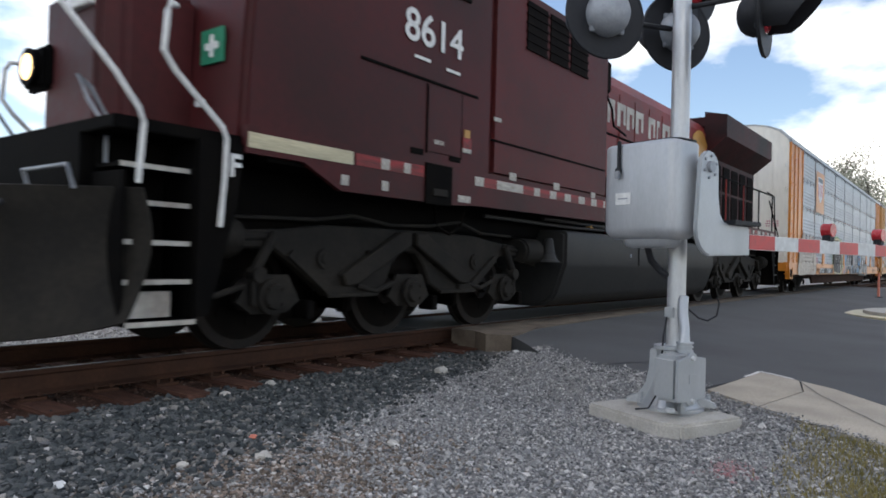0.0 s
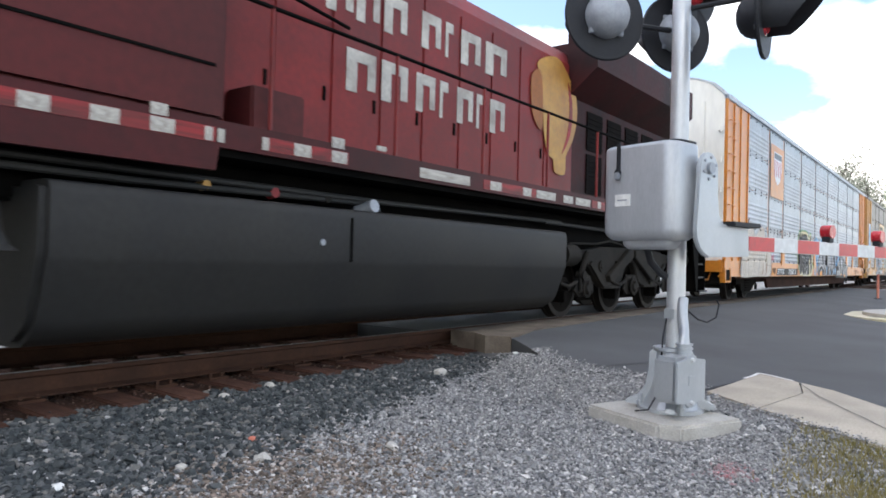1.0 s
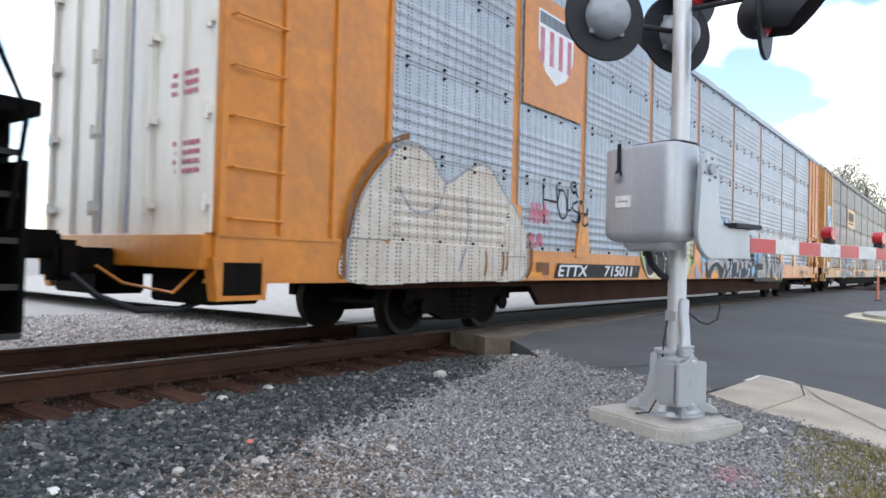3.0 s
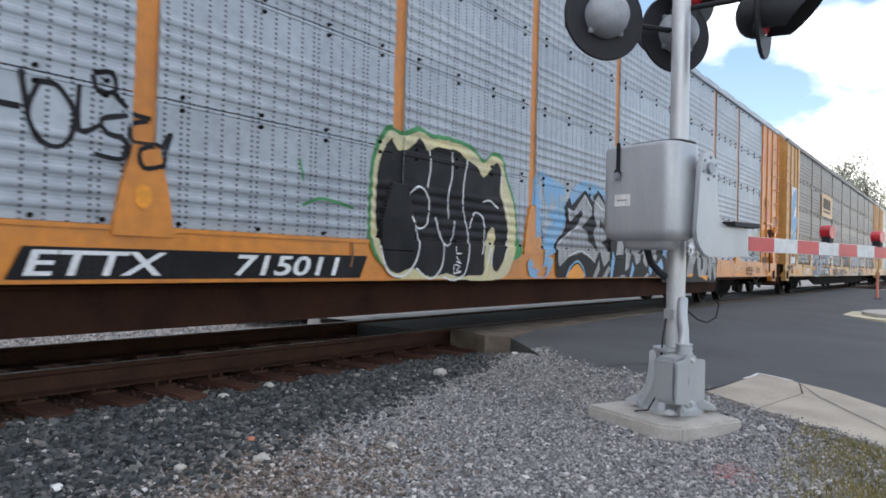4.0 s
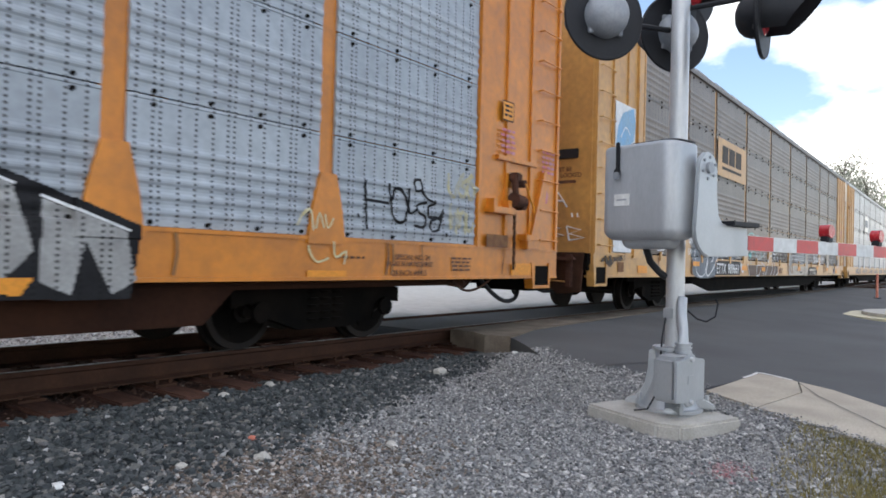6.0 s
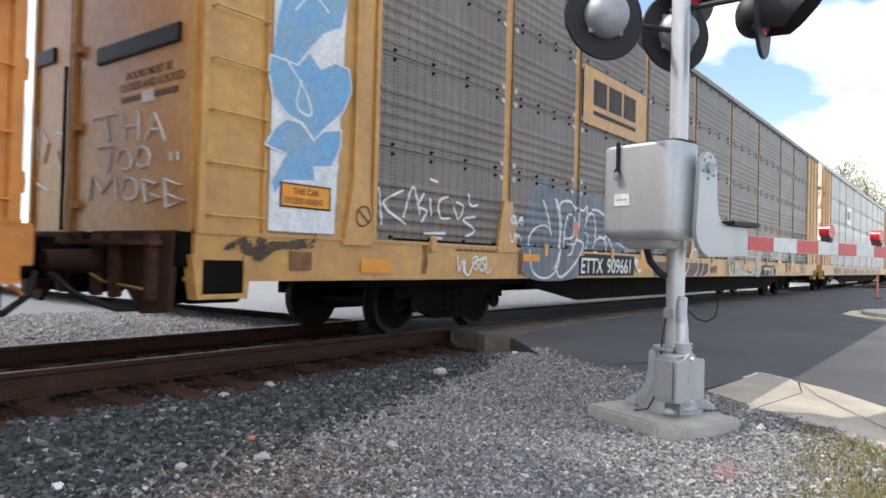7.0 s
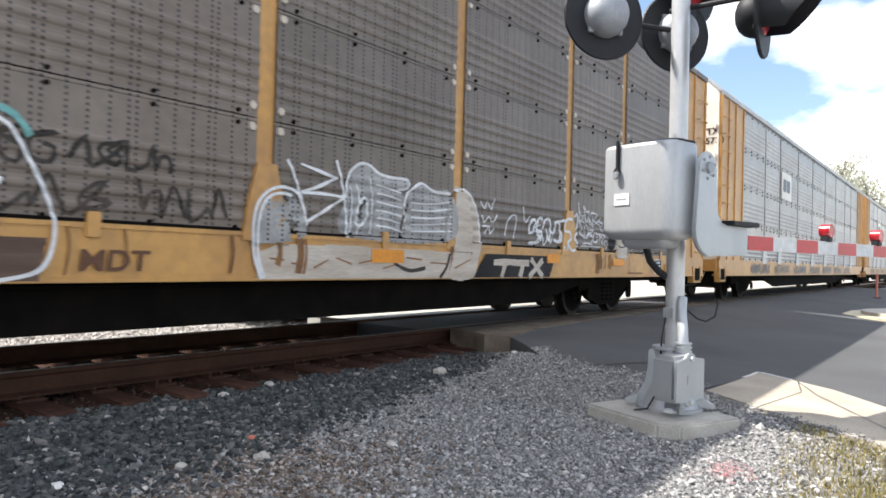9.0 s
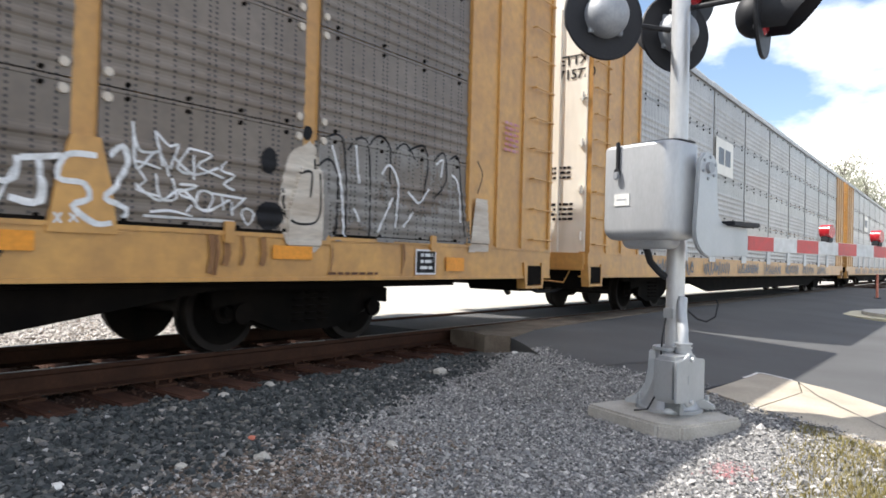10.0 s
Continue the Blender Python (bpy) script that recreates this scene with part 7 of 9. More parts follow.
    fills(c, "paint_blot", "p_black", [[(22.39, 1.64), (22.37, 1.56), (22.32, 1.52), (22.26, 1.53), (22.22, 1.58), (22.22, 1.66), (22.26, 1.73), (22.31, 1.75), (22.37, 1.72)]], 0.002, "black paint blot", True, False)
    fills(c, "paint_blot", "p_black", [[(22.48, 1.17), (22.44, 1.08), (22.35, 1.03), (22.25, 1.04), (22.18, 1.11), (22.18, 1.19), (22.24, 1.26), (22.34, 1.28), (22.44, 1.24)]], 0.002, "black paint blot", True, False)
    fills(c, "paint_blot", "p_black", [[(22.81, 1.96), (22.8, 1.91), (22.77, 1.89), (22.73, 1.89), (22.7, 1.92), (22.7, 1.97), (22.73, 2.01), (22.76, 2.02), (22.8, 2)]], 0.002, "black paint blot", True, False)


def piece_silver(c):
    """Angular silver letters with a black outline on a sky-blue haze."""
    fills(c, "graffiti_haze", "p_blue", [[(12.34, 0.96), (12.31, 2.03), (12.65, 2.06), (13.09, 1.98), (13.26, 1.8), (13.19, 1.41), (12.89, 1.1), (12.9, 0.98)]], 0.0, "sky-blue spray haze", True, True)
    fills(c, "graffiti_haze", "p_blue", [[(13.27, 1.54), (13.31, 1.85), (13.88, 2.13), (14.32, 2.08), (14.83, 1.99), (15.41, 2.02), (16.25, 1.99), (16.85, 1.83), (17.34, 1.69), (17.72, 1.12), (17.32, 0.97), (14.73, 1.14)]], 0.0, "sky-blue spray haze", True, True)
    fills(c, "graffiti_haze", "p_blue", [[(12.1, 0.81), (12.22, 0.87), (12.45, 0.88), (12.77, 0.89), (12.81, 0.8), (12.6, 0.6), (12.3, 0.6), (12.14, 0.65)]], 0.0, "sky-blue spray haze", True, True)
    fills(c, "graffiti_outline", "p_black", [[(12.93, 0.6), (12.88, 1.1), (13.15, 1.28), (13.24, 1.41), (13.17, 1.64), (13.35, 1.83), (13.43, 1.71), (13.86, 1.98), (14.21, 1.81), (14.15, 1.9), (14.36, 2.02), (14.82, 1.74), (14.79, 1.58), (14.96, 1.76), (15.33, 1.92), (15.77, 1.9), (16.18, 1.88), (16.52, 1.92), (16.7, 1.71), (16.98, 1.78), (17.21, 1.42), (17.41, 0.97), (17.63, 0.6)]], 0.0025, "black outline of the letters", False, False)
    fills(c, "graffiti_fill", "p_silver", [[(12.95, 1.11), (13.28, 1.27), (13.6, 1.41), (13.79, 1.61), (13.74, 1.66), (13.34, 1.44), (13.29, 1.66), (13.38, 1.64), (13.5, 1.62), (13.86, 1.91), (14.14, 1.72), (14.11, 1.6), (13.75, 1.38), (13.96, 1.32), (13.99, 1.18), (14.36, 1.02), (14.2, 0.83), (14.08, 0.9), (13.71, 0.99), (13.29, 0.91), (13.02, 0.76), (12.97, 0.84)]], 0.005, "silver angular graffiti letter", False, False)
    fills(c, "graffiti_fill", "p_silver", [[(14.22, 1.84), (14.36, 1.94), (14.74, 1.73), (14.72, 1.53), (14.59, 1.57), (14.53, 1.39), (14.76, 1.36), (14.66, 1.23), (14.48, 1.17), (14.79, 1.04), (14.78, 0.89), (14.56, 0.77), (14.39, 1.02), (14.24, 1.2), (14.18, 1.34), (14.29, 1.44), (14.2, 1.61)]], 0.005, "silver angular graffiti letter", False, False)
    fills(c, "graffiti_fill", "p_silver", [[(14.98, 1.7), (15.34, 1.86), (15.53, 1.78), (15.43, 1.5), (15.3, 0.99), (15.02, 0.98), (15.07, 1.26), (14.95, 1.51)]], 0.005, "silver angular graffiti letter", False, False)
    fills(c, "graffiti_fill", "p_silver", [[(15.59, 1.83), (15.76, 1.83), (15.92, 1.32), (16.03, 1.78), (16.15, 1.82), (16.21, 1.35), (16.12, 0.88), (15.94, 0.82), (15.72, 1.14), (15.61, 0.76), (15.44, 0.7), (15.51, 1.29)]], 0.005, "silver angular graffiti letter", False, False)
    fills(c, "graffiti_fill", "p_silver", [[(16.28, 1.83), (16.48, 1.85), (16.6, 1.59), (16.75, 1.68), (16.91, 1.7), (16.9, 1.49), (16.74, 1.38), (16.98, 1.09), (16.94, 0.9), (16.58, 1.01), (16.44, 0.77), (16.27, 0.88), (16.33, 1.35)]], 0.005, "silver angular graffiti letter", False, False)
    fills(c, "graffiti_shade", "p_black", [[(14.38, 1.47), (14.46, 1.55), (14.56, 1.47), (14.47, 1.4)]], 0.0065, "black inner shade", False, False)
    fills(c, "graffiti_shade", "p_black", [[(15.09, 1.62), (15.34, 1.72), (15.29, 1.57), (15.13, 1.51)]], 0.0065, "black inner shade", False, False)
    fills(c, "graffiti_shade", "p_black", [[(16.64, 1.38), (16.77, 1.31), (16.69, 1.14), (16.59, 1.19)]], 0.0065, "black inner shade", False, False)
    fills(c, "graffiti_fill", "p_silver", [[(14.15, 0.6), (14.26, 0.74), (14.37, 0.88), (14.4, 0.74), (14.29, 0.6)]], 0.0055, "silver foot of a letter", False, False)
    fills(c, "graffiti_fill", "p_silver", [[(14.5, 0.6), (14.75, 0.8), (14.83, 0.75), (14.69, 0.6)]], 0.0055, "silver foot of a letter", False, False)
    fills(c, "graffiti_fill", "p_silver", [[(15.13, 0.6), (15.38, 0.65), (15.5, 0.6), (15.39, 0.6)]], 0.0055, "silver foot of a letter", False, False)
    fills(c, "graffiti_fill", "p_silver", [[(16.31, 0.6), (16.5, 0.68), (16.61, 0.65), (16.52, 0.6)]], 0.0055, "silver foot of a letter", False, False)
    fills(c, "graffiti_accent", "p_blue", [[(14.87, 1.05), (14.99, 0.9), (14.9, 0.6), (14.81, 0.6), (14.84, 0.8)]], 0.0072, "sky-blue accent", False, False)
    fills(c, "graffiti_accent", "p_blue", [[(15.76, 0.87), (15.86, 0.76), (15.75, 0.6), (15.64, 0.6)]], 0.0072, "sky-blue accent", False, False)
    fills(c, "graffiti_accent", "p_blue", [[(16.6, 0.89), (16.79, 0.84), (16.67, 0.62), (16.55, 0.71)]], 0.0072, "sky-blue accent", False, False)
    fills(c, "graffiti_accent", "p_blue", [[(16.07, 1.56), (16.17, 1.66), (16.2, 1.34), (16.12, 1.22)]], 0.0072, "sky-blue accent", False, False)
    fills(c, "graffiti_accent", "p_blue", [[(16.94, 0.83), (17.21, 0.97), (17.33, 0.78), (17.01, 0.6)]], 0.0072, "sky-blue accent", False, False)
    fills(c, "graffiti_fill", "p_orange", [[(13.26, 0.6), (13.39, 0.73), (13.6, 0.81), (13.77, 0.71), (13.83, 0.6)]], 0.0055, "orange arch", True, False)
    strokes(c, "graffiti_accent", "p_blue", [[(13.21, 0.6), (13.37, 0.77), (13.6, 0.85), (13.8, 0.74), (13.86, 0.6)]], 0.035, 0.0078, "sky-blue edge")
    strokes(c, "graffiti_highlight", "p_white", [[(12.96, 1.09), (13.28, 1.25), (13.65, 1.39)]], 0.016, 0.0078, "thin white highlight")
    strokes(c, "graffiti_highlight", "p_white", [[(13.31, 1.64), (13.33, 1.47)]], 0.016, 0.0078, "thin white highlight")
    strokes(c, "graffiti_highlight", "p_white", [[(13.86, 1.9), (14.11, 1.7)]], 0.016, 0.0078, "thin white highlight")
    strokes(c, "graffiti_highlight", "p_white", [[(14.25, 1.84), (14.46, 1.74), (14.7, 1.7)]], 0.016, 0.0078, "thin white highlight")
    strokes(c, "graffiti_highlight", "p_white", [[(14.99, 1.68), (15.34, 1.83)]], 0.016, 0.0078, "thin white highlight")
    strokes(c, "graffiti_highlight", "p_white", [[(15.6, 1.81), (15.55, 1.3), (15.46, 0.75)]], 0.016, 0.0078, "thin white highlight")
    strokes(c, "graffiti_highlight", "p_white", [[(16.31, 1.81), (16.35, 1.36), (16.3, 0.94)]], 0.016, 0.0078, "thin white highlight")
    strokes(c, "graffiti_highlight", "p_white", [[(13.29, 0.93), (13.71, 1.01), (14.14, 0.88)]], 0.016, 0.0078, "thin white highlight")
    strokes(c, "graffiti_highlight", "p_white", [[(16.74, 1.37), (16.96, 1.09)]], 0.016, 0.0078, "thin white highlight")


def piece_eye(c):
    """Grey and black letters with a painted eye, running down to the sill."""
    fills(c, "graffiti_fill", "p_black", [[(17.3, 0.5), (17.35, 0.95), (17.69, 1.03), (17.76, 1.72), (18.22, 1.71), (18.74, 1.64), (19.39, 1.48), (20.13, 1.29), (20.95, 1), (20.88, 0.47)]], 0.0, "black graffiti ground", False, False)
    fills(c, "graffiti_fill", "p_chalk", [[(17.8, 1.7), (18.69, 1.62), (18.67, 1.4), (18.1, 1.39), (18.06, 1.23), (18.64, 1.25), (18.67, 0.66), (18.55, 0.6), (17.64, 0.6), (17.62, 0.79), (18.21, 0.8), (18.25, 1), (17.71, 1.01)]], 0.003, "chalky grey graffiti letter", False, False)
    fills(c, "graffiti_fill", "p_chalk", [[(18.8, 1.57), (19.33, 1.47), (19.41, 1.05), (19.2, 0.84), (19.1, 0.6), (18.71, 0.6), (18.89, 1.03)]], 0.003, "chalky grey graffiti letter", False, False)
    fills(c, "graffiti_fill", "p_chalk", [[(19.47, 1.44), (19.63, 1.41), (19.72, 0.73), (19.87, 0.8), (19.81, 1.34), (20.09, 1.22), (20.22, 0.8), (20.03, 0.6), (19.55, 0.6), (19.44, 0.86)]], 0.003, "chalky grey graffiti letter", False, False)
    fills(c, "graffiti_fill", "p_chalk", [[(20.27, 1.15), (20.83, 0.96), (20.92, 0.6), (20.74, 0.5), (20.55, 0.88), (20.46, 0.5), (20.25, 0.6)]], 0.003, "chalky grey graffiti letter", False, False)
    fills(c, "painted_eye", "p_white", [[(19.26, 1.21), (19.22, 1.11), (19.13, 1.06), (19.02, 1.07), (18.95, 1.15), (18.94, 1.25), (19.01, 1.33), (19.12, 1.36), (19.22, 1.31)]], 0.005, "white painted eye", True, False)
    fills(c, "eye_pupil", "p_black", [[(19.12, 1.17), (19.1, 1.13), (19.07, 1.11), (19.02, 1.11), (18.99, 1.14), (18.99, 1.18), (19.02, 1.21), (19.06, 1.22), (19.1, 1.2)]], 0.0065, "", True, False)
    fills(c, "graffiti_accent", "p_blue", [[(17.71, 1.54), (17.97, 1.42), (18.24, 1.27), (17.89, 1.17), (17.69, 1.18)]], 0.004, "sky-blue accent", False, False)
    fills(c, "graffiti_accent", "p_orange", [[(18.91, 0.66), (19.18, 0.67), (19.1, 0.6), (18.81, 0.6)]], 0.005, "orange accent", False, False)
    fills(c, "graffiti_accent", "p_orange", [[(19.72, 0.62), (20.22, 0.62), (20.14, 0.5), (19.67, 0.6)]], 0.005, "orange accent", False, False)
    strokes(c, "graffiti_highlight", "p_white", [[(17.8, 1.71), (18.22, 1.68), (18.69, 1.62)]], 0.022, 0.005, "thin white edge")
    strokes(c, "graffiti_highlight", "p_white", [[(18.8, 1.6), (19.39, 1.48)]], 0.022, 0.005, "thin white edge")
    strokes(c, "graffiti_highlight", "p_white", [[(17.62, 0.79), (18.21, 0.8)]], 0.022, 0.005, "thin white edge")
    strokes(c, "graffiti_highlight", "p_white", [[(18.67, 1.6), (18.64, 1.27)]], 0.022, 0.005, "thin white edge")
    strokes(c, "graffiti_highlight", "p_white", [[(19.48, 1.45), (20.1, 1.23)]], 0.022, 0.005, "thin white edge")
    strokes(c, "graffiti_highlight", "p_white", [[(20.26, 1.17), (20.86, 0.96)]], 0.022, 0.005, "thin white edge")
    fills(c, "paint_blot", "p_black", [[(17.54, 1.59), (17.51, 1.5), (17.44, 1.45), (17.36, 1.46), (17.31, 1.52), (17.3, 1.61), (17.35, 1.68), (17.43, 1.7), (17.51, 1.66)]], 0.009, "black paint blot", True, False)
    strokes(c, "tag", "p_white", [[(17.15, 1.87), (17.28, 1.76), (17.39, 1.91), (17.51, 1.79)]], 0.018, 0.001, "small white scrawl")
    strokes(c, "tag", "p_white", [[(17.58, 1.91), (17.66, 1.78), (17.76, 1.9)]], 0.018, 0.001, "small white scrawl")
    strokes(c, "tag", "p_white", [[(17.86, 1.92), (18.03, 1.89), (17.95, 1.79)]], 0.018, 0.001, "small white scrawl")


def rear_tag(c):
    """Black marker tag with a small hat, and a pale yellow tag on the post."""
    strokes(c, "tag", "p_black", [[(23.3, 1.6), (23.34, 1.1)]], 0.038, 0.001, "black marker stroke")
    strokes(c, "tag", "p_black", [[(23.32, 1.4), (23.67, 1.39)]], 0.038, 0.001, "black marker stroke")
    strokes(c, "tag", "p_black", [[(23.66, 1.6), (23.7, 1.37)]], 0.038, 0.001, "black marker stroke")
    strokes(c, "tag", "p_black", [[(23.76, 1.56), (23.7, 1.37), (23.77, 1.22), (23.91, 1.21), (23.97, 1.39), (23.86, 1.55), (23.75, 1.55)]], 0.038, 0.001, "black marker stroke")
    strokes(c, "tag", "p_black", [[(23.99, 1.58), (24, 1.31), (24.14, 1.37)]], 0.038, 0.001, "black marker stroke")
    strokes(c, "tag", "p_black", [[(24.07, 1.67), (24.18, 1.69), (24.21, 1.59), (24.1, 1.56), (24.07, 1.66)]], 0.038, 0.001, "black marker stroke")
    strokes(c, "tag", "p_black", [[(24.19, 1.58), (24.33, 1.48), (24.47, 1.46)]], 0.038, 0.001, "black marker stroke")
    strokes(c, "tag", "p_black", [[(24.3, 1.45), (24.13, 1.4), (24.17, 1.32), (24.28, 1.29), (24.26, 1.17), (24.09, 1.18)]], 0.038, 0.001, "black marker stroke")
    strokes(c, "tag", "p_black", [[(24.45, 1.44), (24.33, 1.4), (24.34, 1.29), (24.52, 1.29), (24.37, 1.24), (24.4, 1.13), (24.55, 1.16)]], 0.038, 0.001, "black marker stroke")
    strokes(c, "tag", "p_black", [[(24.52, 1.14), (24.6, 1.38), (24.52, 1.26)]], 0.038, 0.001, "black marker stroke")
    strokes(c, "tag", "p_black", [[(23.2, 1.25), (23.22, 1.21)]], 0.038, 0.001, "black marker stroke")
    strokes(c, "tag", "p_black", [[(24.66, 1.12), (24.69, 1.08)]], 0.038, 0.001, "black marker stroke")
    strokes(c, "tag", "p_cream", [[(22.43, 1.09), (22.55, 1.25), (22.6, 1.05)]], 0.026, 0.001, "pale yellow stroke")
    strokes(c, "tag", "p_cream", [[(22.63, 1.07), (22.67, 1.22), (22.73, 1.08)]], 0.026, 0.001, "pale yellow stroke")
    strokes(c, "tag", "p_cream", [[(22.74, 1.21), (22.78, 1.08), (22.85, 1.18)]], 0.026, 0.001, "pale yellow stroke")
    strokes(c, "tag", "p_cream", [[(22.54, 0.91), (22.61, 0.8), (22.68, 0.76), (22.81, 0.8)]], 0.026, 0.001, "pale yellow stroke")
    strokes(c, "tag", "p_cream", [[(22.86, 0.96), (22.9, 0.81), (23.04, 0.87), (23.01, 0.74)]], 0.026, 0.001, "pale yellow stroke")


def paint_first(c):
    rust_runs(c, 14, 50)
    # pale character shape
    fills(c, "graffiti_fill", "p_bone", [[(1.47, 0.60), (1.50, 1.1), (1.66, 1.5), (2.05, 1.92), (2.4, 2.09), (2.75, 2.0), (3.05, 1.74), (3.45, 1.92), (3.85, 2.04), (4.2, 1.82), (4.55, 1.5), (4.84, 1.2), (4.88, 0.75), (4.7, 0.59), (3.2, 0.59)]], 0.0, "bone-white graffiti shape")
    strokes(c, "graffiti_outline", "p_silver", [[(1.47, 0.60), (1.50, 1.1), (1.66, 1.5), (2.05, 1.92), (2.4, 2.09), (2.75, 2.0), (3.05, 1.74), (3.45, 1.92), (3.85, 2.04), (4.2, 1.82), (4.55, 1.5), (4.84, 1.2), (4.88, 0.75), (4.72, 0.6)], [(2.2, 1.6), (2.5, 1.35), (2.9, 1.45), (3.05, 1.74)], [(3.3, 0.7), (3.5, 1.2), (3.45, 1.6)]], 0.045, 0.003)
    strokes(c, "graffiti_shadow", "p_rust", [[(1.42, 0.62), (1.44, 1.15), (1.6, 1.58), (2.0, 2.0), (2.38, 2.17)], [(4.96, 1.25), (5.0, 0.8), (4.85, 0.62)]], 0.07, 0.0015)
    strokes(c, "tag", "p_pink", [squiggle(4.92, 5.5, 1.38, 1.66, 4, 3), squiggle(4.92, 5.3, 1.08, 1.25, 3, 4)], 0.075, 0.0, "faded pink scrawl")
    strokes(c, "tag", "p_black", [[(5.32, 1.97), (5.36, 1.4)]], 0.042, 0.001, "black marker stroke")
    strokes(c, "tag", "p_black", [[(5.34, 1.74), (5.73, 1.73)]], 0.042, 0.001, "black marker stroke")
    strokes(c, "tag", "p_black", [[(5.72, 1.97), (5.77, 1.71)]], 0.042, 0.001, "black marker stroke")
    strokes(c, "tag", "p_black", [[(5.84, 1.93), (5.77, 1.71), (5.85, 1.53), (6, 1.52), (6.07, 1.73), (5.95, 1.91), (5.82, 1.91)]], 0.042, 0.001, "black marker stroke")
    strokes(c, "tag", "p_black", [[(6.09, 1.95), (6.1, 1.64), (6.26, 1.71)]], 0.042, 0.001, "black marker stroke")
    strokes(c, "tag", "p_black", [[(6.18, 2.05), (6.31, 2.08), (6.34, 1.96), (6.22, 1.93), (6.18, 2.04)]], 0.042, 0.001, "black marker stroke")
    strokes(c, "tag", "p_black", [[(6.32, 1.95), (6.47, 1.83), (6.63, 1.81)]], 0.042, 0.001, "black marker stroke")
    strokes(c, "tag", "p_black", [[(6.44, 1.8), (6.25, 1.74), (6.29, 1.65), (6.42, 1.62), (6.4, 1.48), (6.2, 1.49)]], 0.042, 0.001, "black marker stroke")
    strokes(c, "tag", "p_black", [[(6.61, 1.79), (6.47, 1.74), (6.48, 1.62), (6.69, 1.62), (6.52, 1.56), (6.55, 1.43), (6.72, 1.47)]], 0.042, 0.001, "black marker stroke")
    strokes(c, "tag", "p_black", [[(6.69, 1.44), (6.78, 1.72), (6.69, 1.58)]], 0.042, 0.001, "black marker stroke")
    fills(c, "paint_blot", "p_orange", [[(6.55 + 0.07 * math.cos(0.7 * k), 1.22 + 0.09 * math.sin(0.7 * k)) for k in range(9)]], 0.002, "bright orange blot")
    strokes(c, "tag", "p_green", [[(9.0 - 0.9, 1.28), (8.3, 1.36), (8.6, 1.33), (8.75, 1.3)], [(8.05, 1.7), (8.1, 1.5)]], 0.03, 0.001, "faint green scrawl")
    # yellow panel with a plain shield
    side_plate(c, "road_panel", 4.68, 6.46, 3.0, 4.6, "yellow", 0.012, "orange-yellow panel with a plain shield")
    bm = B()
    prism(bm, [(5.05, 4.4), (6.1, 4.4), (6.1, 3.85), (5.9, 3.55), (5.57, 3.4), (5.25, 3.55), (5.05, 3.85)], -(SIDE + 0.015), -(SIDE + 0.012))
    part("shield", bm, "p_white", c, "white shield with red bars")
    for i in range(4):
        side_plate(c, "shield_bar", 5.1 + i * 0.27, 5.22 + i * 0.27, 3.65, 4.15, "p_pink", 0.017)
    side_plate(c, "shield_top", 5.08, 6.07, 4.2, 4.37, "p_slate", 0.017)
    # number board
    side_plate(c, "number_board", 5.66, 8.84, 0.615, 0.835, "p_black", 0.0155, "black number board", 0.1)
    side_text(c, "car_number", "ETTX", 5.74, 0.645, 0.24, "p_white", 0.0175, 0.004, 1.66, 0.32)
    side_text(c, "car_number", "715011", 7.34, 0.645, 0.24, "p_white", 0.0175, 0.004, 1.72, 0.32)
    side_plate(c, "reflector", 4.55, 5.3, 0.635, 0.70, "p_orange", 0.015)
    side_plate(c, "open_slot", 5.15, 5.5, 0.66, 0.84, "p_rust", 0.0145, "rusty worn patch")
    # big black letters
    halo = [(9.05, 0.9), (9.0, 1.3), (9.05, 1.85), (9.25, 2.16), (9.5, 2.14), (9.75, 2.23), (9.95, 2.18), (10.12, 2.2), (10.4, 2.2), (10.75, 2.16), (11.0, 2.04), (11.2, 2.16), (11.42, 2.12), (11.5, 1.95), (11.72, 1.6), (11.8, 1.2), (11.72, 0.85), (11.45, 0.6), (10.6, 0.58), (10.2, 0.6), (9.85, 0.60), (9.4, 0.62)]
    fills(c, "graffiti_halo", "p_green", [[((x - 10.4) * 1.03 + 10.4, (z - 1.35) * 1.05 + 1.36) for x, z in halo if z > 0.61] + [(9.4, 0.60)]], 0.0)
    fills(c, "graffiti_halo", "p_cream", [halo], 0.0025)
    body = [(9.12, 0.95), (9.06, 1.3), (9.1, 1.8), (9.28, 2.08), (9.42, 1.98), (9.58, 2.02), (9.75, 2.16), (9.88, 2.04), (10.05, 2.10), (10.25, 2.1), (10.42, 2.12), (10.6, 2.05), (10.85, 1.98), (11.02, 1.86), (11.15, 1.96), (11.3, 2.08), (11.42, 1.98), (11.4, 1.72), (11.5, 1.5), (11.6, 1.2), (11.52, 0.9), (11.32, 0.68), (11.2, 0.8), (11.3, 1.15), (11.2, 1.25), (11.05, 1.0), (11.02, 0.66), (10.75, 0.64), (10.5, 0.62), (10.25, 0.66), (10.0, 0.62), (9.8, 0.66), (9.62, 0.72), (9.4, 0.66), (9.22, 0.74)]
    fills(c, "graffiti_fill", "p_black", [body], 0.005, "fat black graffiti letters")
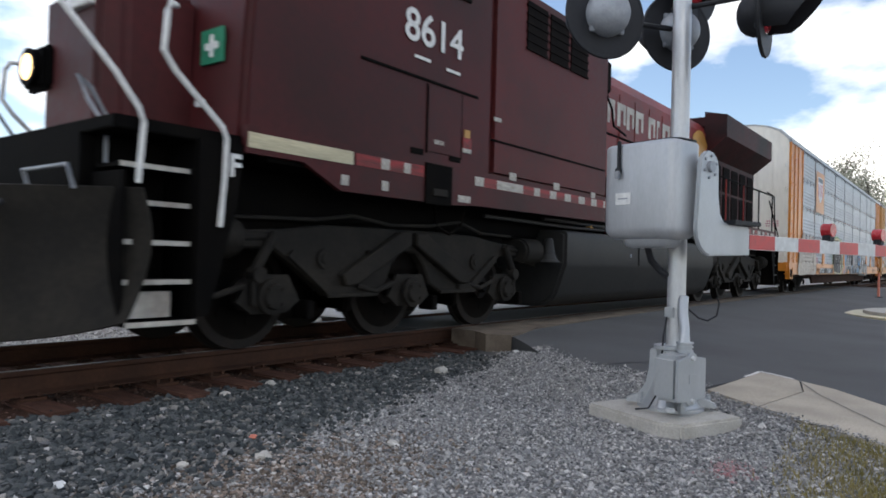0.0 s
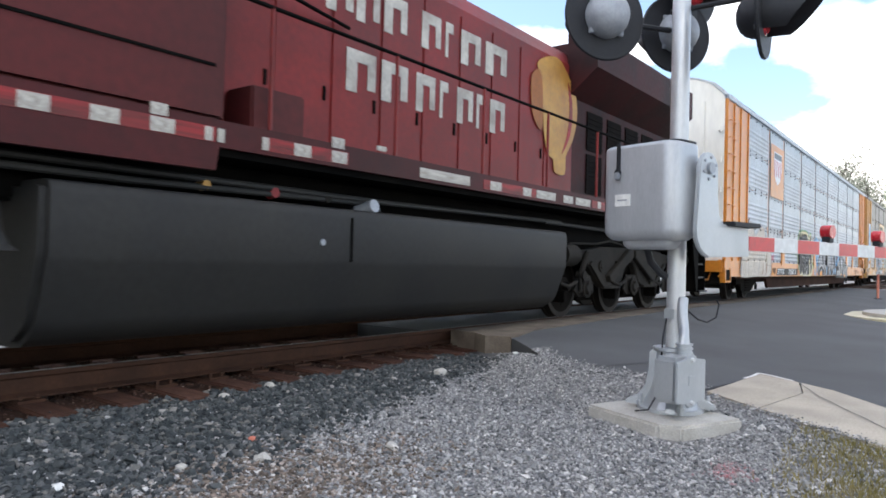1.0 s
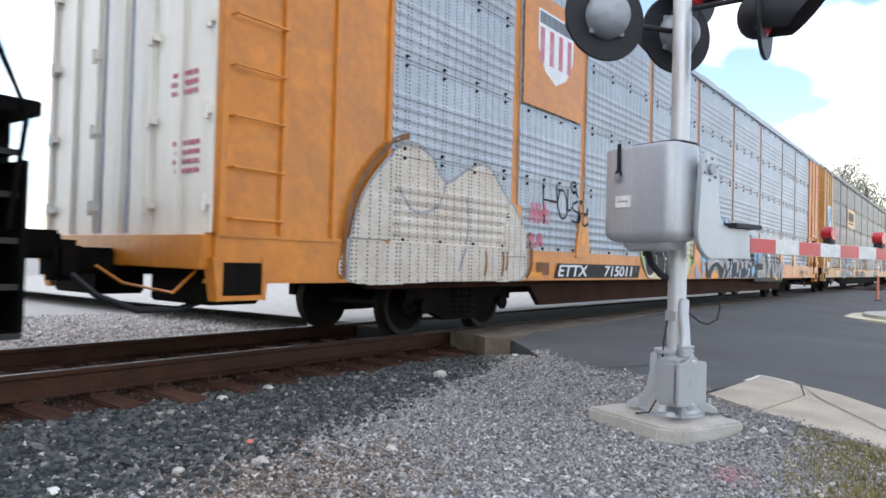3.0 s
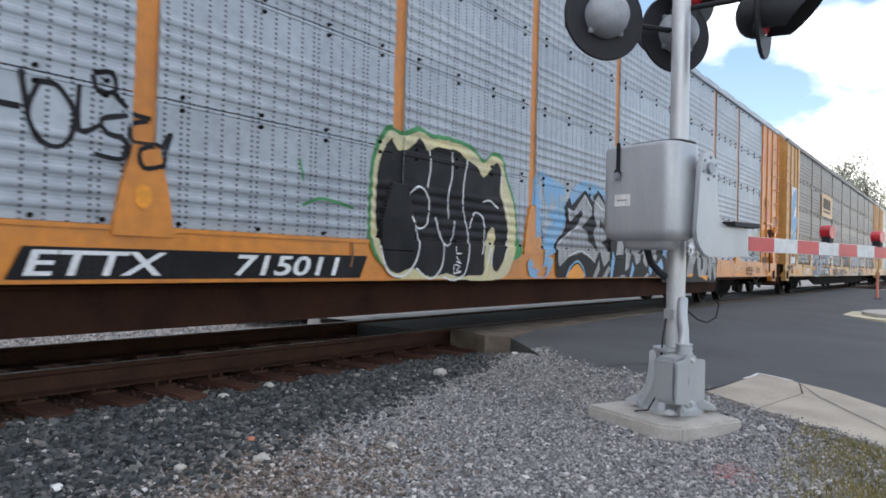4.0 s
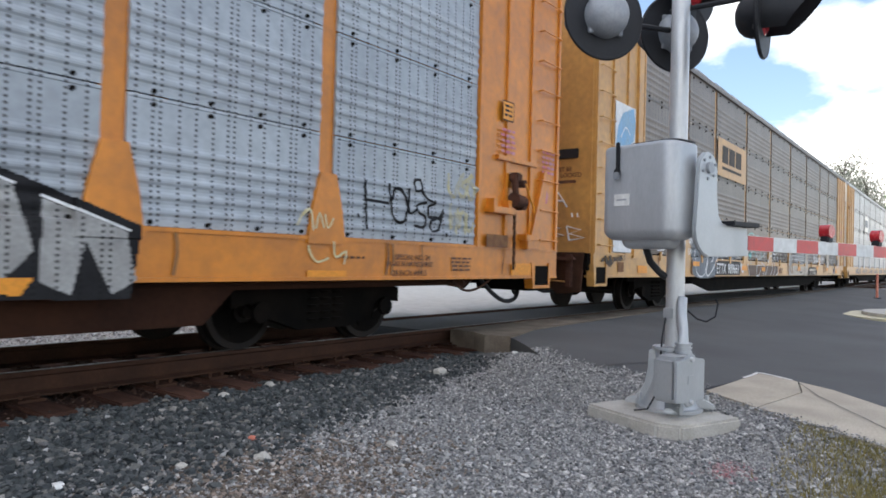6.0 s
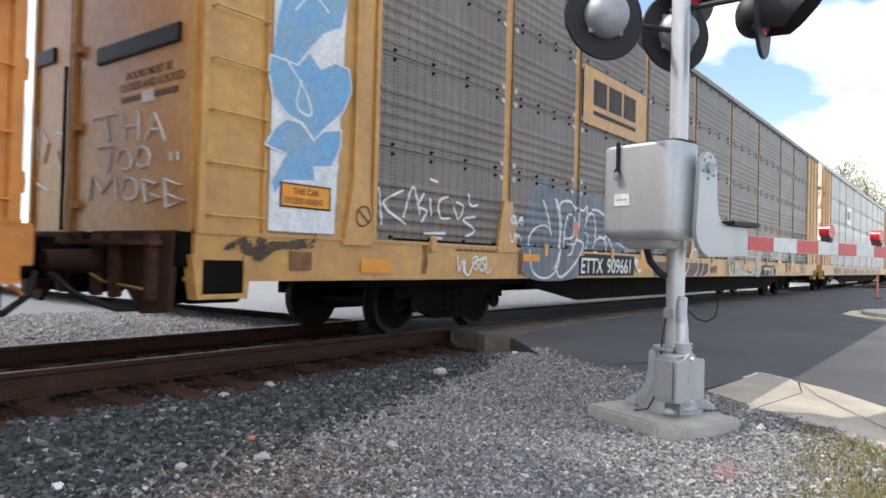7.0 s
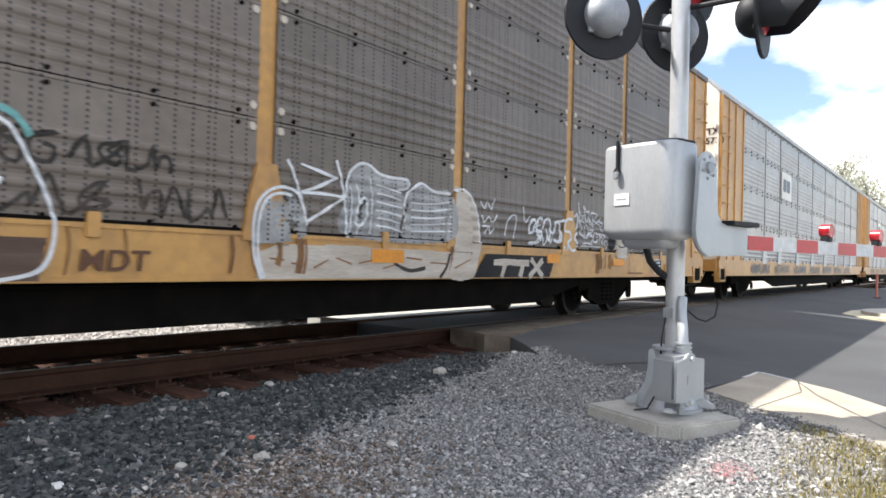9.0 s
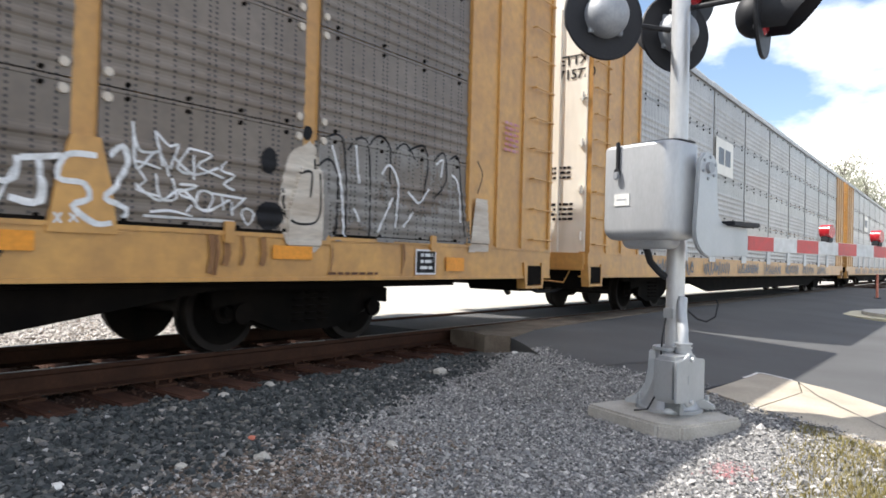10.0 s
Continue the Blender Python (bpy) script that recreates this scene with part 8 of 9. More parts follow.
    strokes(c, "graffiti_outline", "p_white", [[(9.56, 1.5), (9.75, 1.62), (9.92, 1.5), (9.9, 1.22), (9.74, 1.16), (9.62, 1.3)], [(9.6, 1.28), (9.75, 1.05), (9.7, 0.8), (9.5, 0.64), (9.25, 0.68), (9.12, 0.95)], [(9.9, 1.62), (9.95, 1.85), (9.92, 2.05)], [(10.3, 1.3), (10.28, 1.55), (10.36, 1.8), (10.34, 2.08)], [(10.05, 1.3), (10.15, 1.08), (10.25, 0.98), (10.38, 1.08), (10.42, 1.28)], [(10.66, 2.04), (10.6, 1.75), (10.58, 1.45), (10.7, 1.1), (10.68, 0.8), (10.6, 0.64)], [(9.7, 0.72), (9.95, 0.6), (10.15, 0.72), (10.2, 0.95), (10.15, 1.1)], [(10.2, 0.62), (10.4, 0.58), (10.6, 0.64)], [(10.72, 1.2), (10.82, 1.4), (11.0, 1.36), (11.05, 1.15), (10.98, 0.9)], [(11.0, 1.55), (11.15, 1.58), (11.35, 1.5)], [(11.42, 1.98), (11.44, 1.72), (11.62, 1.3), (11.5, 0.85)], [(11.2, 0.78), (11.18, 1.0), (11.08, 0.68)]], 0.024, 0.0075, "thin white outlines")
    strokes(c, "graffiti_marks", "p_white", [[(10.44, 0.98), (10.44, 0.9), (10.54, 0.9)], [(10.44, 0.86), (10.5, 0.8), (10.44, 0.8), (10.54, 0.78)], [(10.4, 0.66), (10.4, 0.76), (10.52, 0.74), (10.44, 0.7), (10.54, 0.68), (10.38, 0.66)]], 0.016, 0.0078)
    piece_silver(c)
    piece_eye(c)
    rear_tag(c)
    # prints near the rear
    strokes(c, "tag", "p_smear", [squiggle(24.68, 25.22, 1.55, 1.85, 3, 10), squiggle(24.68, 25.22, 1.15, 1.45, 3, 11)], 0.06, 0.0, "pale yellow smear")
    side_text(c, "stencil", "SPECIAL NO. 24", 23.76, 0.80, 0.085, "p_brown", 0.0165, 0.001, 1.0)
    side_text(c, "stencil", "BRAKE BEAM REQUIRED", 23.62, 0.73, 0.075, "p_brown", 0.0165, 0.001, 0.98)
    side_text(c, "stencil", "28 INCH WHLS", 23.72, 0.63, 0.085, "p_brown", 0.0165, 0.001, 1.0)
    print_lines(c, 24.75, 0.82, 0.4, 4, 0.045, "p_brown", 0.016, 3)
    print_lines(c, 22.9, 0.80, 0.4, 1, 0.045, "p_brown", 0.016, 4)
    side_plate(c, "reflector", 26.08, 26.59, 0.63, 0.79, "p_orange", 0.018, "bright yellow reflector")
    side_plate(c, "reflector", 22.55, 23.05, 0.62, 0.68, "p_orange", 0.015)
    side_plate(c, "warning_sign", 25.75, 26.02, 2.64, 2.90, "p_black", 0.036, "yellow warning sign")
    side_plate(c, "sign_face", 25.765, 26.005, 2.655, 2.885, "p_orange", 0.038)
    print_lines(c, 25.79, 2.82, 0.18, 3, 0.06, "p_black", 0.0395, 5)
    print_lines(c, 25.72, 2.5, 0.36, 5, 0.07, "p_pink", 0.036, 6)
    print_lines(c, 26.8, 2.35, 0.36, 5, 0.07, "p_pink", 0.036, 7)
    side_plate(c, "rust_patch", 25.45, 25.95, 0.99, 1.15, "p_rust", 0.036, "rusty scrape")
    bm = B()
    rod(bm, (26.88, -(SIDE + 0.032), 1.74), (26.88, -(SIDE + 0.036), 1.74), 0.11, seg=24)
    part("round_sticker", bm, "p_pink", c, "faded round sticker")
    # hand brake gear in the end bay
    bm = B()
    box(bm, 25.66, 26.66, -(SIDE + 0.05), -(SIDE - 0.02), 2.12, 2.18, bevel=0.01)
    part("shelf_beam", bm, "yellow", c)
    bm = B()
    box(bm, 25.45, 25.98, -(SIDE + 0.14), -(SIDE - 0.02), 1.42, 1.50, bevel=0.01)
    box(bm, 25.5, 25.58, -(SIDE + 0.1), -(SIDE - 0.02), 1.48, 1.60)
    box(bm, 25.85, 25.93, -(SIDE + 0.1), -(SIDE - 0.02), 1.48, 1.60)
    part("brake_step", bm, "yellow", c, "small step bracket")
    bm = B()
    box(bm, 25.97, 26.12, -(SIDE + 0.14), -(SIDE), 1.86, 1.98, bevel=0.02)
    rod(bm, (26.14, -(SIDE + 0.02), 1.84), (26.14, -(SIDE + 0.17), 1.84), 0.05, seg=14)
    rod(bm, (26.0, -(SIDE + 0.09), 1.9), (26.03, -(SIDE + 0.09), 1.70), 0.045, seg=10)
    rod(bm, (25.97, -(SIDE + 0.09), 1.62), (26.22, -(SIDE + 0.09), 1.60), 0.10, 0.085, seg=16)
    box(bm, 26.12, 26.25, -(SIDE + 0.15), -(SIDE), 1.50, 1.60, bevel=0.02)
    hb = part("brake_gear", bm, "tie", c, "rusty brake gear with its lever", smooth=True)
    for k in range(12):
        bm = B()
        z = 1.48 - k * 0.065
        rod(bm, (26.03, -(SIDE + 0.08), z), (26.03 + 0.008 * (-1) ** k, -(SIDE + 0.08), z - 0.06), 0.02, seg=6)
        part("chain_link", bm, "rail", hb)
    bm = B()
    pipe(bm, [(26.14, -(SIDE + 0.17), 1.84), (26.26, -(SIDE + 0.15), 1.72), (26.42, -(SIDE + 0.13), 1.56), (26.44, -(SIDE + 0.13), 1.48)], 0.016)
    part("release_lever", bm, "p_orange", hb)
    bm = B()
    box(bm, 26.27, 26.56, -(SIDE + 0.13), -(SIDE - 0.02), 1.10, 1.18, bevel=0.01)
    box(bm, 26.33, 26.50, -(SIDE + 0.11), -(SIDE - 0.02), 0.98, 1.12, bevel=0.01)
    part("brake_step", bm, "yellow", c, "small step bracket")
    for name, pts, r in (("brake_hose", [(25.9, -1.2, 0.56), (26.15, -1.25, 0.36), (26.45, -1.25, 0.26), (26.8, -1.2, 0.30), (27.05, -1.1, 0.52)], 0.03), ("slack_chain", [(25.0, -1.4, 0.56), (25.25, -1.4, 0.44), (25.55, -1.4, 0.46), (25.85, -1.4, 0.58)], 0.016)):
        bm = B()
        pipe(bm, curve_through(pts, 0.06), r)
        part(name, bm, "hood" if r > 0.02 else "rail", c, smooth=True)
    bm = B()
    prism(bm, [(26.45, 1.0), (26.75, 1.0), (26.95, 2.05), (26.85, 2.1)], -(SIDE + 0.06), -(SIDE - 0.02))
    part("gusset", bm, "yellow", c)


def paint_second(c):
    # blue and white column on the end bay
    fills(c, "graffiti_fill", "p_white", [[(0.68, 1.02), (0.68, 3.6), (1.55, 3.6), (1.5, 2.2), (1.45, 1.02)]], 0.0, "white painted ground", False)
    fills(c, "graffiti_fill", "p_blue", [[(0.64, 2.54), (0.82, 2.53), (0.95, 2.52), (1.08, 2.67), (1.22, 2.55), (1.4, 2.65), (1.59, 2.63), (1.63, 2.43), (1.52, 2.2), (1.31, 2.02), (1.17, 1.88), (1.03, 2.01), (0.84, 2.06), (0.68, 2.19), (0.63, 2.38)]], 0.003, "sky-blue graffiti shape", False)
    fills(c, "graffiti_fill", "p_blue", [[(0.61, 1.76), (0.72, 1.92), (0.84, 2.02), (1, 2.01), (1.16, 1.87), (1.27, 1.98), (1.51, 2.03), (1.5, 1.86), (1.39, 1.66), (1.17, 1.63), (1.19, 1.5), (0.83, 1.47), (0.73, 1.34), (0.69, 1.45), (0.84, 1.71)]], 0.003, "sky-blue graffiti shape", False)
    fills(c, "graffiti_fill", "p_blue", [[(0.67, 2.54), (0.71, 2.84), (0.78, 3.17), (0.97, 3.43), (1.45, 3.6), (1.55, 3.31), (1.47, 3.01), (1.26, 2.9), (1.09, 2.72), (0.9, 2.47)]], 0.003, "sky-blue graffiti shape", False)
    strokes(c, "graffiti_outline", "p_white", [[(0.64, 2.54), (0.82, 2.53), (0.95, 2.52), (1.08, 2.67), (1.22, 2.55), (1.4, 2.65), (1.59, 2.63), (1.63, 2.43), (1.52, 2.2), (1.31, 2.02), (1.17, 1.88), (1.03, 2.01), (0.84, 2.06), (0.68, 2.19), (0.63, 2.38), (0.64, 2.54)]], 0.02, 0.0055, "thin white outline", False)
    strokes(c, "graffiti_outline", "p_white", [[(0.61, 1.76), (0.72, 1.92), (0.84, 2.02), (1, 2.01), (1.16, 1.87), (1.27, 1.98), (1.51, 2.03), (1.5, 1.86), (1.39, 1.66), (1.17, 1.63), (1.19, 1.5), (0.83, 1.47), (0.73, 1.34), (0.69, 1.45), (0.84, 1.71), (0.61, 1.76)]], 0.02, 0.0055, "thin white outline", False)
    strokes(c, "graffiti_outline", "p_white", [[(0.8, 2.55), (1.05, 2.3), (1.12, 2.1), (0.95, 2.15), (1.0, 2.4)], [(0.9, 3.0), (1.1, 3.2), (1.3, 3.1)]], 0.025, 0.006)
    side_plate(c, "notice", 0.79, 1.39, 1.24, 1.46, "p_black", 0.042, "orange notice plate")
    side_plate(c, "notice_face", 0.81, 1.37, 1.255, 1.445, "p_orange", 0.044)
    strokes(c, "round_sticker", "p_dirt", [[(1.83, 1.12), (1.95, 1.2), (1.88, 1.32), (1.76, 1.28), (1.75, 1.17), (1.83, 1.12)], [(1.77, 1.28), (1.92, 1.16)]], 0.022, 0.006, "round prohibition sticker")
    side_plate(c, "reflector", 1.85, 2.3, 0.66, 0.80, "p_orange", 0.016, "orange reflector")
    bm = B()
    prism(bm, [(1.58, 0.93), (2.0, 0.93), (1.97, 1.2), (1.92, 1.58), (1.92, 5.02), (1.70, 5.02), (1.70, 1.58), (1.64, 1.2)], -(SIDE - 0.03), -(SIDE + 0.034))
    part("side_post", bm, "tan", c)
    fills(c, "dirt_smudge", "p_dirt", [[(0.25, 0.86), (0.5, 0.97), (0.8, 0.93), (1.2, 0.975), (1.5, 0.93), (1.1, 0.88), (0.8, 0.86), (0.62, 0.76), (0.45, 0.82)]], 0.001, "black oily smudge", True, True)
    side_plate(c, "rust_patch", 0.95, 1.2, 0.68, 0.85, "p_rust", 0.0165, "rusty worn patch")
    side_text(c, "notice_text", "THIS CAR", 0.93, 1.365, 0.075, "p_brown", 0.0455, 0.001, 0.95)
    side_text(c, "notice_text", "EXCESS HEIGHT", 0.835, 1.28, 0.075, "p_brown", 0.0455, 0.001, 0.86)
    # white scrawls
    strokes(c, "tag", "p_white", [[(2.1, 1.6), (2.16, 1.15)], [(2.5, 1.55), (2.18, 1.38), (2.55, 1.18)], [(2.5, 1.25), (2.65, 1.6), (2.78, 1.3)], [(2.85, 1.55), (2.75, 1.4), (2.9, 1.35), (2.8, 1.22)], [(2.95, 1.5), (2.98, 1.3)], [(3.3, 1.55), (3.12, 1.48), (3.15, 1.3), (3.35, 1.3)], [(3.4, 1.45), (3.5, 1.3), (3.6, 1.45), (3.45, 1.5)], [(3.85, 1.35), (3.6, 1.3), (3.85, 1.18), (3.65, 1.1)], [(3.7, 1.62), (3.75, 1.48), (3.9, 1.5)], [(2.85, 1.1), (3.25, 1.12)], [(2.95, 1.05), (3.2, 1.06)], [(2.95, 1.72), (3.1, 1.7)]], 0.032, 0.0, "white marker scrawl")
    strokes(c, "tag", "p_white", [squiggle(3.45, 4.2, 0.66, 0.86, 5, 12), squiggle(4.6, 5.0, 1.3, 1.42, 3, 13), squiggle(4.6, 4.95, 1.08, 1.2, 3, 14)], 0.03, 0.001, "small white scrawl")
    # large outlined letters
    big = [(5.05, 0.62), (5.0, 1.3), (5.2, 1.75), (5.5, 2.0), (5.79, 1.97), (6.15, 1.87), (6.45, 1.97), (6.71, 1.96), (7.05, 1.92), (7.64, 1.87), (7.74, 1.69), (7.87, 1.65), (8.14, 1.69), (8.44, 1.46), (8.52, 1.03), (6.72, 1.01), (6.63, 0.6)]
    fills(c, "graffiti_fill", "p_slate", [big], 0.0, "slate-blue graffiti letters")
    strokes(c, "graffiti_outline", "p_white", [[(5.9, 1.76), (5.98, 1.6), (6.04, 1.38), (6.04, 1.11), (5.97, 0.87), (5.84, 0.71)], [(6.0, 1.62), (6.11, 1.72), (6.32, 1.75), (6.49, 1.72), (6.59, 1.66), (6.61, 1.46), (6.54, 1.22), (6.45, 1.1), (6.29, 1.1)], [(6.18, 1.05), (6.19, 1.29), (6.28, 1.51), (6.4, 1.55), (6.46, 1.46), (6.43, 1.26), (6.35, 1.19), (6.19, 1.18)], [(6.27, 0.93), (6.37, 0.96), (6.46, 1.12)], [(6.53, 1.17), (6.76, 1.11), (6.59, 0.87), (6.33, 0.7), (6.08, 0.6), (5.96, 0.65), (5.9, 0.8)], [(6.59, 1.68), (6.81, 1.64), (6.97, 1.71), (6.88, 1.39), (6.98, 1.56), (7.13, 1.62), (7.25, 1.48), (7.25, 1.2), (7.16, 1.03), (7.3, 1.01)], [(6.83, 1.07), (6.83, 1.22), (6.93, 1.31), (6.99, 1.24), (6.94, 1.05), (6.83, 1.07)], [(7.14, 1.68), (7.38, 1.68), (7.62, 1.62), (7.79, 1.67), (7.68, 1.27), (7.42, 1.26)], [(7.25, 1.18), (7.46, 1.24), (7.67, 1.18), (7.69, 1.03)], [(7.74, 1.24), (7.87, 1.16), (7.93, 1.03)], [(7.81, 1.61), (8.02, 1.68), (8.26, 1.64), (8.44, 1.46), (8.52, 1.01)]], 0.042, 0.004, "white outline strokes")
    strokes(c, "graffiti_hatching", "p_white", [[(7.98 + 0.02 * i, 1.62 - 0.075 * i), (8.2, 1.655 - 0.08 * i), (8.36 + 0.01 * i, 1.58 - 0.08 * i)] for i in range(7)] + [[(8.56 + 0.06 * (i % 2), 1.1 + 0.05 * i), (8.8, 1.16 + 0.065 * i), (9.0 + 0.05 * (i % 3), 1.12 + 0.055 * i)] for i in range(6)] + [[(8.6 + 0.05 * i, 1.04), (8.62 + 0.06 * i, 1.3 + 0.1 * math.sin(1.3 * i))] for i in range(7)], 0.022, 0.004)
    fills(c, "orange_dot", "p_post", [[(6.5 + 0.1 * math.cos(0.6 * k), 1.34 + 0.12 * math.sin(0.6 * k)) for k in range(10)]], 0.0055)
    fills(c, "graffiti_fill", "p_white", [[(8.9, 1.4), (9.1, 1.5), (9.3, 1.42), (9.1, 1.34)], [(9.1, 1.2), (9.4, 1.22), (9.3, 1.1)], [(8.8, 0.98), (9.2, 0.78), (9.1, 0.66), (8.9, 0.8)]], 0.0045)
    side_plate(c, "number_board", 6.66, 8.84, 0.618, 0.965, "p_black", 0.021, "black number board", 0.03)
    side_text(c, "car_number", "ETTX", 6.70, 0.66, 0.345, "p_white", 0.023, 0.004, 0.97, 0.08)
    side_text(c, "car_number", "909661", 7.67, 0.66, 0.345, "p_white", 0.023, 0.004, 1.03, 0.08)
    strokes(c, "graffiti_outline", "p_white", [[(5.54, 1.71), (5.61, 1.59), (5.71, 1.41), (5.78, 1.2)]], 0.036, 0.004, "white outline stroke")
    strokes(c, "graffiti_outline", "p_white", [[(5.14, 1.07), (5.19, 1.2), (5.36, 1.3), (5.58, 1.34), (5.78, 1.29)]], 0.036, 0.004, "white outline stroke")
    strokes(c, "graffiti_outline", "p_white", [[(5.15, 1.1), (5.16, 0.85), (5.23, 0.69), (5.43, 0.6), (5.7, 0.6), (5.93, 0.72), (6.03, 0.96), (6.09, 1.29), (6.07, 1.49), (5.95, 1.75)]], 0.036, 0.004, "white outline stroke")
    piece_round(c)
    piece_striped(c)
    piece_last(c)
    strokes(c, "tag", "p_white", [[(21.07, 1.76), (21.12, 1.56), (21.29, 1.57)], [(21.25, 1.72), (21.31, 1.46)], [(21.25, 1.72), (21.37, 1.62), (21.44, 1.65), (21.37, 1.45)], [(21.53, 1.63), (21.43, 1.46), (21.54, 1.43)], [(21.53, 1.63), (21.73, 1.6), (21.61, 1.5), (21.85, 1.43)], [(21.57, 1.58), (21.58, 1.39)], [(21.87, 1.57), (21.82, 1.49), (21.95, 1.46), (21.85, 1.38), (21.95, 1.34)], [(21.3, 1.44), (21.09, 1.47), (21.18, 1.34), (21.11, 1.27), (21.3, 1.23)], [(21.26, 1.4), (21.3, 1.22), (21.43, 1.23), (21.39, 1.38)], [(21.45, 1.34), (21.61, 1.34), (21.45, 1.27), (21.59, 1.23)], [(21.63, 1.3), (21.61, 1.18), (21.71, 1.16), (21.75, 1.29), (21.63, 1.3)], [(21.71, 1.3), (22.04, 1.28)], [(21.83, 1.3), (21.86, 1.17)], [(21.93, 1.24), (21.94, 1.13)], [(22.07, 1.29), (21.94, 1.18)], [(22.03, 1.15), (22.1, 1.06), (22.16, 1.16), (22.08, 1.2), (22.03, 1.15)], [(21.22, 1.11), (21.38, 1.13), (21.57, 1.1)], [(21.57, 1.19), (21.52, 1.13)]], 0.022, 0.001, "white hand lettering")
    side_text(c, "tag", "MDT", 13.5, 0.67, 0.21, "p_brown", 0.0165, 0.004, 1.15, 0.1)
    for x0, x1, z0, z1, seed in ((12.55, 13.35, 1.36, 1.62, 61), (13.4, 14.2, 1.40, 1.60, 62), (12.6, 13.7, 1.06, 1.30, 63), (13.9, 14.7, 1.08, 1.34, 64)):
        strokes(c, "tag", "p_dark", [squiggle(x0, x1, z0, z1, 4, seed)], 0.04, 0.0, "faded dark scrawl")
    for a, b, z0, z1 in ((4.97, 5.42, 0.82, 0.92), (9.0, 9.5, 0.74, 0.86), (11.2, 11.6, 0.72, 0.84), (16.4, 16.9, 0.76, 0.90), (20.05, 20.42, 0.80, 0.93), (22.35, 22.8, 0.78, 0.9), (24.85, 25.2, 0.68, 0.84)):
        side_plate(c, "reflector", a, b, z0, z1, "p_orange", 0.0225, "orange reflector")
    side_plate(c, "placard", 24.30, 24.66, 0.64, 0.92, "p_white", 0.015, "black and white placard")
    side_plate(c, "placard_print", 24.32, 24.64, 0.66, 0.90, "p_black", 0.017)
    print_lines(c, 24.36, 0.84, 0.24, 3, 0.07, "p_white", 0.0185, 15)
    ends = [2.09] + POSTS + [LEN - 2.09]
    for xa, xb in zip(ends, ends[1:]):
        # near-black strip painted for the shaded gap between panels and sill
        side_plate(c, "panel_gap", xa + 0.24, xb - 0.24, 1.003, 1.03, "undercar", 0.002)
    side_plate(c, "road_panel", 6.70, 9.28, 3.02, 3.94, "tan", 0.012, "tan panel with dark company lettering as blocks")
    for xa, xb in ((7.05, 7.55), (7.64, 8.16), (8.25, 8.78)):
        side_plate(c, "letter_block", xa, xb, 3.36, 3.78, "p_dark", 0.015, "dark lettering drawn as a plain block")
    side_plate(c, "underline", 7.05, 8.8, 3.2, 3.27, "p_dark", 0.015)
    stud = None
    for p in POSTS:
        for dx in (-0.15, 0.15):
            for z in (1.9, 2.08, 2.9, 3.08, 3.9):
                if stud is None:
                    bm = B()
                    rod(bm, (0, 0.004, 0), (0, -0.012, 0), 0.04, 0.034, seg=10)
                    stud = part("bolt_plate", bm, "p_bone", c, "pale bolt plate", at=(p + dx, -(SIDE - 0.012), z))
                else:
                    share(stud, c, (p + dx, -(SIDE - 0.012), z))
    print_lines(c, 3.4, 0.92, 0.9, 1, 0.05, "p_brown", 0.016, 17)
    print_lines(c, 23.0, 0.64, 0.7, 1, 0.05, "p_brown", 0.016, 18)
    print_lines(c, 26.0, 2.6, 0.35, 6, 0.07, "p_pink", 0.036, 16)
    for x in (3.0, 5.6, 7.9, 10.6, 13.6, 16.6, 19.0, 21.9, 24.6):
        bm = B()
        box(bm, x - 0.05, x + 0.05, -(SIDE + 0.03), -(SIDE), 0.90, 1.08, bevel=0.006)
        part("sill_clip", bm, "tan", c)
    rust_runs(c, 26, 51)


def end_marks(c, bar):
    """Prints on the front end of a car."""
    bm = B()
    rng = random.Random(4)
    for z, y in ((2.35, -1.2), (2.27, -1.2), (2.19, -1.2), (1.75, -1.25), (1.67, -1.25), (1.59, -1.25), (1.51, -1.25)):
        a = y
        while a < y + 0.36:
            w = rng.uniform(0.05, 0.1)
            box(bm, 0.012, 0.02, a, a + w, z, z + 0.04)
            a += w + 0.02
    part("end_print", bm, bar, c, "illegible stencilled print")


M["p_post"] = M["post"]
paint_first(cars[0])
paint_second(cars[1])
end_marks(cars[0], "p_pink")
end_marks(cars[2], "p_black")


def end_text(c, text, y, z, size):
    m = Matrix.Translation((0.010, y, z)) @ Matrix.Rotation(radians(-90), 4, "Z") @ UP
    o = writing("car_number", text, size, "p_black", c, Matrix(), depth=0.001, bold=0.003)
    o.data.transform(m)


end_text(cars[2], "ETTX", -0.95, 4.05, 0.22)
end_text(cars[2], "715770", -0.95, 3.82, 0.22)
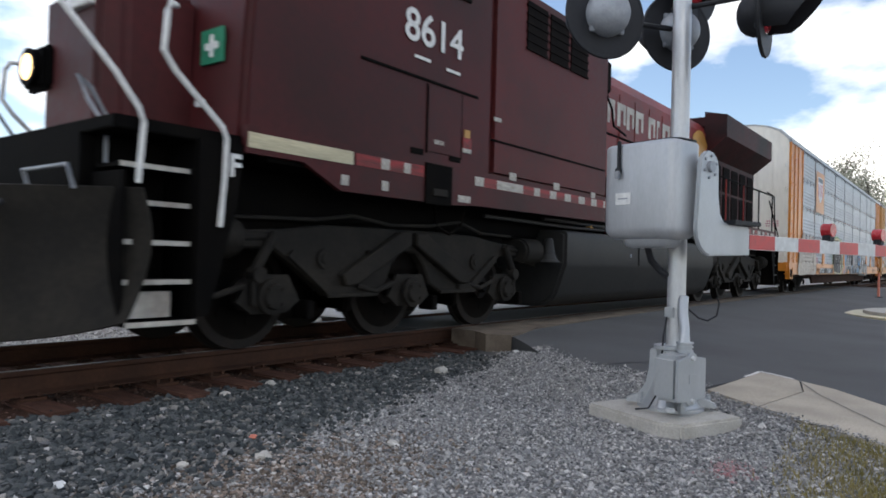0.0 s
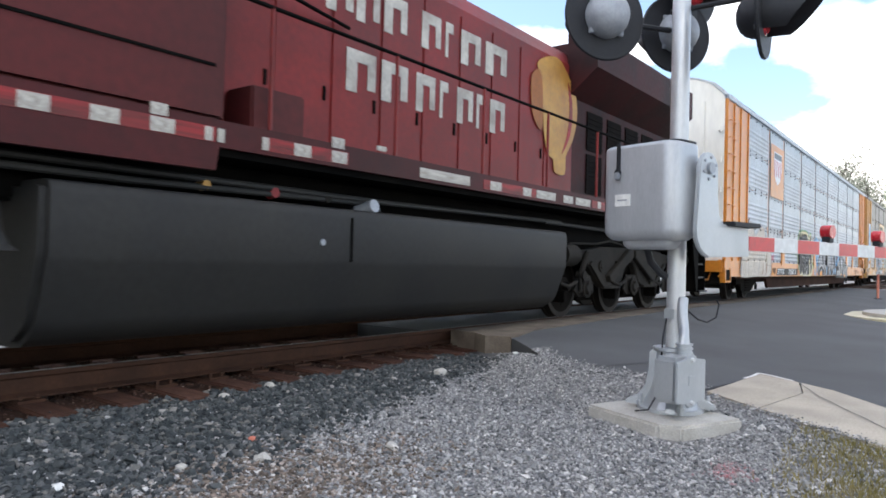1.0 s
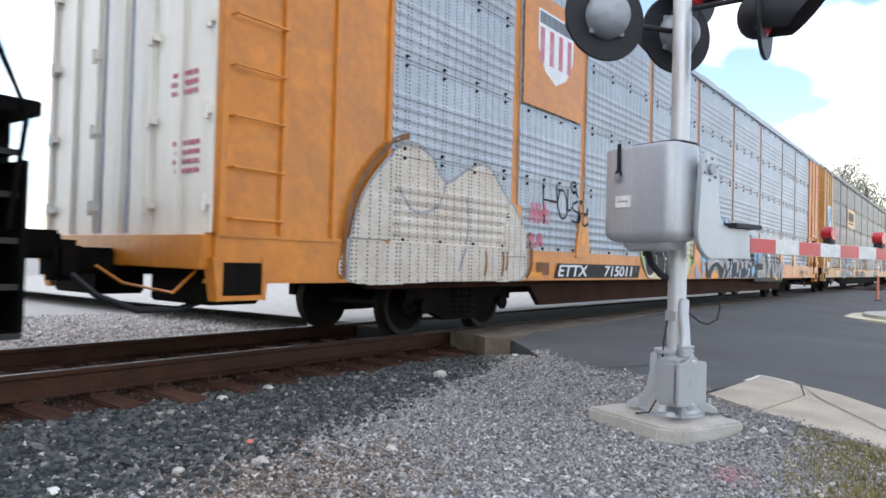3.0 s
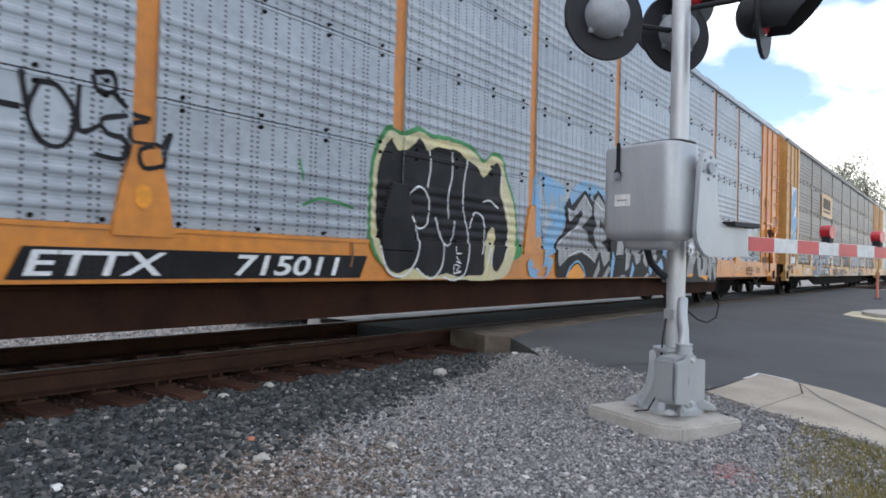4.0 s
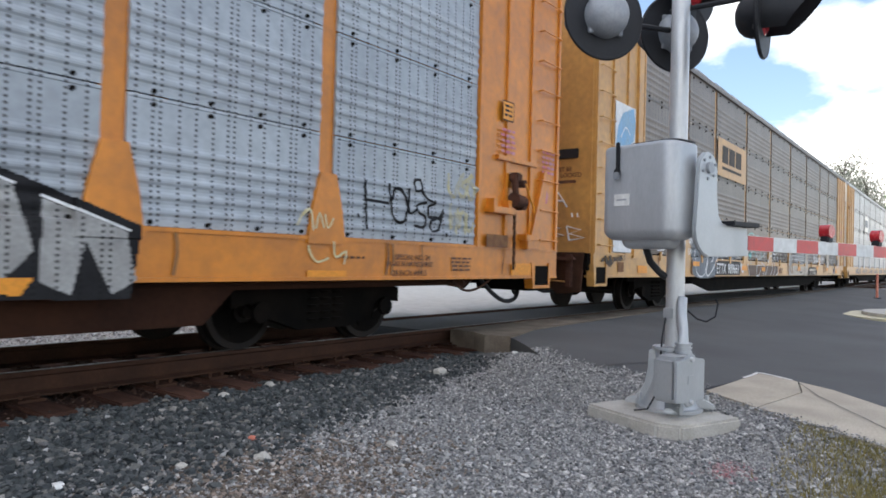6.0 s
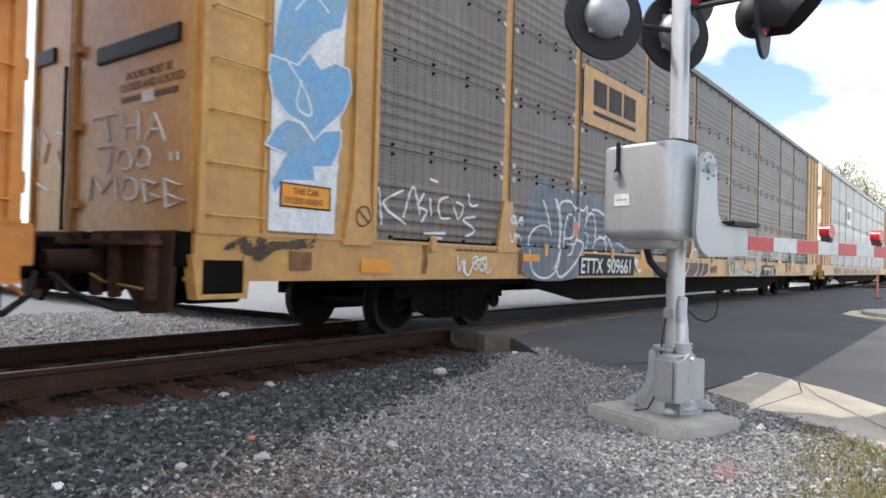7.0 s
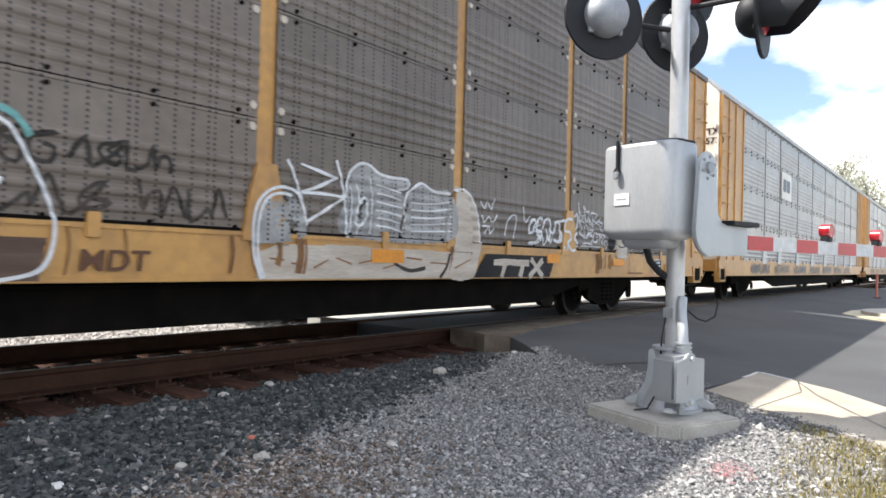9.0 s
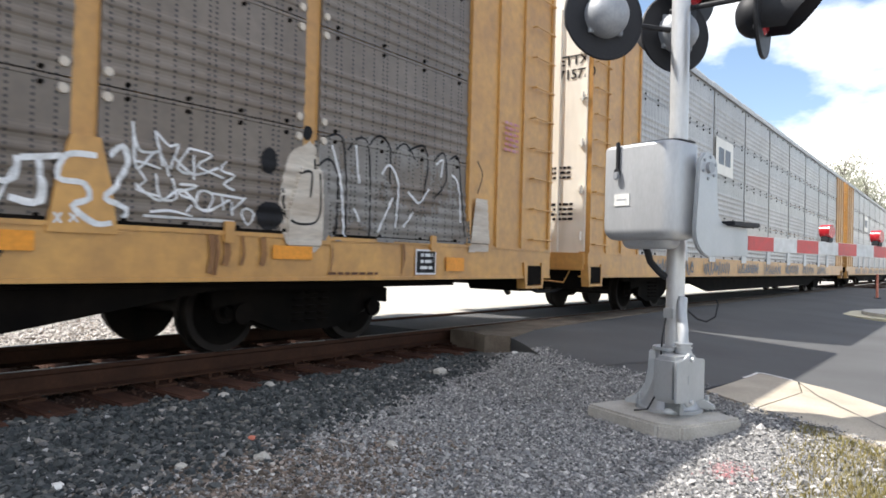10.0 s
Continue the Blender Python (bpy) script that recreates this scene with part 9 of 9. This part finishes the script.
# front end of the second car: dark slots and white scrawl
for ya, yb, z0 in ((-1.24, 0.15, 2.55), (1.05, 1.45, 2.72)):
    bm = B()
    box(bm, -0.012, 0.03, ya, yb, z0, z0 + 0.16, bevel=0.01)
    part("door_slot", bm, "hood", cars[1], "dark slot in the end door")
for line in [[(0.21, 2.05), (-0.23, 2.06)], [(-0.02, 2.06), (-0.1, 1.82)], [(-0.34, 2.05), (-0.37, 1.81)], [(-0.6, 2.05), (-0.63, 1.78)], [(-0.36, 1.92), (-0.62, 1.91)], [(-0.74, 1.77), (-0.88, 1.99), (-1.05, 1.74)], [(-0.8, 1.86), (-1.0, 1.84)], [(0.09, 1.77), (-0.18, 1.77), (-0.09, 1.53)], [(-0.52, 1.62), (-0.49, 1.55), (-0.4, 1.53), (-0.31, 1.56), (-0.26, 1.64), (-0.3, 1.7), (-0.39, 1.72), (-0.48, 1.69), (-0.52, 1.62)], [(-0.82, 1.62), (-0.79, 1.56), (-0.7, 1.54), (-0.62, 1.57), (-0.58, 1.64), (-0.61, 1.7), (-0.69, 1.72), (-0.78, 1.69), (-0.82, 1.62)], [(-1.14, 1.64), (-1.15, 1.57)], [(-1.24, 1.64), (-1.25, 1.57)], [(0.24, 1.28), (0.18, 1.51), (-0.02, 1.35), (-0.22, 1.5), (-0.29, 1.27)], [(-0.63, 1.35), (-0.6, 1.29), (-0.5, 1.26), (-0.41, 1.29), (-0.36, 1.37), (-0.4, 1.44), (-0.49, 1.46), (-0.59, 1.43), (-0.63, 1.35)], [(-0.71, 1.43), (-0.77, 1.24)], [(-0.71, 1.43), (-0.94, 1.39), (-0.75, 1.33), (-1.01, 1.27), (-0.77, 1.24)], [(-1.05, 1.42), (-1.1, 1.19)], [(-1.05, 1.42), (-1.31, 1.36), (-1.09, 1.3), (-1.37, 1.23), (-1.1, 1.19)]] + [[(1.42, 2.1), (1.4, 1.75)], [(1.3, 2.05), (1.15, 1.9), (1.25, 1.7)], [(1.0, 2.0), (0.8, 1.95)], [(0.95, 1.8), (0.75, 1.5)], [(1.4, 1.5), (1.1, 1.4)]]:
    bm = B()
    pipe(bm, [(0.016, y, z) for y, z in line], 0.017, seg=5)
    part("tag", bm, "p_white", cars[1], "white hand-painted lettering")
for text, y, z in (("DOORS MUST BE", -0.36, 2.34), ("CLOSED AND LOCKED", -0.26, 2.24)):
    o = writing("stencil", text, 0.10, "p_brown", cars[1], Matrix(), depth=0.001, bold=0.002)
    o.data.transform(Matrix.Translation((0.017, y, z)) @ Matrix.Rotation(radians(-90), 4, "Z") @ UP)
bm = B()
box(bm, 0.012, 0.03, -1.2, -0.3, 2.14, 2.19)
part("stencil", bm, "p_brown", cars[1], "illegible stencilled line")
bm = B()
box(bm, 0.008, 0.03, -0.85, -0.65, 2.1, 2.21, bevel=0.005)
part("sticker", bm, "p_white", cars[1], "white patch over the stencil")
# rusty draft gear under the second car's front end
for name, out, xa, xb in (("draft_apron", [(-1.44, 0.99), (-1.38, 0.34), (-0.95, 0.30), (-0.72, 0.5), (-0.1, 0.62), (-0.1, 0.99)], -0.115, -0.06), ("draft_apron", [(0.1, 0.99), (0.1, 0.62), (0.72, 0.5), (0.95, 0.30), (1.38, 0.34), (1.44, 0.99)], -0.115, -0.06)):
    bm = B()
    prism(bm, out, xa, xb, axis="x")
    bmesh.ops.bevel(bm, geom=list(bm.edges), offset=0.008, segments=1, affect="EDGES")
    part(name, bm, "rail", cars[1], "rusty brown apron plate")
for y in (-1.2, -0.62, -0.3, 0.35, 0.9):
    bm = B()
    box(bm, -0.2, -0.11, y - 0.05, y + 0.05, 0.42, 0.96, bevel=0.012)
    part("hanger", bm, "tie", cars[1], "rusty hanger bracket")
bm = B()
box(bm, -0.24, -0.12, -1.3, 1.3, 0.86, 0.91, bevel=0.01)
part("cross_step", bm, "tie", cars[1], "rusty cross step")
bm = B()
rod(bm, (-0.6, -0.3, 0.72), (-0.15, -0.3, 0.72), 0.09, 0.11, seg=14)
part("angle_cock", bm, "rail", cars[1], smooth=True)
# large pale rectangles and lettering blocks on the far cars
for c in cars[2:4]:
    side_plate(c, "road_panel", 6.72, 8.2, 3.05, 3.92, "white_end", 0.012, "pale sign panel with dark lettering as blocks")
    for i in range(2):
        side_plate(c, "letter_block", 6.95 + i * 0.55, 7.4 + i * 0.55, 3.3, 3.7, "p_slate", 0.015)
    strokes(c, "tag", "p_slate", [squiggle(3.0 + i * 2.9, 5.2 + i * 2.9, 0.66, 0.92, 11, 40 + i) for i in range(7)], 0.05, 0.001, "bluish scrawl along the sill")
# ---- loose stones, trees and the drifting cloud ----
def stone_cloud(name, label, material, n, size, place, seed, faces="octa", height=None):
    """Many small angular stones in one mesh, lying on the ground."""
    rng = np.random.default_rng(seed)
    if faces == "octa":
        base = np.array([(1, 0, 0), (-1, 0, 0), (0, 1, 0), (0, -1, 0), (0, 0, 1), (0, 0, -1)], float)
        tri = np.array([(0, 2, 4), (2, 1, 4), (1, 3, 4), (3, 0, 4), (2, 0, 5), (1, 2, 5), (3, 1, 5), (0, 3, 5)])
    else:
        g = (1 + 5 ** 0.5) / 2
        base = np.array([(-1, g, 0), (1, g, 0), (-1, -g, 0), (1, -g, 0), (0, -1, g), (0, 1, g), (0, -1, -g), (0, 1, -g), (g, 0, -1), (g, 0, 1), (-g, 0, -1), (-g, 0, 1)]) / 1.9
        tri = np.array([(0, 11, 5), (0, 5, 1), (0, 1, 7), (0, 7, 10), (0, 10, 11), (1, 5, 9), (5, 11, 4), (11, 10, 2), (10, 7, 6), (7, 1, 8), (3, 9, 4), (3, 4, 2), (3, 2, 6), (3, 6, 8), (3, 8, 9), (4, 9, 5), (2, 4, 11), (6, 2, 10), (8, 6, 7), (9, 8, 1)])
    spots = place(rng, n)
    n = len(spots)
    z = np.array([(height or ground_z)(x, y) for x, y in spots])
    s = rng.uniform(size[0], size[1], n) * np.exp(rng.normal(0, 0.22, n)) / 2
    v = base[None] * rng.uniform(0.62, 1.25, (n, len(base), 1))
    v = v * np.stack([s * rng.uniform(0.8, 1.5, n), s * rng.uniform(0.7, 1.1, n), s * rng.uniform(0.45, 0.9, n)], 1)[:, None]
    a, t, u = rng.uniform(0, 6.283, n), rng.normal(0, 0.45, n), rng.normal(0, 0.45, n)
    y1 = v[..., 1] * np.cos(t)[:, None] - v[..., 2] * np.sin(t)[:, None]
    z1 = v[..., 1] * np.sin(t)[:, None] + v[..., 2] * np.cos(t)[:, None]
    x2 = v[..., 0] * np.cos(u)[:, None] + z1 * np.sin(u)[:, None]
    z2 = z1 * np.cos(u)[:, None] - v[..., 0] * np.sin(u)[:, None]
    x3 = x2 * np.cos(a)[:, None] - y1 * np.sin(a)[:, None]
    y3 = x2 * np.sin(a)[:, None] + y1 * np.cos(a)[:, None]
    pts = np.stack([x3 + spots[:, :1], y3 + spots[:, 1:], z2 + (z + s * rng.uniform(0.0, 0.55, n))[:, None]], -1).reshape(-1, 3)
    fs = (tri[None] + (np.arange(n) * len(base))[:, None, None]).reshape(-1, 3)
    me = bpy.data.meshes.new(name)
    me.from_pydata(pts.tolist(), [], fs.tolist())
    me.materials.append(material)
    return tagged(new(name, me), label, "gravel", kind="stuff")


def stone_mat(name, stops, rough=0.85):
    m = bpy.data.materials.new(name)
    m.use_nodes = True
    n, l = m.node_tree.nodes, m.node_tree.links
    b = n["Principled BSDF"]
    b.inputs["Roughness"].default_value = rough
    b.inputs["Specular IOR Level"].default_value = 0.25
    g = n.new("ShaderNodeNewGeometry")
    r = n.new("ShaderNodeValToRGB")
    r.color_ramp.interpolation = "LINEAR"
    while len(r.color_ramp.elements) < len(stops):
        r.color_ramp.elements.new(0.5)
    for e, (p, c) in zip(r.color_ramp.elements, stops):
        e.position, e.color = p, (*c, 1)
    l.new(g.outputs["Random Per Island"], r.inputs["Fac"])
    co = n.new("ShaderNodeTexCoord")
    no = n.new("ShaderNodeTexNoise")
    no.inputs["Scale"].default_value = 90
    l.new(co.outputs["Object"], no.inputs["Vector"])
    hs = n.new("ShaderNodeHueSaturation")
    mr = n.new("ShaderNodeMapRange")
    mr.inputs["To Min"].default_value, mr.inputs["To Max"].default_value = 0.6, 1.4
    l.new(no.outputs["Fac"], mr.inputs["Value"])
    l.new(mr.outputs["Result"], hs.inputs["Value"])
    l.new(r.outputs["Color"], hs.inputs["Color"])
    l.new(hs.outputs["Color"], b.inputs["Base Color"])
    return m


BALLAST = stone_mat("dark_ballast", [(0.0, (0.028, 0.032, 0.034)), (0.45, (0.057, 0.064, 0.066)), (0.88, (0.11, 0.114, 0.113)), (0.97, (0.17, 0.16, 0.145)), (1.0, (0.36, 0.34, 0.32))])
CHIPS = stone_mat("grey_chips", [(0.0, (0.10, 0.10, 0.104)), (0.4, (0.225, 0.224, 0.222)), (0.8, (0.36, 0.354, 0.345)), (0.96, (0.50, 0.48, 0.465)), (1.0, (0.66, 0.64, 0.61))])
PALE = stone_mat("pale_stones", [(0.0, (0.22, 0.21, 0.20)), (0.5, (0.40, 0.38, 0.36)), (1.0, (0.58, 0.56, 0.53))])
RUSTY = stone_mat("rust_stained_stones", [(0.0, (0.035, 0.020, 0.015)), (0.6, (0.075, 0.040, 0.028)), (0.95, (0.12, 0.07, 0.05)), (1.0, (0.25, 0.2, 0.16))])
EARTHY = stone_mat("earthy_stones", [(0.0, (0.07, 0.055, 0.045)), (0.5, (0.16, 0.13, 0.105)), (0.85, (0.28, 0.22, 0.18)), (1.0, (0.50, 0.46, 0.42))])


def ballast_line(x):
    return 3.32 + 0.27 * (x - 2.0)


def off_pad(p):
    a = radians(23)
    d = p - np.array([5.27, 1.88])
    lx, ly = d[:, 0] * math.cos(a) - d[:, 1] * math.sin(a), d[:, 0] * math.sin(a) + d[:, 1] * math.cos(a)
    return (np.abs(lx) > 0.39) | (np.abs(ly) > 0.45)


def off_road(p):
    return p[:, 0] < np.array([road_edge_x(y) for y in p[:, 1]]) - 0.02


def off_slab(p):
    return ~((p[:, 0] > 5.3 + 0.62 * (p[:, 1] - 0.42)) & (p[:, 1] < 1.86) & (p[:, 0] > 4.2))


def spot_ballast(rng, n):
    p = np.stack([rng.uniform(0.4, 7.0, n), rng.uniform(1.6, 5.16, n)], 1)
    edge = ballast_line(p[:, 0]) + rng.normal(0, 0.22, n)
    return p[(p[:, 1] > edge) & off_road(p)]


def spot_chips(rng, n):
    p = np.stack([rng.uniform(0.6, 7.2, n), rng.uniform(-0.4, 4.6, n)], 1)
    edge = ballast_line(p[:, 0]) + rng.normal(0, 0.25, n)
    q = p[(p[:, 1] < edge) & off_pad(p) & off_road(p) & off_slab(p)]
    return q


def spot_outer(rng, n):
    p = np.stack([rng.normal(1.0, 3.2, n), rng.normal(0.5, 2.6, n)], 1)
    return p[(p[:, 1] < 4.9) & off_pad(p) & off_road(p) & off_slab(p)]


def spot_earth(rng, n):
    p = np.stack([rng.normal(2.5, 0.5, n), rng.normal(2.95, 0.33, n)], 1)
    return p


def spot_shoulder(rng, n):
    p = np.stack([rng.uniform(-1, 7.0, n), TRACK_Y + rng.uniform(-1.42, 1.42, n)], 1)
    return p


def spot_far(rng, n):
    return np.stack([rng.uniform(0.5, 8.5, n), rng.uniform(8.3, 14, n)], 1)


stone_cloud("ballast_stones", "dark blue-grey crushed ballast stones", BALLAST, 46000, (0.026, 0.050), spot_ballast, 11, "ico")
stone_cloud("gravel_chips", "light grey crushed gravel chips", CHIPS, 150000, (0.012, 0.027), spot_chips, 12)
stone_cloud("outer_gravel", "grey gravel round the crossing's edge", CHIPS, 26000, (0.02, 0.045), spot_outer, 19)
stone_cloud("earthy_gravel", "brownish dusty gravel and small stones", EARTHY, 7000, (0.012, 0.035), spot_earth, 13)
stone_cloud("track_ballast", "rust-stained ballast between the ties", RUSTY, 22000, (0.014, 0.03), spot_shoulder, 14, "ico")
stone_cloud("far_gravel", "pale sunlit gravel beyond the track", PALE, 16000, (0.035, 0.07), spot_far, 15)


def spot_spill(rng, n):
    """Along the road's edge, thinning out over the asphalt."""
    y = rng.uniform(1.9, 3.9, n)
    x = np.array([road_edge_x(v) for v in y]) + np.abs(rng.normal(0, 0.16, n)) - 0.02
    return np.stack([x, y], 1)


stone_cloud("spilled_gravel", "grey gravel chips spilled over the road's edge", CHIPS, 2600, (0.010, 0.026), spot_spill, 17, height=lambda x, y: road_z(x, y) + 0.002)


def spot_slab_edge(rng, n):
    y = rng.uniform(-0.6, 1.8, n)
    return np.stack([5.3 + 0.62 * (y - 0.42) + np.abs(rng.normal(0, 0.07, n)) - 0.03, y], 1)


stone_cloud("gravel_on_pavement", "small gravel scattered along the pavement's edge", CHIPS, 1100, (0.008, 0.022), spot_slab_edge, 18, height=lambda x, y: road_z(x, y) + 0.008)


def spot_marked(rng, n):
    return np.stack([rng.normal(4.35, 0.10, n), rng.normal(1.13, 0.07, n)], 1)


MARKED = stone_mat("paint_marked_chips", [(0.0, (0.22, 0.17, 0.17)), (0.7, (0.34, 0.22, 0.22)), (1.0, (0.40, 0.16, 0.17))])
stone_cloud("marked_gravel", "gravel chips with traces of pink marking paint", MARKED, 420, (0.014, 0.028), spot_marked, 16)


def lone_stone(x, y, r, base, label):
    bm = B()
    bmesh.ops.create_icosphere(bm, subdivisions=2, radius=r)
    rng = random.Random(int(x * 100))
    for v in bm.verts:
        v.co *= rng.uniform(0.75, 1.1)
        v.co.z *= 0.6
    tagged(part("stone", bm, base, at=pose(x, y, ground_z(x, y) + r * 0.35, 0, 0, rng.uniform(0, 180))), label, "stone")


def scattered():
    for x, y, r, k, lab in ((5.75, 4.42, 0.085, "pad", "pale loose stone lying on dark ballast"), (2.85, 3.72, 0.035, "post", "small orange stone chip on dark ballast"),
                            (2.60, 3.3, 0.055, "pad", "flat pale stone on gravel"), (3.35, 2.95, 0.045, "pad", "small pale stone on gravel"), (1.6, 3.65, 0.045, "white", "whitish stone on ballast"), (4.0, 5.0, 0.05, "pad", "pale stone beside a tie"),
                            (3.45, 4.9, 0.05, "pad", "pale stone beside a tie"), (6.9, 4.2, 0.04, "white", "small white stone at the road's edge"), (2.2, 3.5, 0.04, "pad", "pale stone on ballast")):
        lone_stone(x, y, r, k, lab)


scattered()


def grass_patch():
    """Short dry blades in the corner by the pavement."""
    rng = np.random.default_rng(21)
    vs, fs = [], []
    for i in range(15000):
        x, y = rng.uniform(3.2, 5.6), rng.uniform(-0.9, 1.0)
        if rng.random() > smooth(0.85, 0.35, y - 0.15 * (x - 3.9) + rng.normal(0, 0.12)) or x > 5.25 + 0.62 * (y - 0.42):
            continue
        z = ground_z(x, y)
        a, h, w = rng.uniform(0, 6.28), rng.uniform(0.025, 0.07), 0.0045
        dx, dy = math.cos(a), math.sin(a)
        lean = rng.normal(0, 0.02, 2)
        k = len(vs)
        vs += [(x - dx * w, y - dy * w, z), (x + dx * w, y + dy * w, z), (x + lean[0], y + lean[1], z + h)]
        fs.append((k, k + 1, k + 2))
    me = bpy.data.meshes.new("dry_grass")
    me.from_pydata(vs, [], fs)
    me.materials.append(M["grass"])
    tagged(new("dry_grass", me), "short yellowed grass at the gravel's edge", "grass", kind="stuff")


grass_patch()


def tree(x, y, h, spread, leafy, seed, label):
    rng = random.Random(seed)
    t = thing("tree", label, "tree", at=(x, y, -0.35))
    bm = B()
    tips = []

    def limb(p, d, length, r, level):
        pts = [p]
        for i in range(3):
            d = (d + Vector((rng.uniform(-0.2, 0.2), rng.uniform(-0.2, 0.2), rng.uniform(-0.05, 0.15)))).normalized()
            pts.append(pts[-1] + d * length / 3)
        for i in range(3):
            rod(bm, pts[i], pts[i + 1], r * (1 - 0.25 * i), r * (1 - 0.25 * (i + 1)), seg=6, caps=False)
        if level == 0:
            tips.append(pts[-1])
            return
        for i in range(3 if level > 1 else 4):
            k = rng.choice((1, 2, 3))
            nd = (d + Vector((rng.uniform(-1, 1), rng.uniform(-1, 1), rng.uniform(-0.1, 0.7))) * 0.8).normalized()
            limb(pts[k], nd, length * rng.uniform(0.55, 0.75), r * 0.5, level - 1)
        tips.append(pts[-1])

    limb(Vector((0, 0, 0)), Vector((0, 0, 1)), h * 0.42, h * 0.028, 4)
    part("trunk", bm, "bark", t, "grey branching trunk")
    vs, fs = [], []
    for p in tips:
        for i in range(leafy):
            q = p + Vector((rng.gauss(0, spread), rng.gauss(0, spread), rng.gauss(0, spread * 0.8)))
            a = Vector((rng.uniform(-1, 1), rng.uniform(-1, 1), rng.uniform(-1, 1))).normalized() * 0.16
            b = a.orthogonal().normalized() * 0.12
            k = len(vs)
            vs += [tuple(q + a), tuple(q + b), tuple(q - a), tuple(q - b)]
            fs.append((k, k + 1, k + 2, k + 3))
    me = bpy.data.meshes.new("crown")
    me.from_pydata(vs, [], fs)
    me.materials.append(M["leaf"])
    o = new("crown", me)
    o.parent = t
    return t


tree(86, 12.6, 19.0, 0.5, 5, 4, "tall sparse tree just coming into leaf")
tree(97, 10.2, 16.0, 0.8, 16, 8, "round tree with fresh green leaves")
tree(112, 9.8, 18.0, 0.8, 14, 9, "round tree with fresh green leaves")
tree(104, 14.5, 19.5, 0.8, 13, 15, "leafy tree behind the railway")


def drifting_cloud():
    """A lumpy cloud high between the sun and the crossing; it drifts off towards the end."""
    d = Vector((math.cos(sa) * math.cos(se), math.sin(sa) * math.cos(se), math.sin(se)))
    bm = B()
    bmesh.ops.create_icosphere(bm, subdivisions=5, radius=1.0)
    for v in bm.verts:
        k = 1 + 0.10 * noise.noise(v.co * 2.2) + 0.05 * noise.noise(v.co * 6.0)
        v.co = Vector((v.co.x * 260 * k, v.co.y * 110 * k, v.co.z * 24 * k))
    ob = part("drifting_cloud", bm, "cloud", smooth=True)
    tagged(ob, "white cloud drifting across the sun", "cloud")
    return ob, d * 620


CLOUD, CLOUD_AT = drifting_cloud()


# ---- what moves ----
def motions():
    for ob, x0 in MOVING:
        walk(ob, [(0.0, pose(x0 + 0.23, TRACK_Y, 0))] + [(t, pose(x0 - SPEED * t, TRACK_Y, 0)) for t in [0.1 * i for i in range(1, 101)]])
    for_cloud = [(t, pose(CLOUD_AT.x, CLOUD_AT.y + 112 + 9.0 * (t - 6.75), CLOUD_AT.z)) for t in (0.0, 5.0, 10.0)]
    walk(CLOUD, for_cloud)
    step = 1 / 15
    for ob, (x, y, z), r in WHEELS:
        walk(ob, [(i * step, pose(x, y, z, 0, -math.degrees(SPEED * i * step / r) % 360, 0)) for i in range(151)])


motions()
